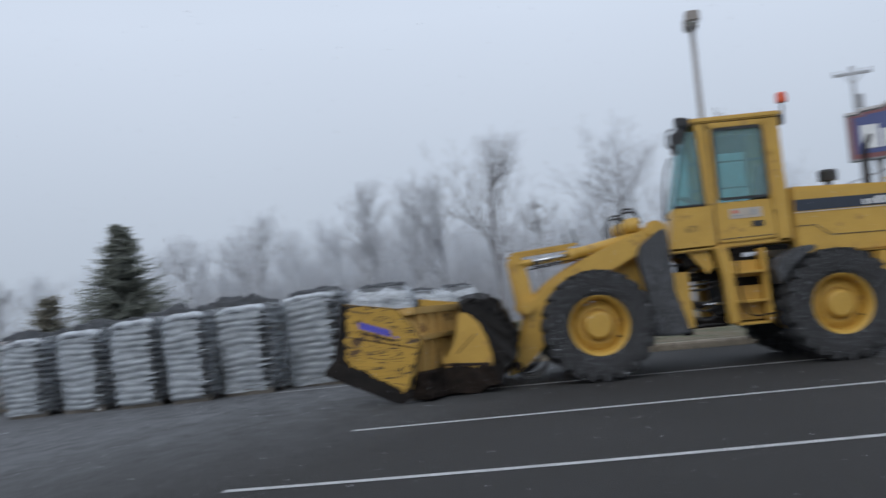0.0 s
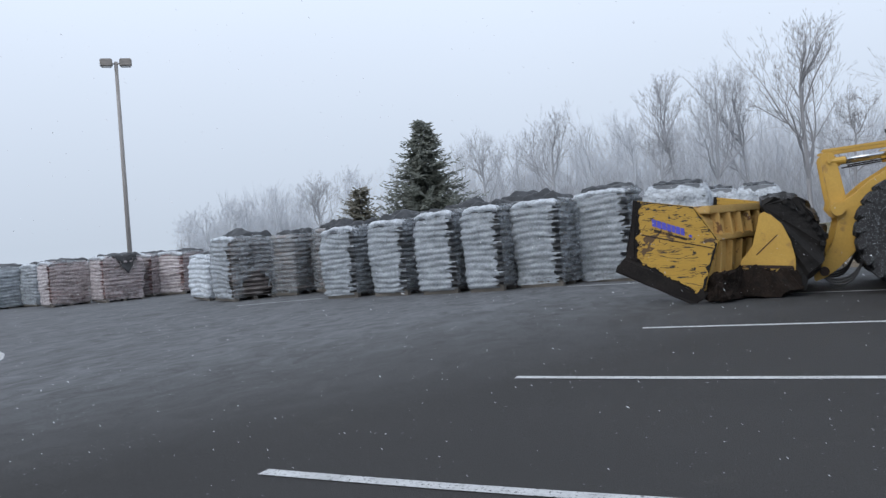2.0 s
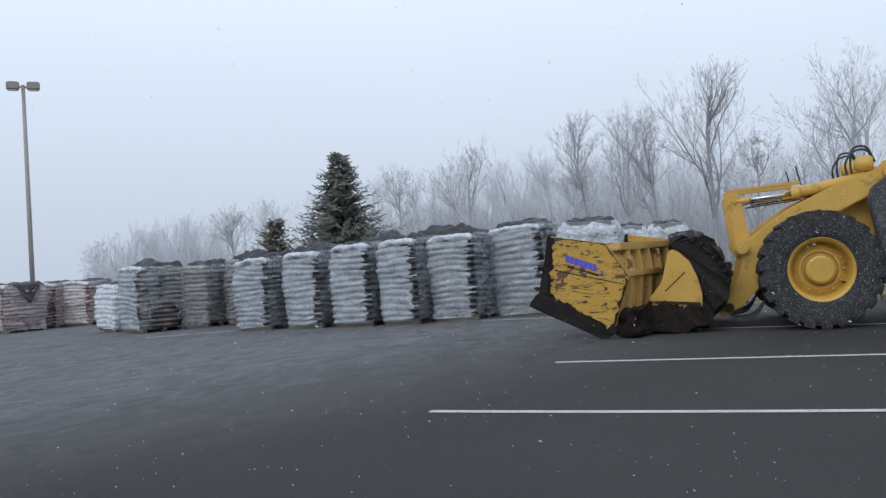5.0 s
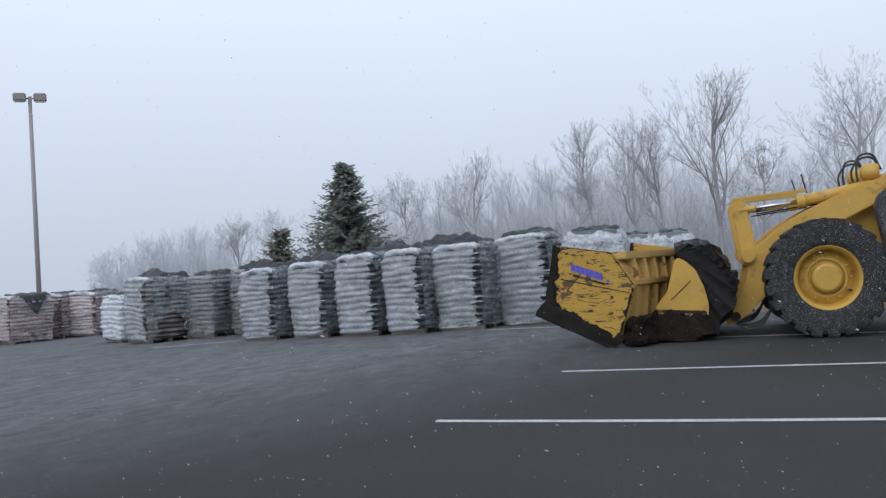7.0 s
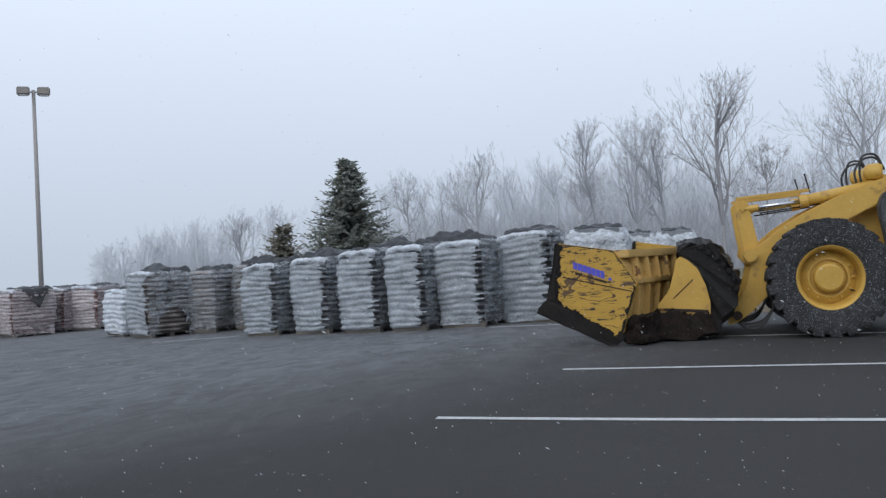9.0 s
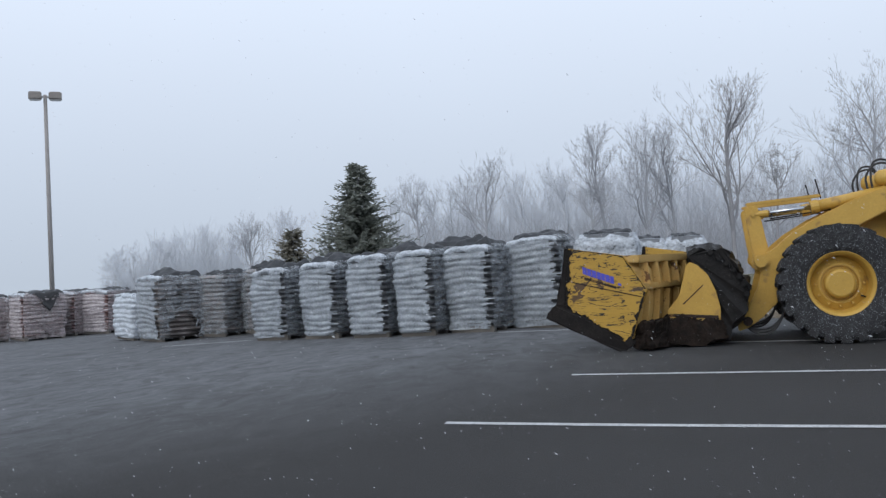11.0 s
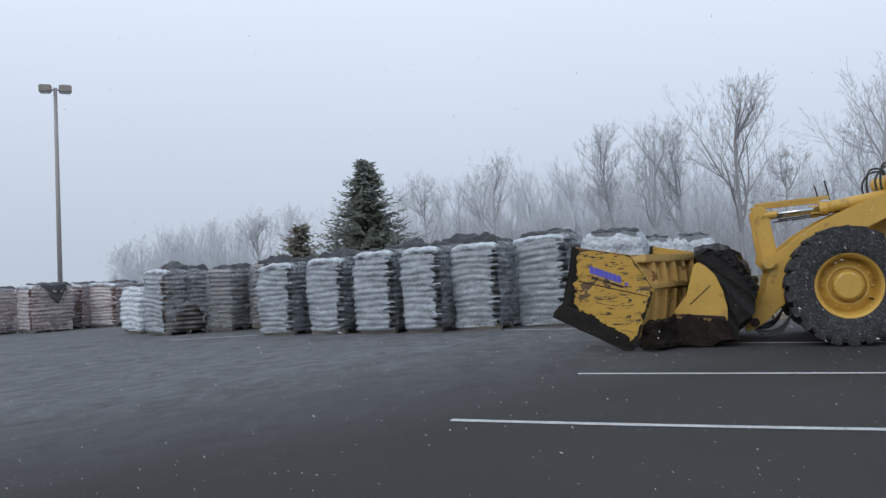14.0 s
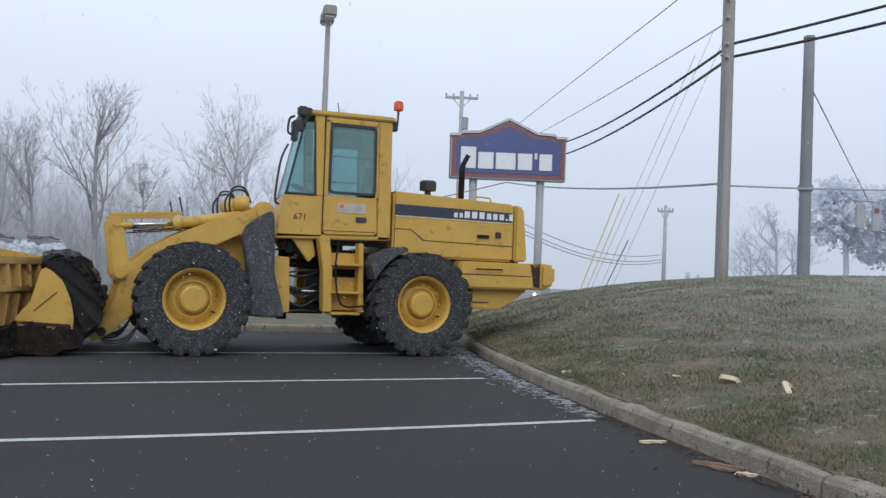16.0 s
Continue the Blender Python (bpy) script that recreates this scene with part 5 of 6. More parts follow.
def at(prof, y):
    """Carries an outline drawn in the plane of the cab's side to the depth y, as the eye sees it."""
    k = y / 12.95
    return [(x * k, EYE + (z - EYE) * k) for x, z in prof]

def lp(name, bm, material, label="", parent=None, smooth=False):
    return part(name, bm, material, parent or loader, label, smooth, m=None if parent else Matrix.Translation(-BASE))

def both(f):
    """Runs f for the near and the far side; s mirrors a depth to the other side."""
    for near in (True, False): f(lambda y: y if near else 2 * MID - y, near)

def span(s, y0, y1):
    a, c = s(y0), s(y1)
    return min(a, c), max(a, c)

def bend(pts, n=5):
    """A smooth run through the points of a hose."""
    p = [Vector(q) for q in pts]
    p = [p[0] * 2 - p[1]] + p + [p[-1] * 2 - p[-2]]
    out = []
    for i in range(1, len(p) - 2):
        for k in range(n):
            t = k / n
            out.append(0.5 * (2 * p[i] + (p[i + 1] - p[i - 1]) * t + (2 * p[i - 1] - 5 * p[i] + 4 * p[i + 1] - p[i + 2]) * t * t + (3 * p[i] - p[i - 1] - 3 * p[i + 1] + p[i + 2]) * t ** 3))
    return out + [p[-2]]
# wheels
def lug_tyre():
    prof = [(0.40, -0.20), (0.46, -0.235), (0.56, -0.25), (0.66, -0.247), (0.708, -0.225), (0.722, -0.1), (0.724, 0.0), (0.722, 0.1), (0.708, 0.225), (0.66, 0.247), (0.56, 0.25), (0.46, 0.235), (0.40, 0.20)]
    return lathe(prof, 48, caps=False)

def lug_mesh():
    """One tread lug with its shoulder block."""
    bm = bmesh.new()
    box(0.67, 0.75, 0.0, 0.245, -0.066, 0.066, 0.012, bm, Matrix.Rotation(0.32, 4, "X") @ Matrix.Translation((0, 0.012, 0)))
    box(0.60, 0.733, 0.19, 0.262, 0.0, 0.11, 0.012, bm, Matrix.Rotation(0.1, 4, "X"))
    me = bpy.data.meshes.new("lug")
    bm.to_mesh(me); bm.free()
    me.materials.append(M_RUBBER)
    return me
LUG = lug_mesh()

def wheel(x, y, near):
    turn = Matrix.Rotation(0 if near else math.pi, 4, "Z")
    w = part("wheel", lug_tyre() if not WHEELS else bmesh.new(), M_RUBBER, loader, "tyre with snow in its lugs", m=Matrix.Translation(Vector((x, y, 0.75)) - BASE) @ turn)
    if WHEELS: w.data = WHEELS[0]
    else: WHEELS.append(w.data)
    for k in range(22):
        for sgn in (-1, 1):
            o = new("lug", LUG); o.parent = w
            o.matrix_local = Matrix.Rotation(-6.28318 * (k + (0.5 if sgn > 0 else 0)) / 22, 4, "Y") @ (Matrix.Rotation(math.pi, 4, "X") if sgn < 0 else Matrix())
    rim = [(0.0, -0.02), (0.215, -0.02), (0.225, -0.05), (0.25, -0.05), (0.335, 0.0), (0.35, -0.10), (0.365, -0.175), (0.385, -0.20), (0.405, -0.215), (0.412, -0.20), (0.40, -0.15), (0.39, 0.15), (0.0, 0.15)]
    part("rim", lathe(rim, 48), M_YELLOW, w, "yellow steel rim", smooth=False)
    part("hub", lathe([(0.0, -0.155), (0.15, -0.155), (0.175, -0.14), (0.19, -0.10), (0.19, 0.0), (0.0, 0.0)], 32), M_YELLOW, w, "yellow hub cap")
    nut = lathe([(0.0, -0.07), (0.016, -0.07), (0.016, -0.02), (0.0, -0.02)], 6)
    me = bpy.data.meshes.new("nut")
    nut.to_mesh(me); nut.free()
    me.materials.append(M_YELLOW)
    for k in range(12):
        a = 6.28318 * k / 12
        o = new("nut", me); o.parent = w
        o.matrix_local = Matrix.Translation((0.285 * math.cos(a), 0.0, 0.285 * math.sin(a)))
    if near:
        part("valve", tube([(0.30, -0.06, -0.18), (0.24, -0.10, -0.16)], 0.012, 6), M_DARK, w)
WHEELS = []
for x in (1.77, 5.01):
    wheel(x, 12.72, True)
    wheel(x, 2 * MID - 12.72, False)
for x in (1.77, 5.01):
    lp("axle", lathe([(0.0, -0.98), (0.16, -0.98), (0.16, -0.5), (0.24, -0.25), (0.24, 0.25), (0.16, 0.5), (0.16, 0.98), (0.0, 0.98)], 20, m=Matrix.Translation((x, MID, 0.75))), M_YELLOW, "yellow axle casing", smooth=True)

# rear half: frame, engine hood, counterweight
lp("belly_frame", slab([(3.66, 0.72), (6.2, 0.72), (6.9, 1.05), (6.9, 1.46), (3.66, 1.46)], 13.25, 14.15, 0.02), M_BLACKSTEEL, "dark rear frame")
hood = lp("engine_hood", slab(at([(4.64, 1.43), (6.64, 1.43), (6.64, 2.325), (4.64, 2.405)], 13.02), 13.02, 14.38, 0.035), M_YELLOW, "yellow engine hood")
lp("grille_section", slab(at([(6.665, 1.43), (6.90, 1.44), (6.82, 2.27), (6.76, 2.305), (6.665, 2.32)], 13.02), 13.03, 14.37, 0.03), M_YELLOW)
st = lp("stripe", slab(at([(4.67, 2.055), (6.60, 2.04), (6.60, 2.19), (4.67, 2.215)], 13.01), 13.012, 13.019, 0.0), M_NAVY, "navy stripe along the hood", hood)
x = 5.62
lp("pinstripe", slab(at([(4.67, 2.035), (6.60, 2.02), (6.60, 2.028), (4.67, 2.043)], 13.01), 13.012, 13.019, 0.0), M_WHITE, "thin pale line under the stripe", hood)
for wd, hh in ((0.07, 0.06), (0.06, 0.06), (0.10, 0.085), (0.10, 0.085), (0.10, 0.085), (0.085, 0.075), (0.085, 0.075), (0.085, 0.075), (0.04, 0.02), (0.07, 0.08)):
    lp("mark", slab(at([(x, 2.07), (x + wd * 0.86, 2.07), (x + wd * 0.86, 2.07 + hh * 1.2), (x, 2.07 + hh * 1.2)], 13.0), 13.005, 13.0115, 0.0), M_WHITE, "white bar of a model mark", hood)
    x += wd * 1.07 + 0.018
for prof in ([(4.66, 1.855), (4.93, 1.855), (5.14, 1.70), (6.62, 1.675), (6.62, 1.665), (5.13, 1.69), (4.925, 1.845), (4.66, 1.845)],):
    lp("panel_gap", slab(at(prof, 13.01), 13.012, 13.019, 0.0), M_DARK, "", hood)
lp("latch", slab(at([(6.02, 1.775), (6.22, 1.775), (6.22, 1.825), (6.02, 1.825)], 13.0), 12.99, 13.018, 0.006), M_BLACKSTEEL, "", hood)
lp("latch", slab(at([(6.33, 1.79), (6.42, 1.79), (6.42, 1.88), (6.33, 1.88)], 13.0), 12.985, 13.018, 0.008), M_DARK, "", hood)
lp("grab_rail", tube([(6.0, 13.1, 2.34), (6.03, 13.1, 2.42), (6.28, 13.1, 2.41), (6.3, 13.1, 2.33)], 0.014, 8), M_YELLOW)
lp("counterweight", slab(at([(5.74, 1.415), (7.30, 1.415), (7.30, 1.02), (7.18, 1.0), (5.74, 1.0)], 12.82), 12.82, 14.58, 0.03), M_YELLOW, "yellow counterweight with rust streaks")
lp("bumper_block", slab(at([(7.14, 1.43), (7.42, 1.40), (7.42, 1.10), (7.30, 1.04), (7.14, 1.02)], 12.78), 12.78, 14.62, 0.05), M_YELLOW, "yellow rear bumper block")
lp("rust_patch", slab(at([(6.96, 1.40), (7.13, 1.42), (7.13, 1.04), (7.02, 1.05), (7.0, 1.2)], 12.812), 12.812, 12.818, 0.0), M_RUST, "rusty patch")
lp("seam", slab(at([(5.76, 1.225), (6.95, 1.222), (6.95, 1.212), (5.76, 1.212)], 12.81), 12.812, 12.819, 0.0), M_DARK)
lp("grab_bar", tube([(5.95, 12.79, 1.30), (5.95, 12.76, 1.30), (6.38, 12.76, 1.30), (6.38, 12.79, 1.30)], 0.012, 6), M_BLACKSTEEL)
lp("rear_skirt", slab(at([(5.95, 1.0), (6.92, 1.0), (6.70, 0.84), (6.42, 0.68), (5.95, 0.68)], 13.0), 13.0, 14.4, 0.02), M_YELLOW, "yellow rear skirt")
lp("seam", slab(at([(5.97, 0.80), (6.25, 0.80), (6.25, 0.785), (5.97, 0.785)], 12.99), 12.985, 12.998, 0.0), M_DARK)
lp("precleaner", lathe([(0.0, 0.0), (0.05, 0.0), (0.05, 0.08), (0.13, 0.09), (0.135, 0.22), (0.11, 0.25), (0.0, 0.255)], 20, m=Matrix.Translation((5.47, MID, 2.42)) @ Matrix.Rotation(radians(90), 4, "X")), M_DARK, "black air precleaner")
lp("exhaust_pipe", tube([(6.05, MID, 2.3), (6.05, MID, 2.88), (6.07, MID, 2.98), (6.15, MID, 3.13)], [0.048, 0.048, 0.042, 0.038], 12), M_BLACKSTEEL, "sooty black exhaust pipe", smooth=True)

# rear mudguards, steps
def rear_side(s, near):
    y0, y1 = span(s, 12.56, 12.98)
    arc = [(5.01 + 0.80 * math.cos(radians(a)), 0.75 + 0.80 * math.sin(radians(a))) for a in range(108, 157, 6)]
    lp("rear_mudguard", slab([(4.25, 1.12), (4.20, 1.30), (4.26, 1.42), (4.42, 1.50), (4.58, 1.555), (4.68, 1.575), (4.75, 1.56)] + arc, y0, y1, 0.012), M_GUARD, "dark grey curved rubber mudguard")
    y0, y1 = span(s, 12.85, 13.05)
    lp("step_frame", slab(at([(3.50, 1.66), (3.66, 1.66), (3.72, 1.30), (3.73, 0.60), (3.60, 0.60), (3.58, 1.2)], 12.95), y0, y1, 0.012), M_YELLOW)
    lp("step_frame", slab(at([(4.10, 1.60), (4.17, 1.60), (4.20, 0.60), (4.12, 0.60)], 12.95), y0, y1, 0.01), M_YELLOW)
    for z, mtl in ((1.30, M_YELLOW), (0.90, M_YELLOW), (0.60, M_YELLOW)):
        a, c = span(s, 12.80, 13.15)
        lp("step", box(3.70, 4.14, a, c, z - 0.035, z, 0.008), mtl)
    a, c = span(s, 13.06, 13.14)
    lp("step_back", box(3.70, 4.14, a, c, 0.62, 1.1, 0.01), M_YELLOW)
    lp("step_back", box(3.70, 4.14, a, c, 1.22, 1.45, 0.01), M_YELLOW)
    lp("tank", box(3.72, 4.12, *span(s, 13.16, 13.3), 0.60, 1.5, 0.02), M_BLACKSTEEL)
    lp("side_plate", slab(at([(2.86, 1.37), (3.12, 1.36), (3.15, 0.58), (2.98, 0.57)], 12.95), *span(s, 12.98, 13.05), 0.012), M_YELLOW)
    lp("support_plate", slab(at([(3.14, 1.64), (3.44, 1.66), (3.50, 1.40), (3.40, 1.30)], 13.0), *span(s, 13.05, 13.12), 0.01), M_YELLOW)
    lp("ladder_rail", tube(bend([(3.78, s(12.79), 1.62), (3.74, s(12.77), 1.2), (3.84, s(12.77), 0.72), (4.22, s(12.78), 0.70)]), 0.014, 6), M_BLACKSTEEL)
both(rear_side)
# joint between the halves: pins, hoses, steering cylinder
lp("joint_block", box(2.75, 3.75, 13.35, 14.05, 0.55, 0.68, 0.02), M_BLACKSTEEL)
lp("joint_block", box(2.85, 3.75, 13.4, 14.0, 1.22, 1.34, 0.02), M_BLACKSTEEL)
lp("joint_pin", tube([(3.2, MID, 0.45), (3.2, MID, 1.5)], 0.08, 12), M_BLACKSTEEL)
lp("steering_cylinder", tube([(2.9, 13.2, 0.88), (3.35, 13.2, 0.88)], 0.045, 10), M_BLACKSTEEL)
lp("steering_rod", tube([(3.3, 13.2, 0.88), (3.62, 13.2, 0.88)], 0.025, 8), M_CHROME)
rng = random.Random(9)
for k in range(8):
    z0 = 0.62 + 0.12 * k
    lp("hose", tube(bend([(2.95, 13.22 + 0.05 * (k % 3), z0), (3.1, 13.15 + 0.04 * (k % 2), z0 + rng.uniform(-0.1, 0.05)), (3.35, 13.18, z0 + rng.uniform(-0.08, 0.08)), (3.6, 13.25, z0 + rng.uniform(-0.05, 0.1))]), 0.017, 6), M_DARK)
for k in range(4):
    lp("fitting", box(3.1 + 0.12 * k, 3.2 + 0.12 * k, 13.1, 13.25, 1.42 + 0.03 * (k % 2), 1.56, 0.015), M_BLACKSTEEL)

for k in range(6):
    lp("valve_block", box(3.15 + 0.14 * k, 3.26 + 0.14 * k, 13.2, 13.34, 1.40 + 0.02 * (k % 3), 1.58, 0.015), M_BLACKSTEEL)
lp("floor_beam", box(3.0, 4.6, 13.1, 13.2, 1.56, 1.63, 0.01), M_BLACKSTEEL)
# cab
Y0 = 12.98
def seal_ring(quad, radius, width, y0, y1):
    """A rubber seal round an opening with rounded corners; quad runs anticlockwise from the lower left (x, z)."""
    def rounded(inset, r):
        cx, cz = sum(p[0] for p in quad) / 4, sum(p[1] for p in quad) / 4
        out = []
        for k, (x, z) in enumerate(quad):
            sx, sz = (1 if x > cx else -1), (1 if z > cz else -1)
            ox, oz = x - sx * (inset + r), z - sz * (inset + r)
            start = {(-1, -1): 180, (1, -1): 270, (1, 1): 0, (-1, 1): 90}[(sx, sz)]
            out += [(ox + r * math.cos(radians(start + a)), oz + r * math.sin(radians(start + a))) for a in (0, 18, 36, 54, 72, 90)]
        return out
    outer, inner = rounded(0.0, radius), rounded(width, max(0.01, radius - width))
    bm = bmesh.new()
    rows_ = [[bm.verts.new((x, y, z)) for x, z in ring] for ring, y in ((outer, y1), (outer, y0), (inner, y0), (inner, y1))]
    n = len(outer)
    for a, c in zip(rows_, rows_[1:] + rows_[:1]):
        for k in range(n): bm.faces.new((a[k], a[(k + 1) % n], c[(k + 1) % n], c[k]))
    bmesh.ops.recalc_face_normals(bm, faces=bm.faces)
    return bm
def lpc(name, bm, *rest):
    """A cab part, sheared to set its far side back and fit the camera's view."""
    for q in bm.verts: q.co.x += 0.14 * (q.co.y - Y0)
    return lp(name, bm, *rest)
cab = lpc("cab_floor_panel", slab(at([(2.90, 1.62), (4.60, 1.66), (4.60, 1.72), (2.90, 1.70)], Y0), Y0, 2 * MID - Y0, 0.015), M_YELLOW)
def cab_side(s, near):
    y0, y1 = span(s, Y0, Y0 + 0.05)
    lpc("lower_panel", slab(at([(2.90, 1.64), (3.56, 1.66), (3.56, 2.25), (3.005, 2.25)], Y0), y0, y1, 0.012), M_YELLOW, "yellow lower cab panel")
    lpc("rear_pillar", slab(at([(4.40, 1.66), (4.60, 1.66), (4.575, 3.40), (4.37, 3.40)], Y0), y0, y1, 0.012), M_YELLOW)
    lpc("door_pillar", slab(at([(3.455, 2.25), (3.57, 2.25), (3.55, 3.40), (3.40, 3.40)], Y0), y0, y1, 0.012), M_YELLOW)
    ym = span(s, Y0 + 0.018, Y0 + 0.03)
    lpc("side_glass", slab(at([(3.03, 2.27), (3.46, 2.27), (3.41, 3.30), (3.27, 3.30)], Y0), *ym, 0.0), M_GLASS, "tinted front side glass")
    yg = span(s, Y0 - 0.006, Y0 + 0.05)
    for q in ([(3.0, 2.25), (3.47, 2.25), (3.47, 2.28), (3.0, 2.28)], [(3.01, 2.26), (3.04, 2.26), (3.28, 3.32), (3.25, 3.32)], [(3.43, 2.28), (3.465, 2.28), (3.42, 3.32), (3.395, 3.32)]):
        lpc("glass_seal", slab(at(q, Y0), *yg, 0.006), M_DARK)
    # door
    d0, d1 = span(s, Y0 - 0.025, Y0 + 0.03)
    door = lpc("cab_door", slab(at([(3.575, 1.74), (3.62, 1.70), (4.36, 1.72), (4.39, 1.76), (4.37, 2.27), (3.575, 2.27)], Y0), d0, d1, 0.015), M_YELLOW, "yellow cab door with a tall window")
    for q in ([(3.575, 2.26), (3.63, 2.26), (3.63, 3.36), (3.57, 3.36)], [(4.345, 2.26), (4.385, 2.26), (4.37, 3.36), (4.33, 3.36)], [(3.57, 3.31), (4.37, 3.31), (4.37, 3.39), (3.57, 3.39)]):
        lpc("door_frame", slab(at(q, Y0), d0, d1, 0.01), M_YELLOW, "", door)
    g = span(s, Y0 - 0.012, Y0 - 0.002)
    lpc("door_window", slab(at([(3.64, 2.31), (4.34, 2.31), (4.33, 3.30), (3.64, 3.30)], Y0), *g, 0.0), M_GLASS, "tinted door window", door)
    f0 = span(s, Y0 - 0.034, Y0 + 0.01)
    lpc("window_seal", seal_ring(at([(3.632, 2.295), (4.352, 2.295), (4.340, 3.312), (3.632, 3.312)], Y0), 0.085, 0.038, *f0), M_DARK, "thick black rubber seal with rounded corners", door)
    if near:
        e = (Y0 - 0.032, Y0 - 0.026)
        lpc("warning_label", slab(at([(3.77, 2.03), (4.21, 2.03), (4.21, 2.17), (3.77, 2.17)], Y0), *e, 0.0), M_LABEL, "faded white warning label", door)
        for x0, x1, z0, z1, mt in ((3.82, 3.87, 2.10, 2.145, M_ORANGE), (3.80, 3.95, 2.06, 2.08, M_SIGNGREY), (4.06, 4.14, 2.06, 2.14, M_SIGNGREY)):
            lpc("label_bar", slab(at([(x0, z0), (x1, z0), (x1, z1), (x0, z1)], Y0), Y0 - 0.036, Y0 - 0.0325, 0.0), mt, "", door)
        lpc("door_handle", slab(at([(4.06, 1.90), (4.22, 1.90), (4.22, 1.98), (4.06, 1.98)], Y0), Y0 - 0.04, Y0 - 0.026, 0.006), M_DARK, "black recessed handle", door)
        lpc("door_crease", slab(at([(3.60, 1.755), (4.36, 1.765), (4.36, 1.775), (3.60, 1.765)], Y0), Y0 - 0.03, Y0 - 0.0255, 0.0), M_DARK, "", door)
        for z in (2.1, 2.9): lpc("hinge", slab(at([(4.38, z), (4.43, z), (4.43, z + 0.09), (4.38, z + 0.09)], Y0), Y0 - 0.035, Y0 - 0.0, 0.008), M_YELLOW, "", door)
        lpc("panel_gap", slab(at([(3.56, 1.68), (3.572, 1.68), (3.572, 3.38), (3.556, 3.38)], Y0), Y0 - 0.004, Y0 - 0.001, 0.0), M_DARK, "")
both(cab_side)
FAR = 2 * MID - Y0
lpc("roof", slab(at([(3.28, 3.40), (4.60, 3.41), (4.64, 3.455), (4.60, 3.485), (3.30, 3.475)], Y0), Y0 - 0.03, FAR + 0.03, 0.02), M_YELLOW, "yellow cab roof")
lpc("visor", slab(at([(3.19, 3.42), (3.23, 3.50), (3.36, 3.49), (3.36, 3.40), (3.30, 3.36), (3.27, 3.22), (3.22, 3.26)], Y0), Y0 - 0.035, FAR + 0.035, 0.015), M_DARK, "black front visor")
lpc("windscreen", slab(at([(3.01, 2.26), (3.025, 2.26), (3.265, 3.36), (3.25, 3.36)], Y0), Y0 + 0.05, FAR - 0.05, 0.0), M_GLASS, "tinted windscreen")
lpc("front_wall", slab(at([(2.905, 1.66), (2.95, 1.66), (3.04, 2.25), (3.005, 2.25)], Y0), Y0 + 0.05, FAR - 0.05, 0.0), M_YELLOW)
lpc("rear_wall", slab(at([(4.53, 1.66), (4.58, 1.66), (4.57, 2.45), (4.53, 2.45)], Y0), Y0 + 0.05, FAR - 0.05, 0.0), M_YELLOW)
lpc("rear_window", slab(at([(4.54, 2.45), (4.56, 2.45), (4.55, 3.40), (4.53, 3.40)], Y0), Y0 + 0.05, FAR - 0.05, 0.0), M_GLASS)
lp("driver_seat", slab(at([(3.75, 1.72), (4.3, 1.72), (4.40, 2.75), (4.28, 2.78), (4.15, 2.25), (3.75, 2.2)], MID), MID - 0.26, MID + 0.26, 0.05), M_SEAT, "dark driver's seat")
lp("steering_column", tube([(3.25, MID, 1.75), (3.45, MID, 2.35)], 0.05, 8), M_INSIDE)
lp("steering_wheel", lathe([(0.17, -0.015), (0.2, -0.015), (0.2, 0.015), (0.17, 0.015)], 24, m=Matrix.Translation((3.46, MID, 2.38)) @ Matrix.Rotation(radians(25), 4, "Y") @ Matrix.Rotation(radians(90), 4, "X")), M_DARK)
lp("console", box(3.7, 4.45, 14.1, 14.35, 1.75, 2.35, 0.03), M_INSIDE)
lp("blind", slab(at([(3.66, 2.95), (4.1, 2.95), (4.1, 3.2), (3.66, 3.2)], 14.3), 14.3, 14.31, 0.0), M_INSIDE)
for z in (2.55, 2.95): lp("cab_bar", tube([(3.6, 14.33, z * 1.02), (4.75, 14.33, z * 1.02)], 0.014, 6), M_INSIDE)
lp("beacon_bracket", tube([(4.62, 13.1, 3.38), (4.70, 13.1, 3.40), (4.71, 13.1, 3.62)], 0.018, 8), M_DARK)
lp("beacon_bracket", box(4.60, 4.70, 13.05, 13.15, 3.30, 3.44, 0.015), M_DARK)
lp("beacon", lathe([(0.0, 0.0), (0.07, 0.0), (0.075, 0.03), (0.068, 0.12), (0.05, 0.14), (0.0, 0.145)], 18, m=Matrix.Translation((4.71, 13.1, 3.62)) @ Matrix.Rotation(radians(90), 4, "X")), M_ORANGE, "orange warning beacon")
lp("mirror", box(3.05, 3.13, 12.80, 12.95, 2.98, 3.28, 0.02), M_DARK, "black wing mirror")
lp("mirror_arm", tube(bend([(3.10, 12.96, 3.36), (3.02, 12.9, 3.3), (3.0, 12.88, 3.12), (3.07, 12.88, 3.08)]), 0.018, 6), M_DARK)
lp("work_lamp", box(3.14, 3.27, 12.86, 12.99, 3.36, 3.50, 0.02), M_DARK)
lp("work_lamp", box(3.12, 3.22, 12.88, 12.98, 3.14, 3.30, 0.02), M_DARK)
lp("handrail", tube(bend([(3.02, 12.93, 2.95), (2.93, 12.9, 2.75), (2.88, 12.9, 2.45), (2.87, 12.93, 2.15), (2.93, 12.97, 2.1)]), 0.016, 6), M_DARK, "black handrail")
lp("tail_pole", tube([(4.05, 13.9, 3.5), (4.0, 13.9, 3.78)], 0.008, 5), M_DARK)
txt = bpy.data.curves.new("unit_number", "FONT")
txt.body, txt.size = "671", 0.13
tob = bpy.data.objects.new("unit_number", txt)
scene.collection.objects.link(tob)
tme = bpy.data.meshes.new_from_object(tob)
bpy.data.objects.remove(tob)
tme.materials.append(M_DARK)
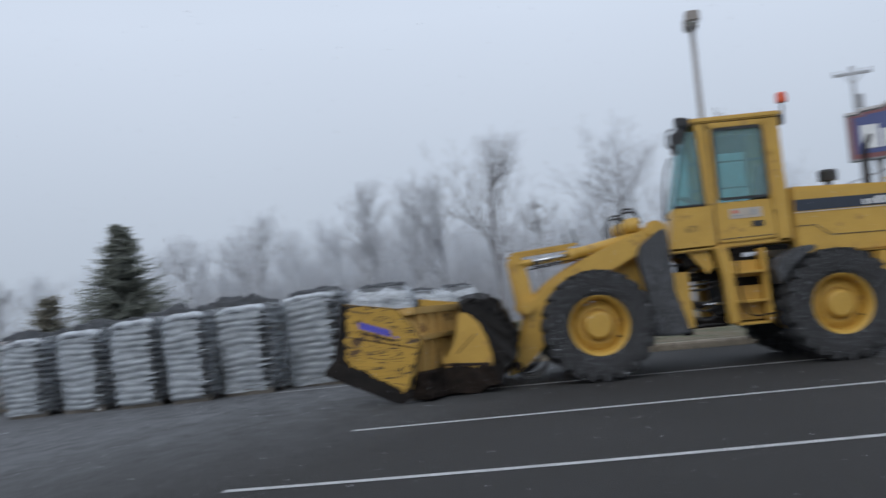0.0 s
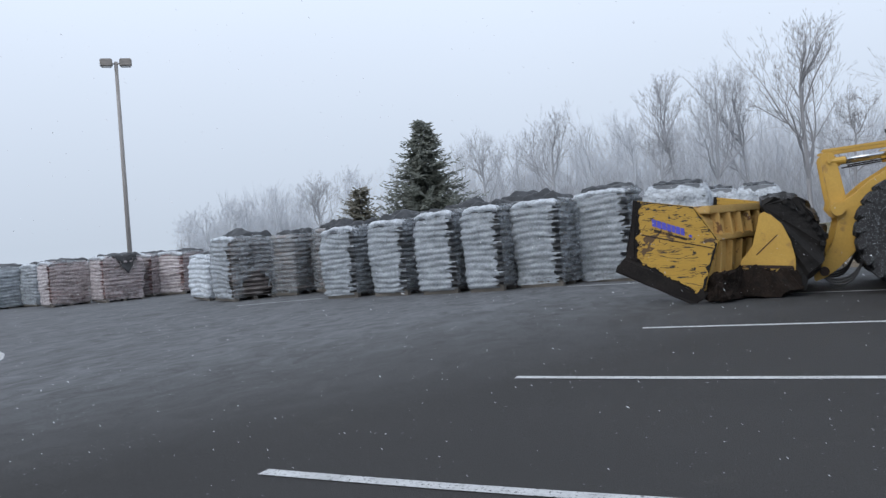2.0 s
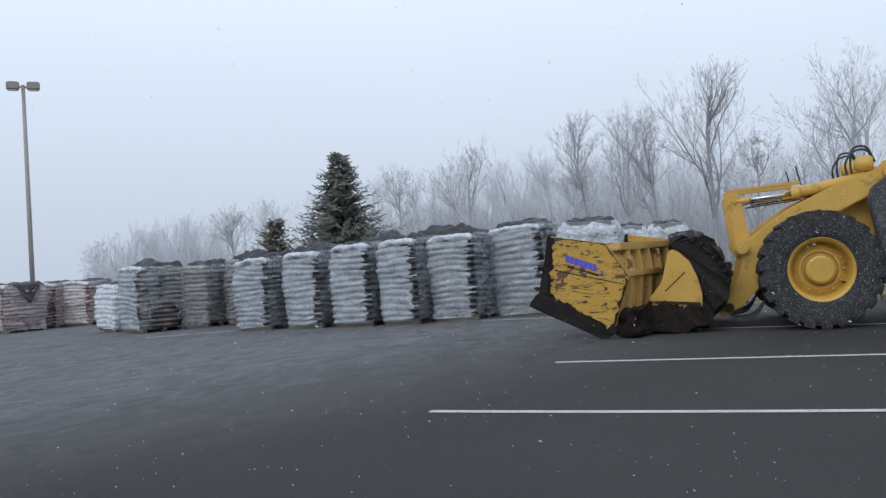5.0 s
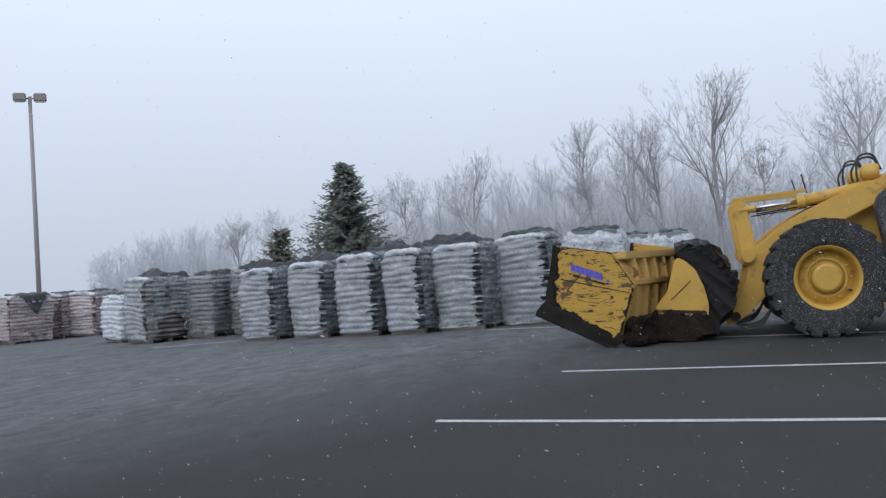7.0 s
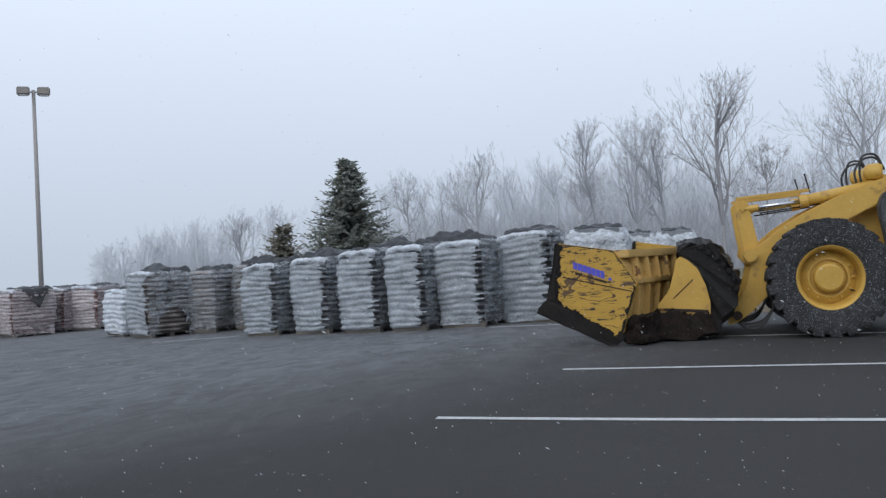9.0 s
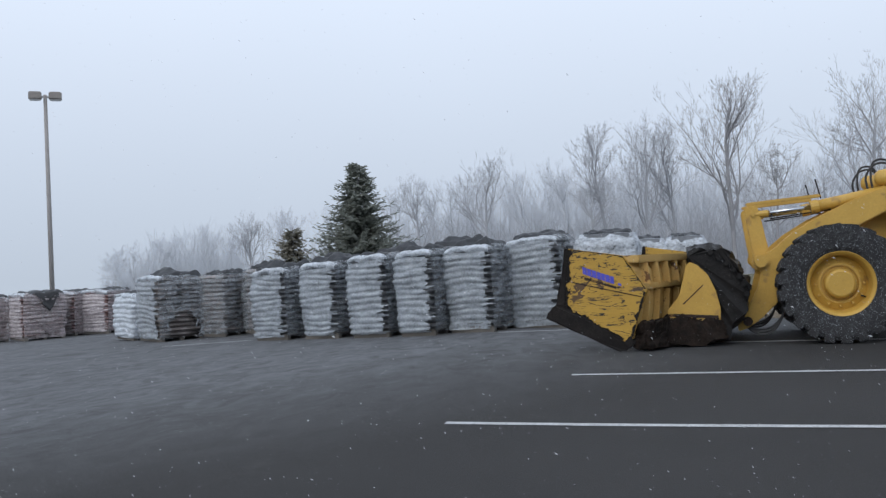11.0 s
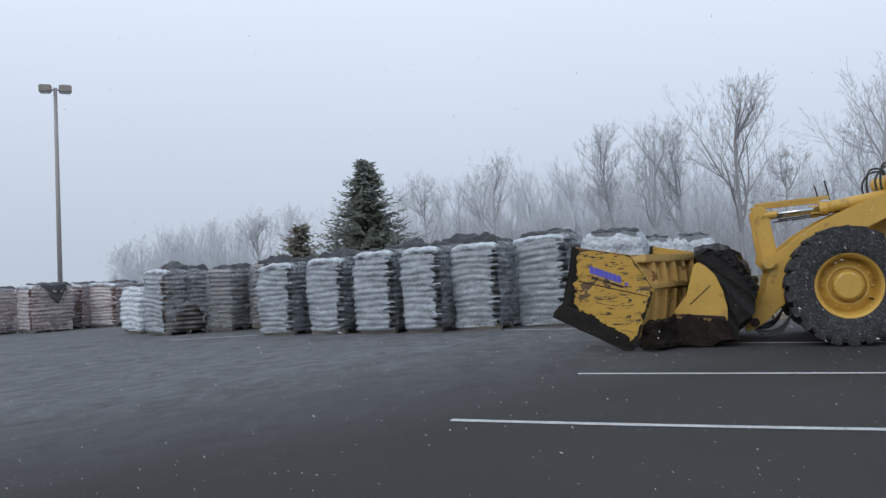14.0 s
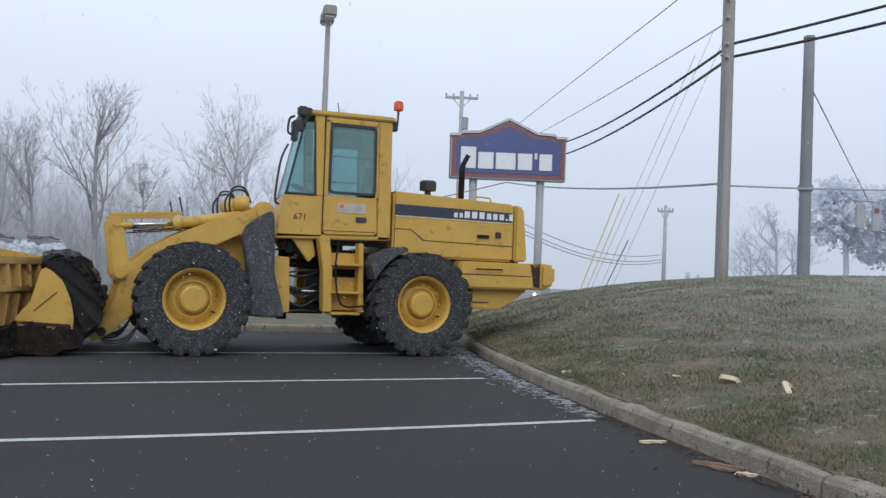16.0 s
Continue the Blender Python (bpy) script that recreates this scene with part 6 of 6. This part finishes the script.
o = new("unit_number", tme); o.parent = loader
o.matrix_local = Matrix.Translation(Vector((3.15, Y0 - 0.004, 1.90)) - BASE) @ Matrix.Rotation(radians(90), 4, "X")

# front half: frame, tower, arms, linkage, mudguard
lp("front_frame", slab([(1.35, 0.55), (2.9, 0.5), (2.95, 1.4), (2.85, 1.75), (2.55, 1.95), (2.3, 1.6), (1.5, 1.0)], 13.3, 14.1, 0.03), M_YELLOW, "yellow front frame and tower")
lp("cross_tube", tube([(1.15, 13.1, 0.80), (1.15, 14.3, 0.80)], 0.11, 14), M_YELLOW)
ARM = [(2.88, 1.94), (2.86, 2.06), (2.76, 2.12), (2.64, 2.10), (2.56, 2.00), (2.33, 1.93), (1.95, 1.78), (1.58, 1.61), (1.25, 1.41), (1.02, 1.22), (0.90, 1.16), (0.78, 1.17), (0.75, 1.05), (0.86, 0.93), (0.80, 0.70),
       (0.62, 0.36), (0.53, 0.25), (0.54, 0.15), (0.66, 0.19), (0.82, 0.30), (1.11, 0.58), (1.20, 0.86), (1.38, 1.06), (1.65, 1.27), (2.33, 1.60), (2.74, 1.78)]
def front_side(s, near):
    a = span(s, 13.03, 13.13)
    arm = lp("lift_arm", slab(at(ARM, 13.03), *a, 0.012), M_YELLOW, "yellow boom lift arm")
    for x, z, r in ((0.86, 1.07, 0.085), (2.72, 1.97, 0.10), (0.66, 0.28, 0.06)):
        X, Z = at([(x, z)], 13.0)[0]
        y = s(12.99)
        lp("pin", lathe([(0.0, -0.05), (r, -0.05), (r, 0.05), (0.0, 0.05)], 20, m=Matrix.Translation((X, y, Z))), M_YELLOW if r > 0.07 else M_RUST, "", arm)
    b = span(s, 13.14, 13.22)
    crank = lp("tilt_lever", slab(at([(0.68, 1.74), (0.72, 1.80), (0.80, 1.81), (0.86, 1.76), (0.88, 1.66), (0.96, 1.24), (0.97, 1.02), (0.88, 0.92), (0.79, 0.98), (0.74, 1.3)], 13.14), *b, 0.014), M_YELLOW, "yellow tilt lever")
    lp("pin_slot", slab(at([(0.755, 1.70), (0.79, 1.64), (0.82, 1.70), (0.79, 1.77)], 13.1), *span(s, 13.10, 13.135), 0.004), M_YELLOW, "", crank)
    lp("tilt_link", slab(at([(0.72, 1.80), (1.62, 1.865), (1.65, 1.89), (1.62, 1.91), (0.72, 1.845), (0.69, 1.82)], 13.14), *span(s, 13.15, 13.20), 0.008), M_YELLOW, "thin yellow link bar")
    lp("marker_rod", tube([(1.66, s(13.16), 1.86), (1.60, s(13.16), 2.12)], 0.01, 5), M_BLACKSTEEL)
    y = s(13.18)
    def xz(x, z): return at([(x, z)], 13.18)[0]
    def seg(p, q): (x0, z0), (x1, z1) = xz(*p), xz(*q); return [(x0, y, z0), (x1, y, z1)]
    lp("cylinder_rod", tube(seg((0.85, 1.685), (1.60, 1.75)), 0.032, 10), M_CHROME, "bright cylinder rod", smooth=True)
    lp("rod_end", tube(seg((0.80, 1.68), (0.98, 1.695)), 0.048, 10), M_YELLOW)
    lp("tilt_cylinder", tube(seg((1.52, 1.742), (2.40, 1.90)), 0.075, 14), M_YELLOW, "yellow tilt cylinder", smooth=True)
    lp("cylinder_gland", tube(seg((1.50, 1.738), (1.60, 1.755)), 0.088, 14), M_YELLOW)
    lp("brake_line", tube(seg((1.0, 1.62), (1.75, 1.70)), 0.01, 5), M_BLACKSTEEL)
    hx, hz = xz(2.40, 2.03)
    lp("head_lamp", lathe([(0.0, -0.12), (0.09, -0.12), (0.115, -0.07), (0.105, 0.06), (0.06, 0.11), (0.0, 0.12)], 20, m=Matrix.Translation((hx, s(13.2), hz + 0.04)) @ Matrix.Rotation(radians(80), 4, "Z")), M_YELLOW, "yellow headlamp pod", smooth=True)
    for k in range(2):
        lp("hose", tube(bend([(hx - 0.20 + 0.06 * k, y, hz - 0.12), (hx - 0.22 + 0.06 * k, y, hz + 0.06), (hx - 0.12, y, hz + 0.21 + 0.04 * k), (hx + 0.04, y, hz + 0.22 + 0.04 * k), (hx + 0.14, y, hz + 0.06)]), 0.016, 6), M_DARK)
    for k in range(3):
        lp("hose", tube(bend([(1.16, s(13.1), 0.64 - 0.05 * k), (1.14, s(13.05), 0.42), (1.0, s(13.05), 0.22 - 0.03 * k), (0.8, s(13.05), 0.16 - 0.03 * k), (0.62, s(13.1), 0.22)]), 0.016, 6), M_DARK)
    # mudguard behind the front wheel
    lp("front_mudguard", slab(at([(2.85, 2.0), (2.74, 1.95), (2.50, 1.77), (2.45, 1.60), (2.50, 1.35), (2.55, 1.05), (2.57, 0.52), (2.86, 0.50), (3.07, 0.52), (3.02, 0.74), (2.91, 1.12), (2.90, 1.5), (2.88, 1.9)], 12.8), *span(s, 12.78, 13.0), 0.02), M_GUARD, "snow-dusted dark rubber mudguard")
both(front_side)

# bucket under the pusher
rng = random.Random(4)
outline = [(-0.30, 0.06), (0.34, 0.05), (0.52, 0.26), (0.62, 0.48), (0.67, 0.70), (0.60, 0.98), (0.46, 1.20), (0.26, 1.31), (-0.06, 1.27), (0.0, 0.8)]
bm = slab(outline, 12.58, 14.8, 0.0)
bmesh.ops.subdivide_edges(bm, edges=list(bm.edges), cuts=9, use_grid_fill=True)
for q in bm.verts:
    q.co += 0.05 * noise.noise(q.co * 13) * Vector((1, -0.8, 1))
    q.co += Vector((0.11 * noise.noise(q.co * 5.5), 0.06 * noise.noise(q.co * 4 + Vector((5, 0, 0))), 0.10 * noise.noise(q.co * 6 + Vector((0, 9, 0)))))
    q.co.z = max(q.co.z, 0.03)
bucket = tagged(part("loader_bucket", bm, M_BUCKET), "dirty black steel bucket held in the pusher", "bucket")
for k in range(7):
    a = 0.25 + 0.16 * k
    part("bucket_rib", box(-0.03, 0.03, 12.52, 14.86, -0.035, 0.035, 0.01, None, Matrix.Translation((0.64 - 0.42 * (k / 6) ** 1.5, 0, 0.66 + 0.55 * (k / 6) ** 0.8)) @ Matrix.Rotation(0.4 + 0.1 * k, 4, "Y")), M_BUCKET, bucket)

# snow pusher
def clodded(bm, cuts=5, amp=0.05):
    """Roughens a steel part with frozen dirt."""
    bmesh.ops.subdivide_edges(bm, edges=list(bm.edges), cuts=cuts, use_grid_fill=True)
    for q in bm.verts:
        q.co += Vector((amp * noise.noise(q.co * 7), amp * noise.noise(q.co * 8 + Vector((3, 0, 0))), amp * noise.noise(q.co * 9 + Vector((0, 5, 0)))))
        q.co += amp * 0.6 * noise.noise(q.co * 21) * Vector((1, -1, 1))
        q.co.z = max(q.co.z, 0.012)
    return bm
PB = Vector((-0.86, 12.0, 0))
pusher = empty("snow_pusher", "scraped yellow snow pusher with black rubber edges", "snow plough", "", Matrix.Translation(PB) @ Matrix.Rotation(radians(-20), 4, "Z"))
WID = 2.55
PLATE = [(-0.76, 1.34), (0.0, 1.22), (0.31, 0.78), (0.17, 0.42), (0.08, 0.14), (-0.05, 0.08), (-0.88, 0.53), (-0.82, 0.9)]
EDGE = [(-0.79, 1.35), (-0.745, 1.34), (-0.80, 0.95), (-0.85, 0.60), (-0.5, 0.40), (-0.02, 0.14), (0.08, 0.18), (0.12, 0.10), (-0.02, 0.012), (-0.10, 0.012), (-1.12, 0.43), (-1.10, 0.50), (-0.96, 0.62), (-0.88, 0.95)]
for y in (0.0, WID):
    part("side_plate", slab(PLATE, y - 0.02, y + 0.02, 0.006), M_YELLOW_WORN, pusher, "yellow side plate scraped to dark steel")
    part("rubber_edge", clodded(slab(EDGE, y - 0.035, y + 0.035, 0.0), 4, 0.022), M_BLACKSTEEL, pusher, "black skid edge")
def ragged_wear(line, wide, seed, y):
    """Paint worn off along an edge, with a torn inner border."""
    pts = []
    for (x0, z0), (x1, z1) in zip(line, line[1:]):
        n = max(2, int(math.hypot(x1 - x0, z1 - z0) / 0.018))
        pts += [(x0 + (x1 - x0) * i / n, z0 + (z1 - z0) * i / n, z1 - z0, x0 - x1) for i in range(n)]
    verts, faces = [], []
    for i, (x, z, nx, nz) in enumerate(pts):
        L = math.hypot(nx, nz)
        k = wide * (0.55 + 0.9 * noise.noise((i * 0.21, seed, 0)) + 0.8 * max(0.0, noise.noise((i * 0.83, seed, 4))))
        k = max(0.004, k)
        for yy in (y, y + 0.003):
            verts.extend(((x, yy, z), (x - nx / L * k, yy, z - nz / L * k)))
        if i:
            b0 = 4 * i
            faces.extend(((b0 - 4, b0, b0 + 1, b0 - 3), (b0 - 2, b0 - 1, b0 + 3, b0 + 2), (b0 - 3, b0 + 1, b0 + 3, b0 - 1)))
    return raw("worn_steel", verts, faces, M_BLACKSTEEL, pusher, "dark steel bared along the edge")
ragged_wear([(-0.76, 1.33), (-0.82, 0.95), (-0.86, 0.56), (-0.45, 0.33), (-0.03, 0.12)], 0.085, 3, -0.0245)
ragged_wear([(0.0, 0.12), (0.10, 0.20), (0.18, 0.44), (0.30, 0.77)], 0.05, 8, -0.0245)
ragged_wear([(0.30, 0.79), (0.0, 1.215), (-0.74, 1.335)], 0.014, 5, -0.0245)
part("plate_crease", slab([(-0.72, 0.905), (0.24, 0.70), (0.24, 0.69), (-0.72, 0.89)], -0.026, -0.021, 0.0), M_RUST, pusher)
board = [(0.0, 1.21), (0.14, 1.02), (0.16, 0.80), (0.14, 0.5), (0.07, 0.15), (0.03, 0.15), (0.10, 0.5), (0.12, 0.8), (0.10, 1.0), (-0.04, 1.21)]
part("mouldboard", slab(board, 0.02, WID - 0.02, 0.006), M_TAN, pusher, "faded tan back of the mouldboard")
part("top_rail", box(-0.02, 0.20, 0.02, WID - 0.02, 1.12, 1.22, 0.012), M_TAN, pusher, "tan top rail")
part("mid_rail", box(0.10, 0.24, 0.02, WID - 0.02, 0.78, 0.86, 0.012), M_TAN, pusher)
for k in range(7):
    y = 0.25 + k * 0.34
    part("rib", slab([(0.10, 1.13), (0.22, 1.12), (0.26, 0.84), (0.14, 0.80)], y - 0.015, y + 0.015, 0.004), M_TAN, pusher)
    part("lower_rib", slab([(0.13, 0.78), (0.24, 0.76), (0.20, 0.3), (0.08, 0.2)], y - 0.015, y + 0.015, 0.004), M_TAN, pusher)
part("lower_beam", clodded(box(0.06, 0.34, 0.05, WID - 0.05, 0.02, 0.36), 13, 0.07), M_DIRT, pusher, "lower beam caked with dark dirt")
for k, (du, L) in enumerate(((0.0, 0.058), (0.066, 0.058), (0.132, 0.062), (0.202, 0.052), (0.262, 0.05), (0.320, 0.055), (0.383, 0.05))):
    x = -0.56 + du
    z = 1.045 - 0.33 * du
    part("mark", slab([(x, z - 0.04), (x + L, z - 0.04 - 0.33 * L), (x + L, z + 0.05 - 0.33 * L), (x, z + 0.05)], -0.027, -0.0215, 0.0), M_BLUELETTER, pusher, "blue bar of a maker's mark")
part("mark", slab([(-0.07, 0.845), (-0.03, 0.835), (-0.03, 0.865), (-0.07, 0.875)], -0.027, -0.0215, 0.0), M_BLUELETTER, pusher)
part("small_mark", slab([(-0.54, 0.965), (-0.10, 0.83), (-0.10, 0.80), (-0.54, 0.93)], -0.024, -0.0215, 0.0), M_RUST, pusher)
for k in range(3):
    part("bolt", lathe([(0.0, -0.03), (0.02, -0.03), (0.02, 0.0), (0.0, 0.0)], 8, m=Matrix.Translation((-0.75 - 0.03 * k, -0.02, 0.95 - 0.18 * k))), M_BLACKSTEEL, pusher)
# rear brackets that clasp the bucket, in the loader's line
inv = pusher.matrix_world.inverted()
for y in (12.50, 14.86):
    part("bracket", slab([(-0.10, 1.06), (-0.04, 1.10), (0.05, 1.05), (0.17, 0.93), (0.26, 0.72), (0.31, 0.50), (0.30, 0.30), (0.24, 0.16), (-0.10, 0.16), (-0.30, 0.30), (-0.36, 0.47), (-0.20, 0.67), (-0.12, 0.96)], y - 0.03, y + 0.03, 0.008), M_YELLOW, pusher, "yellow rear bracket", m=inv)
    part("frozen_dirt", clodded(slab([(-0.50, 0.36), (-0.16, 0.40), (0.05, 0.35), (0.31, 0.38), (0.36, 0.10), (0.1, 0.02), (-0.55, 0.02)], y - 0.045, y + 0.05, 0.0), 11, 0.06), M_DIRT, pusher, "dark frozen dirt on the lower bracket", m=inv)
    part("bracket_brace", slab([(-0.34, 0.44), (0.28, 0.40), (0.28, 0.36), (-0.34, 0.40)], y - 0.05, y - 0.031, 0.006), M_RUST, pusher, "rusty brace", m=inv)
    # Dark strip painted for the shade line along a bend in the bracket.
    part("crease", slab([(-0.16, 0.56), (0.10, 0.80), (0.11, 0.79), (-0.15, 0.55)], y - 0.034, y - 0.0305, 0.0), M_RUST, pusher, m=inv)
part("clamp_tube", tube([(-0.28, 12.44, 0.29), (-0.28, 14.9, 0.29)], 0.10, 16), M_YELLOW_WORN, pusher, "worn yellow clamp tube", m=inv)

# ---- small things on the ground ----
def splinter(name, x, y, z, L, w, t, yaw, material, label, seed, tip=0.0):
    """A split piece of wood with ragged ends."""
    rng = random.Random(seed)
    bm = bmesh.new()
    n = 6
    rings = []
    for i in range(n + 1):
        u = i / n - 0.5
        k = 1 - 0.5 * abs(u * 2) ** 3 * rng.uniform(0.4, 1.0)
        rings.append([bm.verts.new((u * L + rng.uniform(-0.01, 0.01), sy * w / 2 * k + rng.uniform(-0.006, 0.006), (t if top_ else 0) * (1 - 0.3 * abs(u)) + rng.uniform(0, 0.005))) for sy, top_ in ((-1, 0), (1, 0), (1, 1), (-1, 1))])
    for a, c in zip(rings, rings[1:]):
        for k in range(4): bm.faces.new((a[k], a[(k + 1) % 4], c[(k + 1) % 4], c[k]))
    bm.faces.new(rings[0]); bm.faces.new(rings[-1])
    bmesh.ops.recalc_face_normals(bm, faces=bm.faces)
    return tagged(part(name, bm, material, m=Matrix.Translation((x, y, z)) @ Matrix.Rotation(radians(yaw), 4, "Z") @ Matrix.Rotation(radians(tip), 4, "Y")), label, "wood piece", "scraps of wood")
CHIP = "pale broken piece of wood lying on the grass"
for i, (x, y, L, w, t, yaw, tip) in enumerate(((5.74, 6.81, 0.17, 0.17, 0.05, 25, 30), (5.86, 6.22, 0.22, 0.05, 0.03, 58, -20), (5.98, 6.33, 0.11, 0.06, 0.03, -30, 35), (5.63, 7.43, 0.10, 0.06, 0.02, 10, 14), (5.2, 8.78, 0.10, 0.04, 0.03, 0, 0))):
    splinter("wood_scrap", x, y, bank(x, y) + 0.005, L, w, t, yaw, M_WOODCHIP, CHIP, i, tip)
splinter("wood_scrap", 4.20, 5.80, 0.002, 0.20, 0.04, 0.02, -8, M_WOODCHIP, "pale splinter of wood on the asphalt", 9)
splinter("bark_strip", 4.10, 4.95, 0.002, 0.34, 0.04, 0.025, -58, M_WOODDARK, "wet brown strip of bark by the kerb", 10)
splinter("bark_strip", 4.06, 4.86, 0.002, 0.18, 0.035, 0.02, -64, M_WOODDARK, "wet brown strip of bark by the kerb", 11)
splinter("wood_scrap", 4.10, 4.68, 0.002, 0.13, 0.04, 0.02, -40, M_WOODCHIP, "pale splinter of wood on the asphalt", 12)

# snow caught along the kerb
rng = random.Random(31)
verts, faces = [], []
for i in range(620):
    y = rng.uniform(7.0, 14.0)
    off = 0.02 + abs(rng.gauss(0, 0.22)) * (0.5 + 0.7 * (y - 7) / 6)
    x = kerb_x(y) - off - 0.03
    L, w, yaw = 0.02 + 0.16 * rng.random() ** 2.5, rng.uniform(0.008, 0.035), rng.choice((-0.5, 0.2, 1.35, 1.9)) + rng.gauss(0, 0.5)
    b0 = len(verts)
    verts.append((x, y, 0.010))
    for k in range(9):
        a = 6.28318 * k / 9
        r = 1 + 0.7 * noise.noise((math.cos(a) * 1.7 + i, math.sin(a) * 1.7, i * 0.37))
        px, py = math.cos(a) * L / 2 * r, math.sin(a) * w / 2 * r
        verts.append((x + px * math.cos(yaw) - py * math.sin(yaw), y + px * math.sin(yaw) + py * math.cos(yaw), 0.004))
    for k in range(9): faces.append((b0, b0 + 1 + k, b0 + 1 + (k + 1) % 9))
tagged(raw("slush", verts, faces, M_SNOW, smooth=True), "lacy grey slush caught on the asphalt by the kerb", "snow", kind="stuff")

# leaf litter in the gutter: too many and too small to count
verts, faces = [], []
for i in range(620):
    y = rng.uniform(3.4, 7.6)
    x = kerb_x(y) - 0.01 - abs(rng.gauss(0, 0.10))
    if rng.random() < 0.12: x -= rng.uniform(0, 0.5)
    r = rng.uniform(0.008, 0.024)
    a = rng.uniform(0, 6.28)
    b0 = len(verts)
    for k in range(4):
        verts.append((x + r * math.cos(a + k * 1.5708) * (1 if k % 2 else 0.5), y + r * math.sin(a + k * 1.5708) * (1 if k % 2 else 0.5), 0.006 + rng.uniform(0, 0.012)))
    faces.append((b0, b0 + 1, b0 + 2, b0 + 3))
tagged(raw("leaf_litter", verts, faces, M_LITTER), "wet brown leaf litter along the kerb", "leaf litter", kind="stuff")

# grass blades over the near bank
verts, faces = [], []
for i in range(150000):
    y = 2.5 + 17 * rng.random() ** 1.5
    d = 0.15 + 9.5 * rng.random() ** 1.4
    x = kerb_x(y) + d
    if noise.noise((x * 1.1, y * 1.1, 4)) < -0.32 and rng.random() < 0.7: continue
    z = bank(x, y) + 0.03 * noise.noise((x * 0.9, y * 0.9, 0)) - 0.01
    h = rng.uniform(0.016, 0.055)
    a = rng.uniform(0, 6.28)
    lx, ly = rng.uniform(-0.04, 0.04), rng.uniform(-0.04, 0.04)
    w = 0.0030 + 0.0005 * y
    b0 = len(verts)
    verts.extend(((x - w * math.cos(a), y - w * math.sin(a), z), (x + w * math.cos(a), y + w * math.sin(a), z), (x + lx, y + ly, z + h)))
    faces.append((b0, b0 + 1, b0 + 2))
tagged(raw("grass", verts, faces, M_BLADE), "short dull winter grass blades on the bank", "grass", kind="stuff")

# snow in the air
verts, faces = [], []
for i in range(4200):
    az, d = rng.uniform(-52, 48), rng.uniform(2.6, 20.0)
    p = polar(az, d, max(0.05, 1.2 + d * rng.uniform(-0.28, 0.34)))
    if p.y > 11.6 and -3 < p.x < 8: continue
    if p.y > 14.5 or p.x > kerb_x(p.y) and p.z < bank(p.x, p.y) + 0.05: continue
    r = rng.uniform(0.0007, 0.0017) * (1 + 0.07 * d)
    s = Vector((rng.uniform(0.3, 1), rng.uniform(-0.4, 0.4), rng.uniform(-0.9, -0.1))).normalized() * r * rng.uniform(1.2, 4.5)
    b0 = len(verts)
    for o in (s, -s, Vector((r, 0, 0)), Vector((-r, 0, 0)), Vector((0, r, r)) * 0.7, Vector((0, -r, -r)) * 0.7): verts.append(tuple(p + o))
    for a, c, e in ((0, 2, 4), (0, 4, 3), (0, 3, 5), (0, 5, 2), (1, 4, 2), (1, 3, 4), (1, 5, 3), (1, 2, 5)): faces.append((b0 + a, b0 + c, b0 + e))
tagged(raw("falling_snow", verts, faces, M_FLAKE), "scattered snowflakes drifting through the air", "snow", kind="stuff")
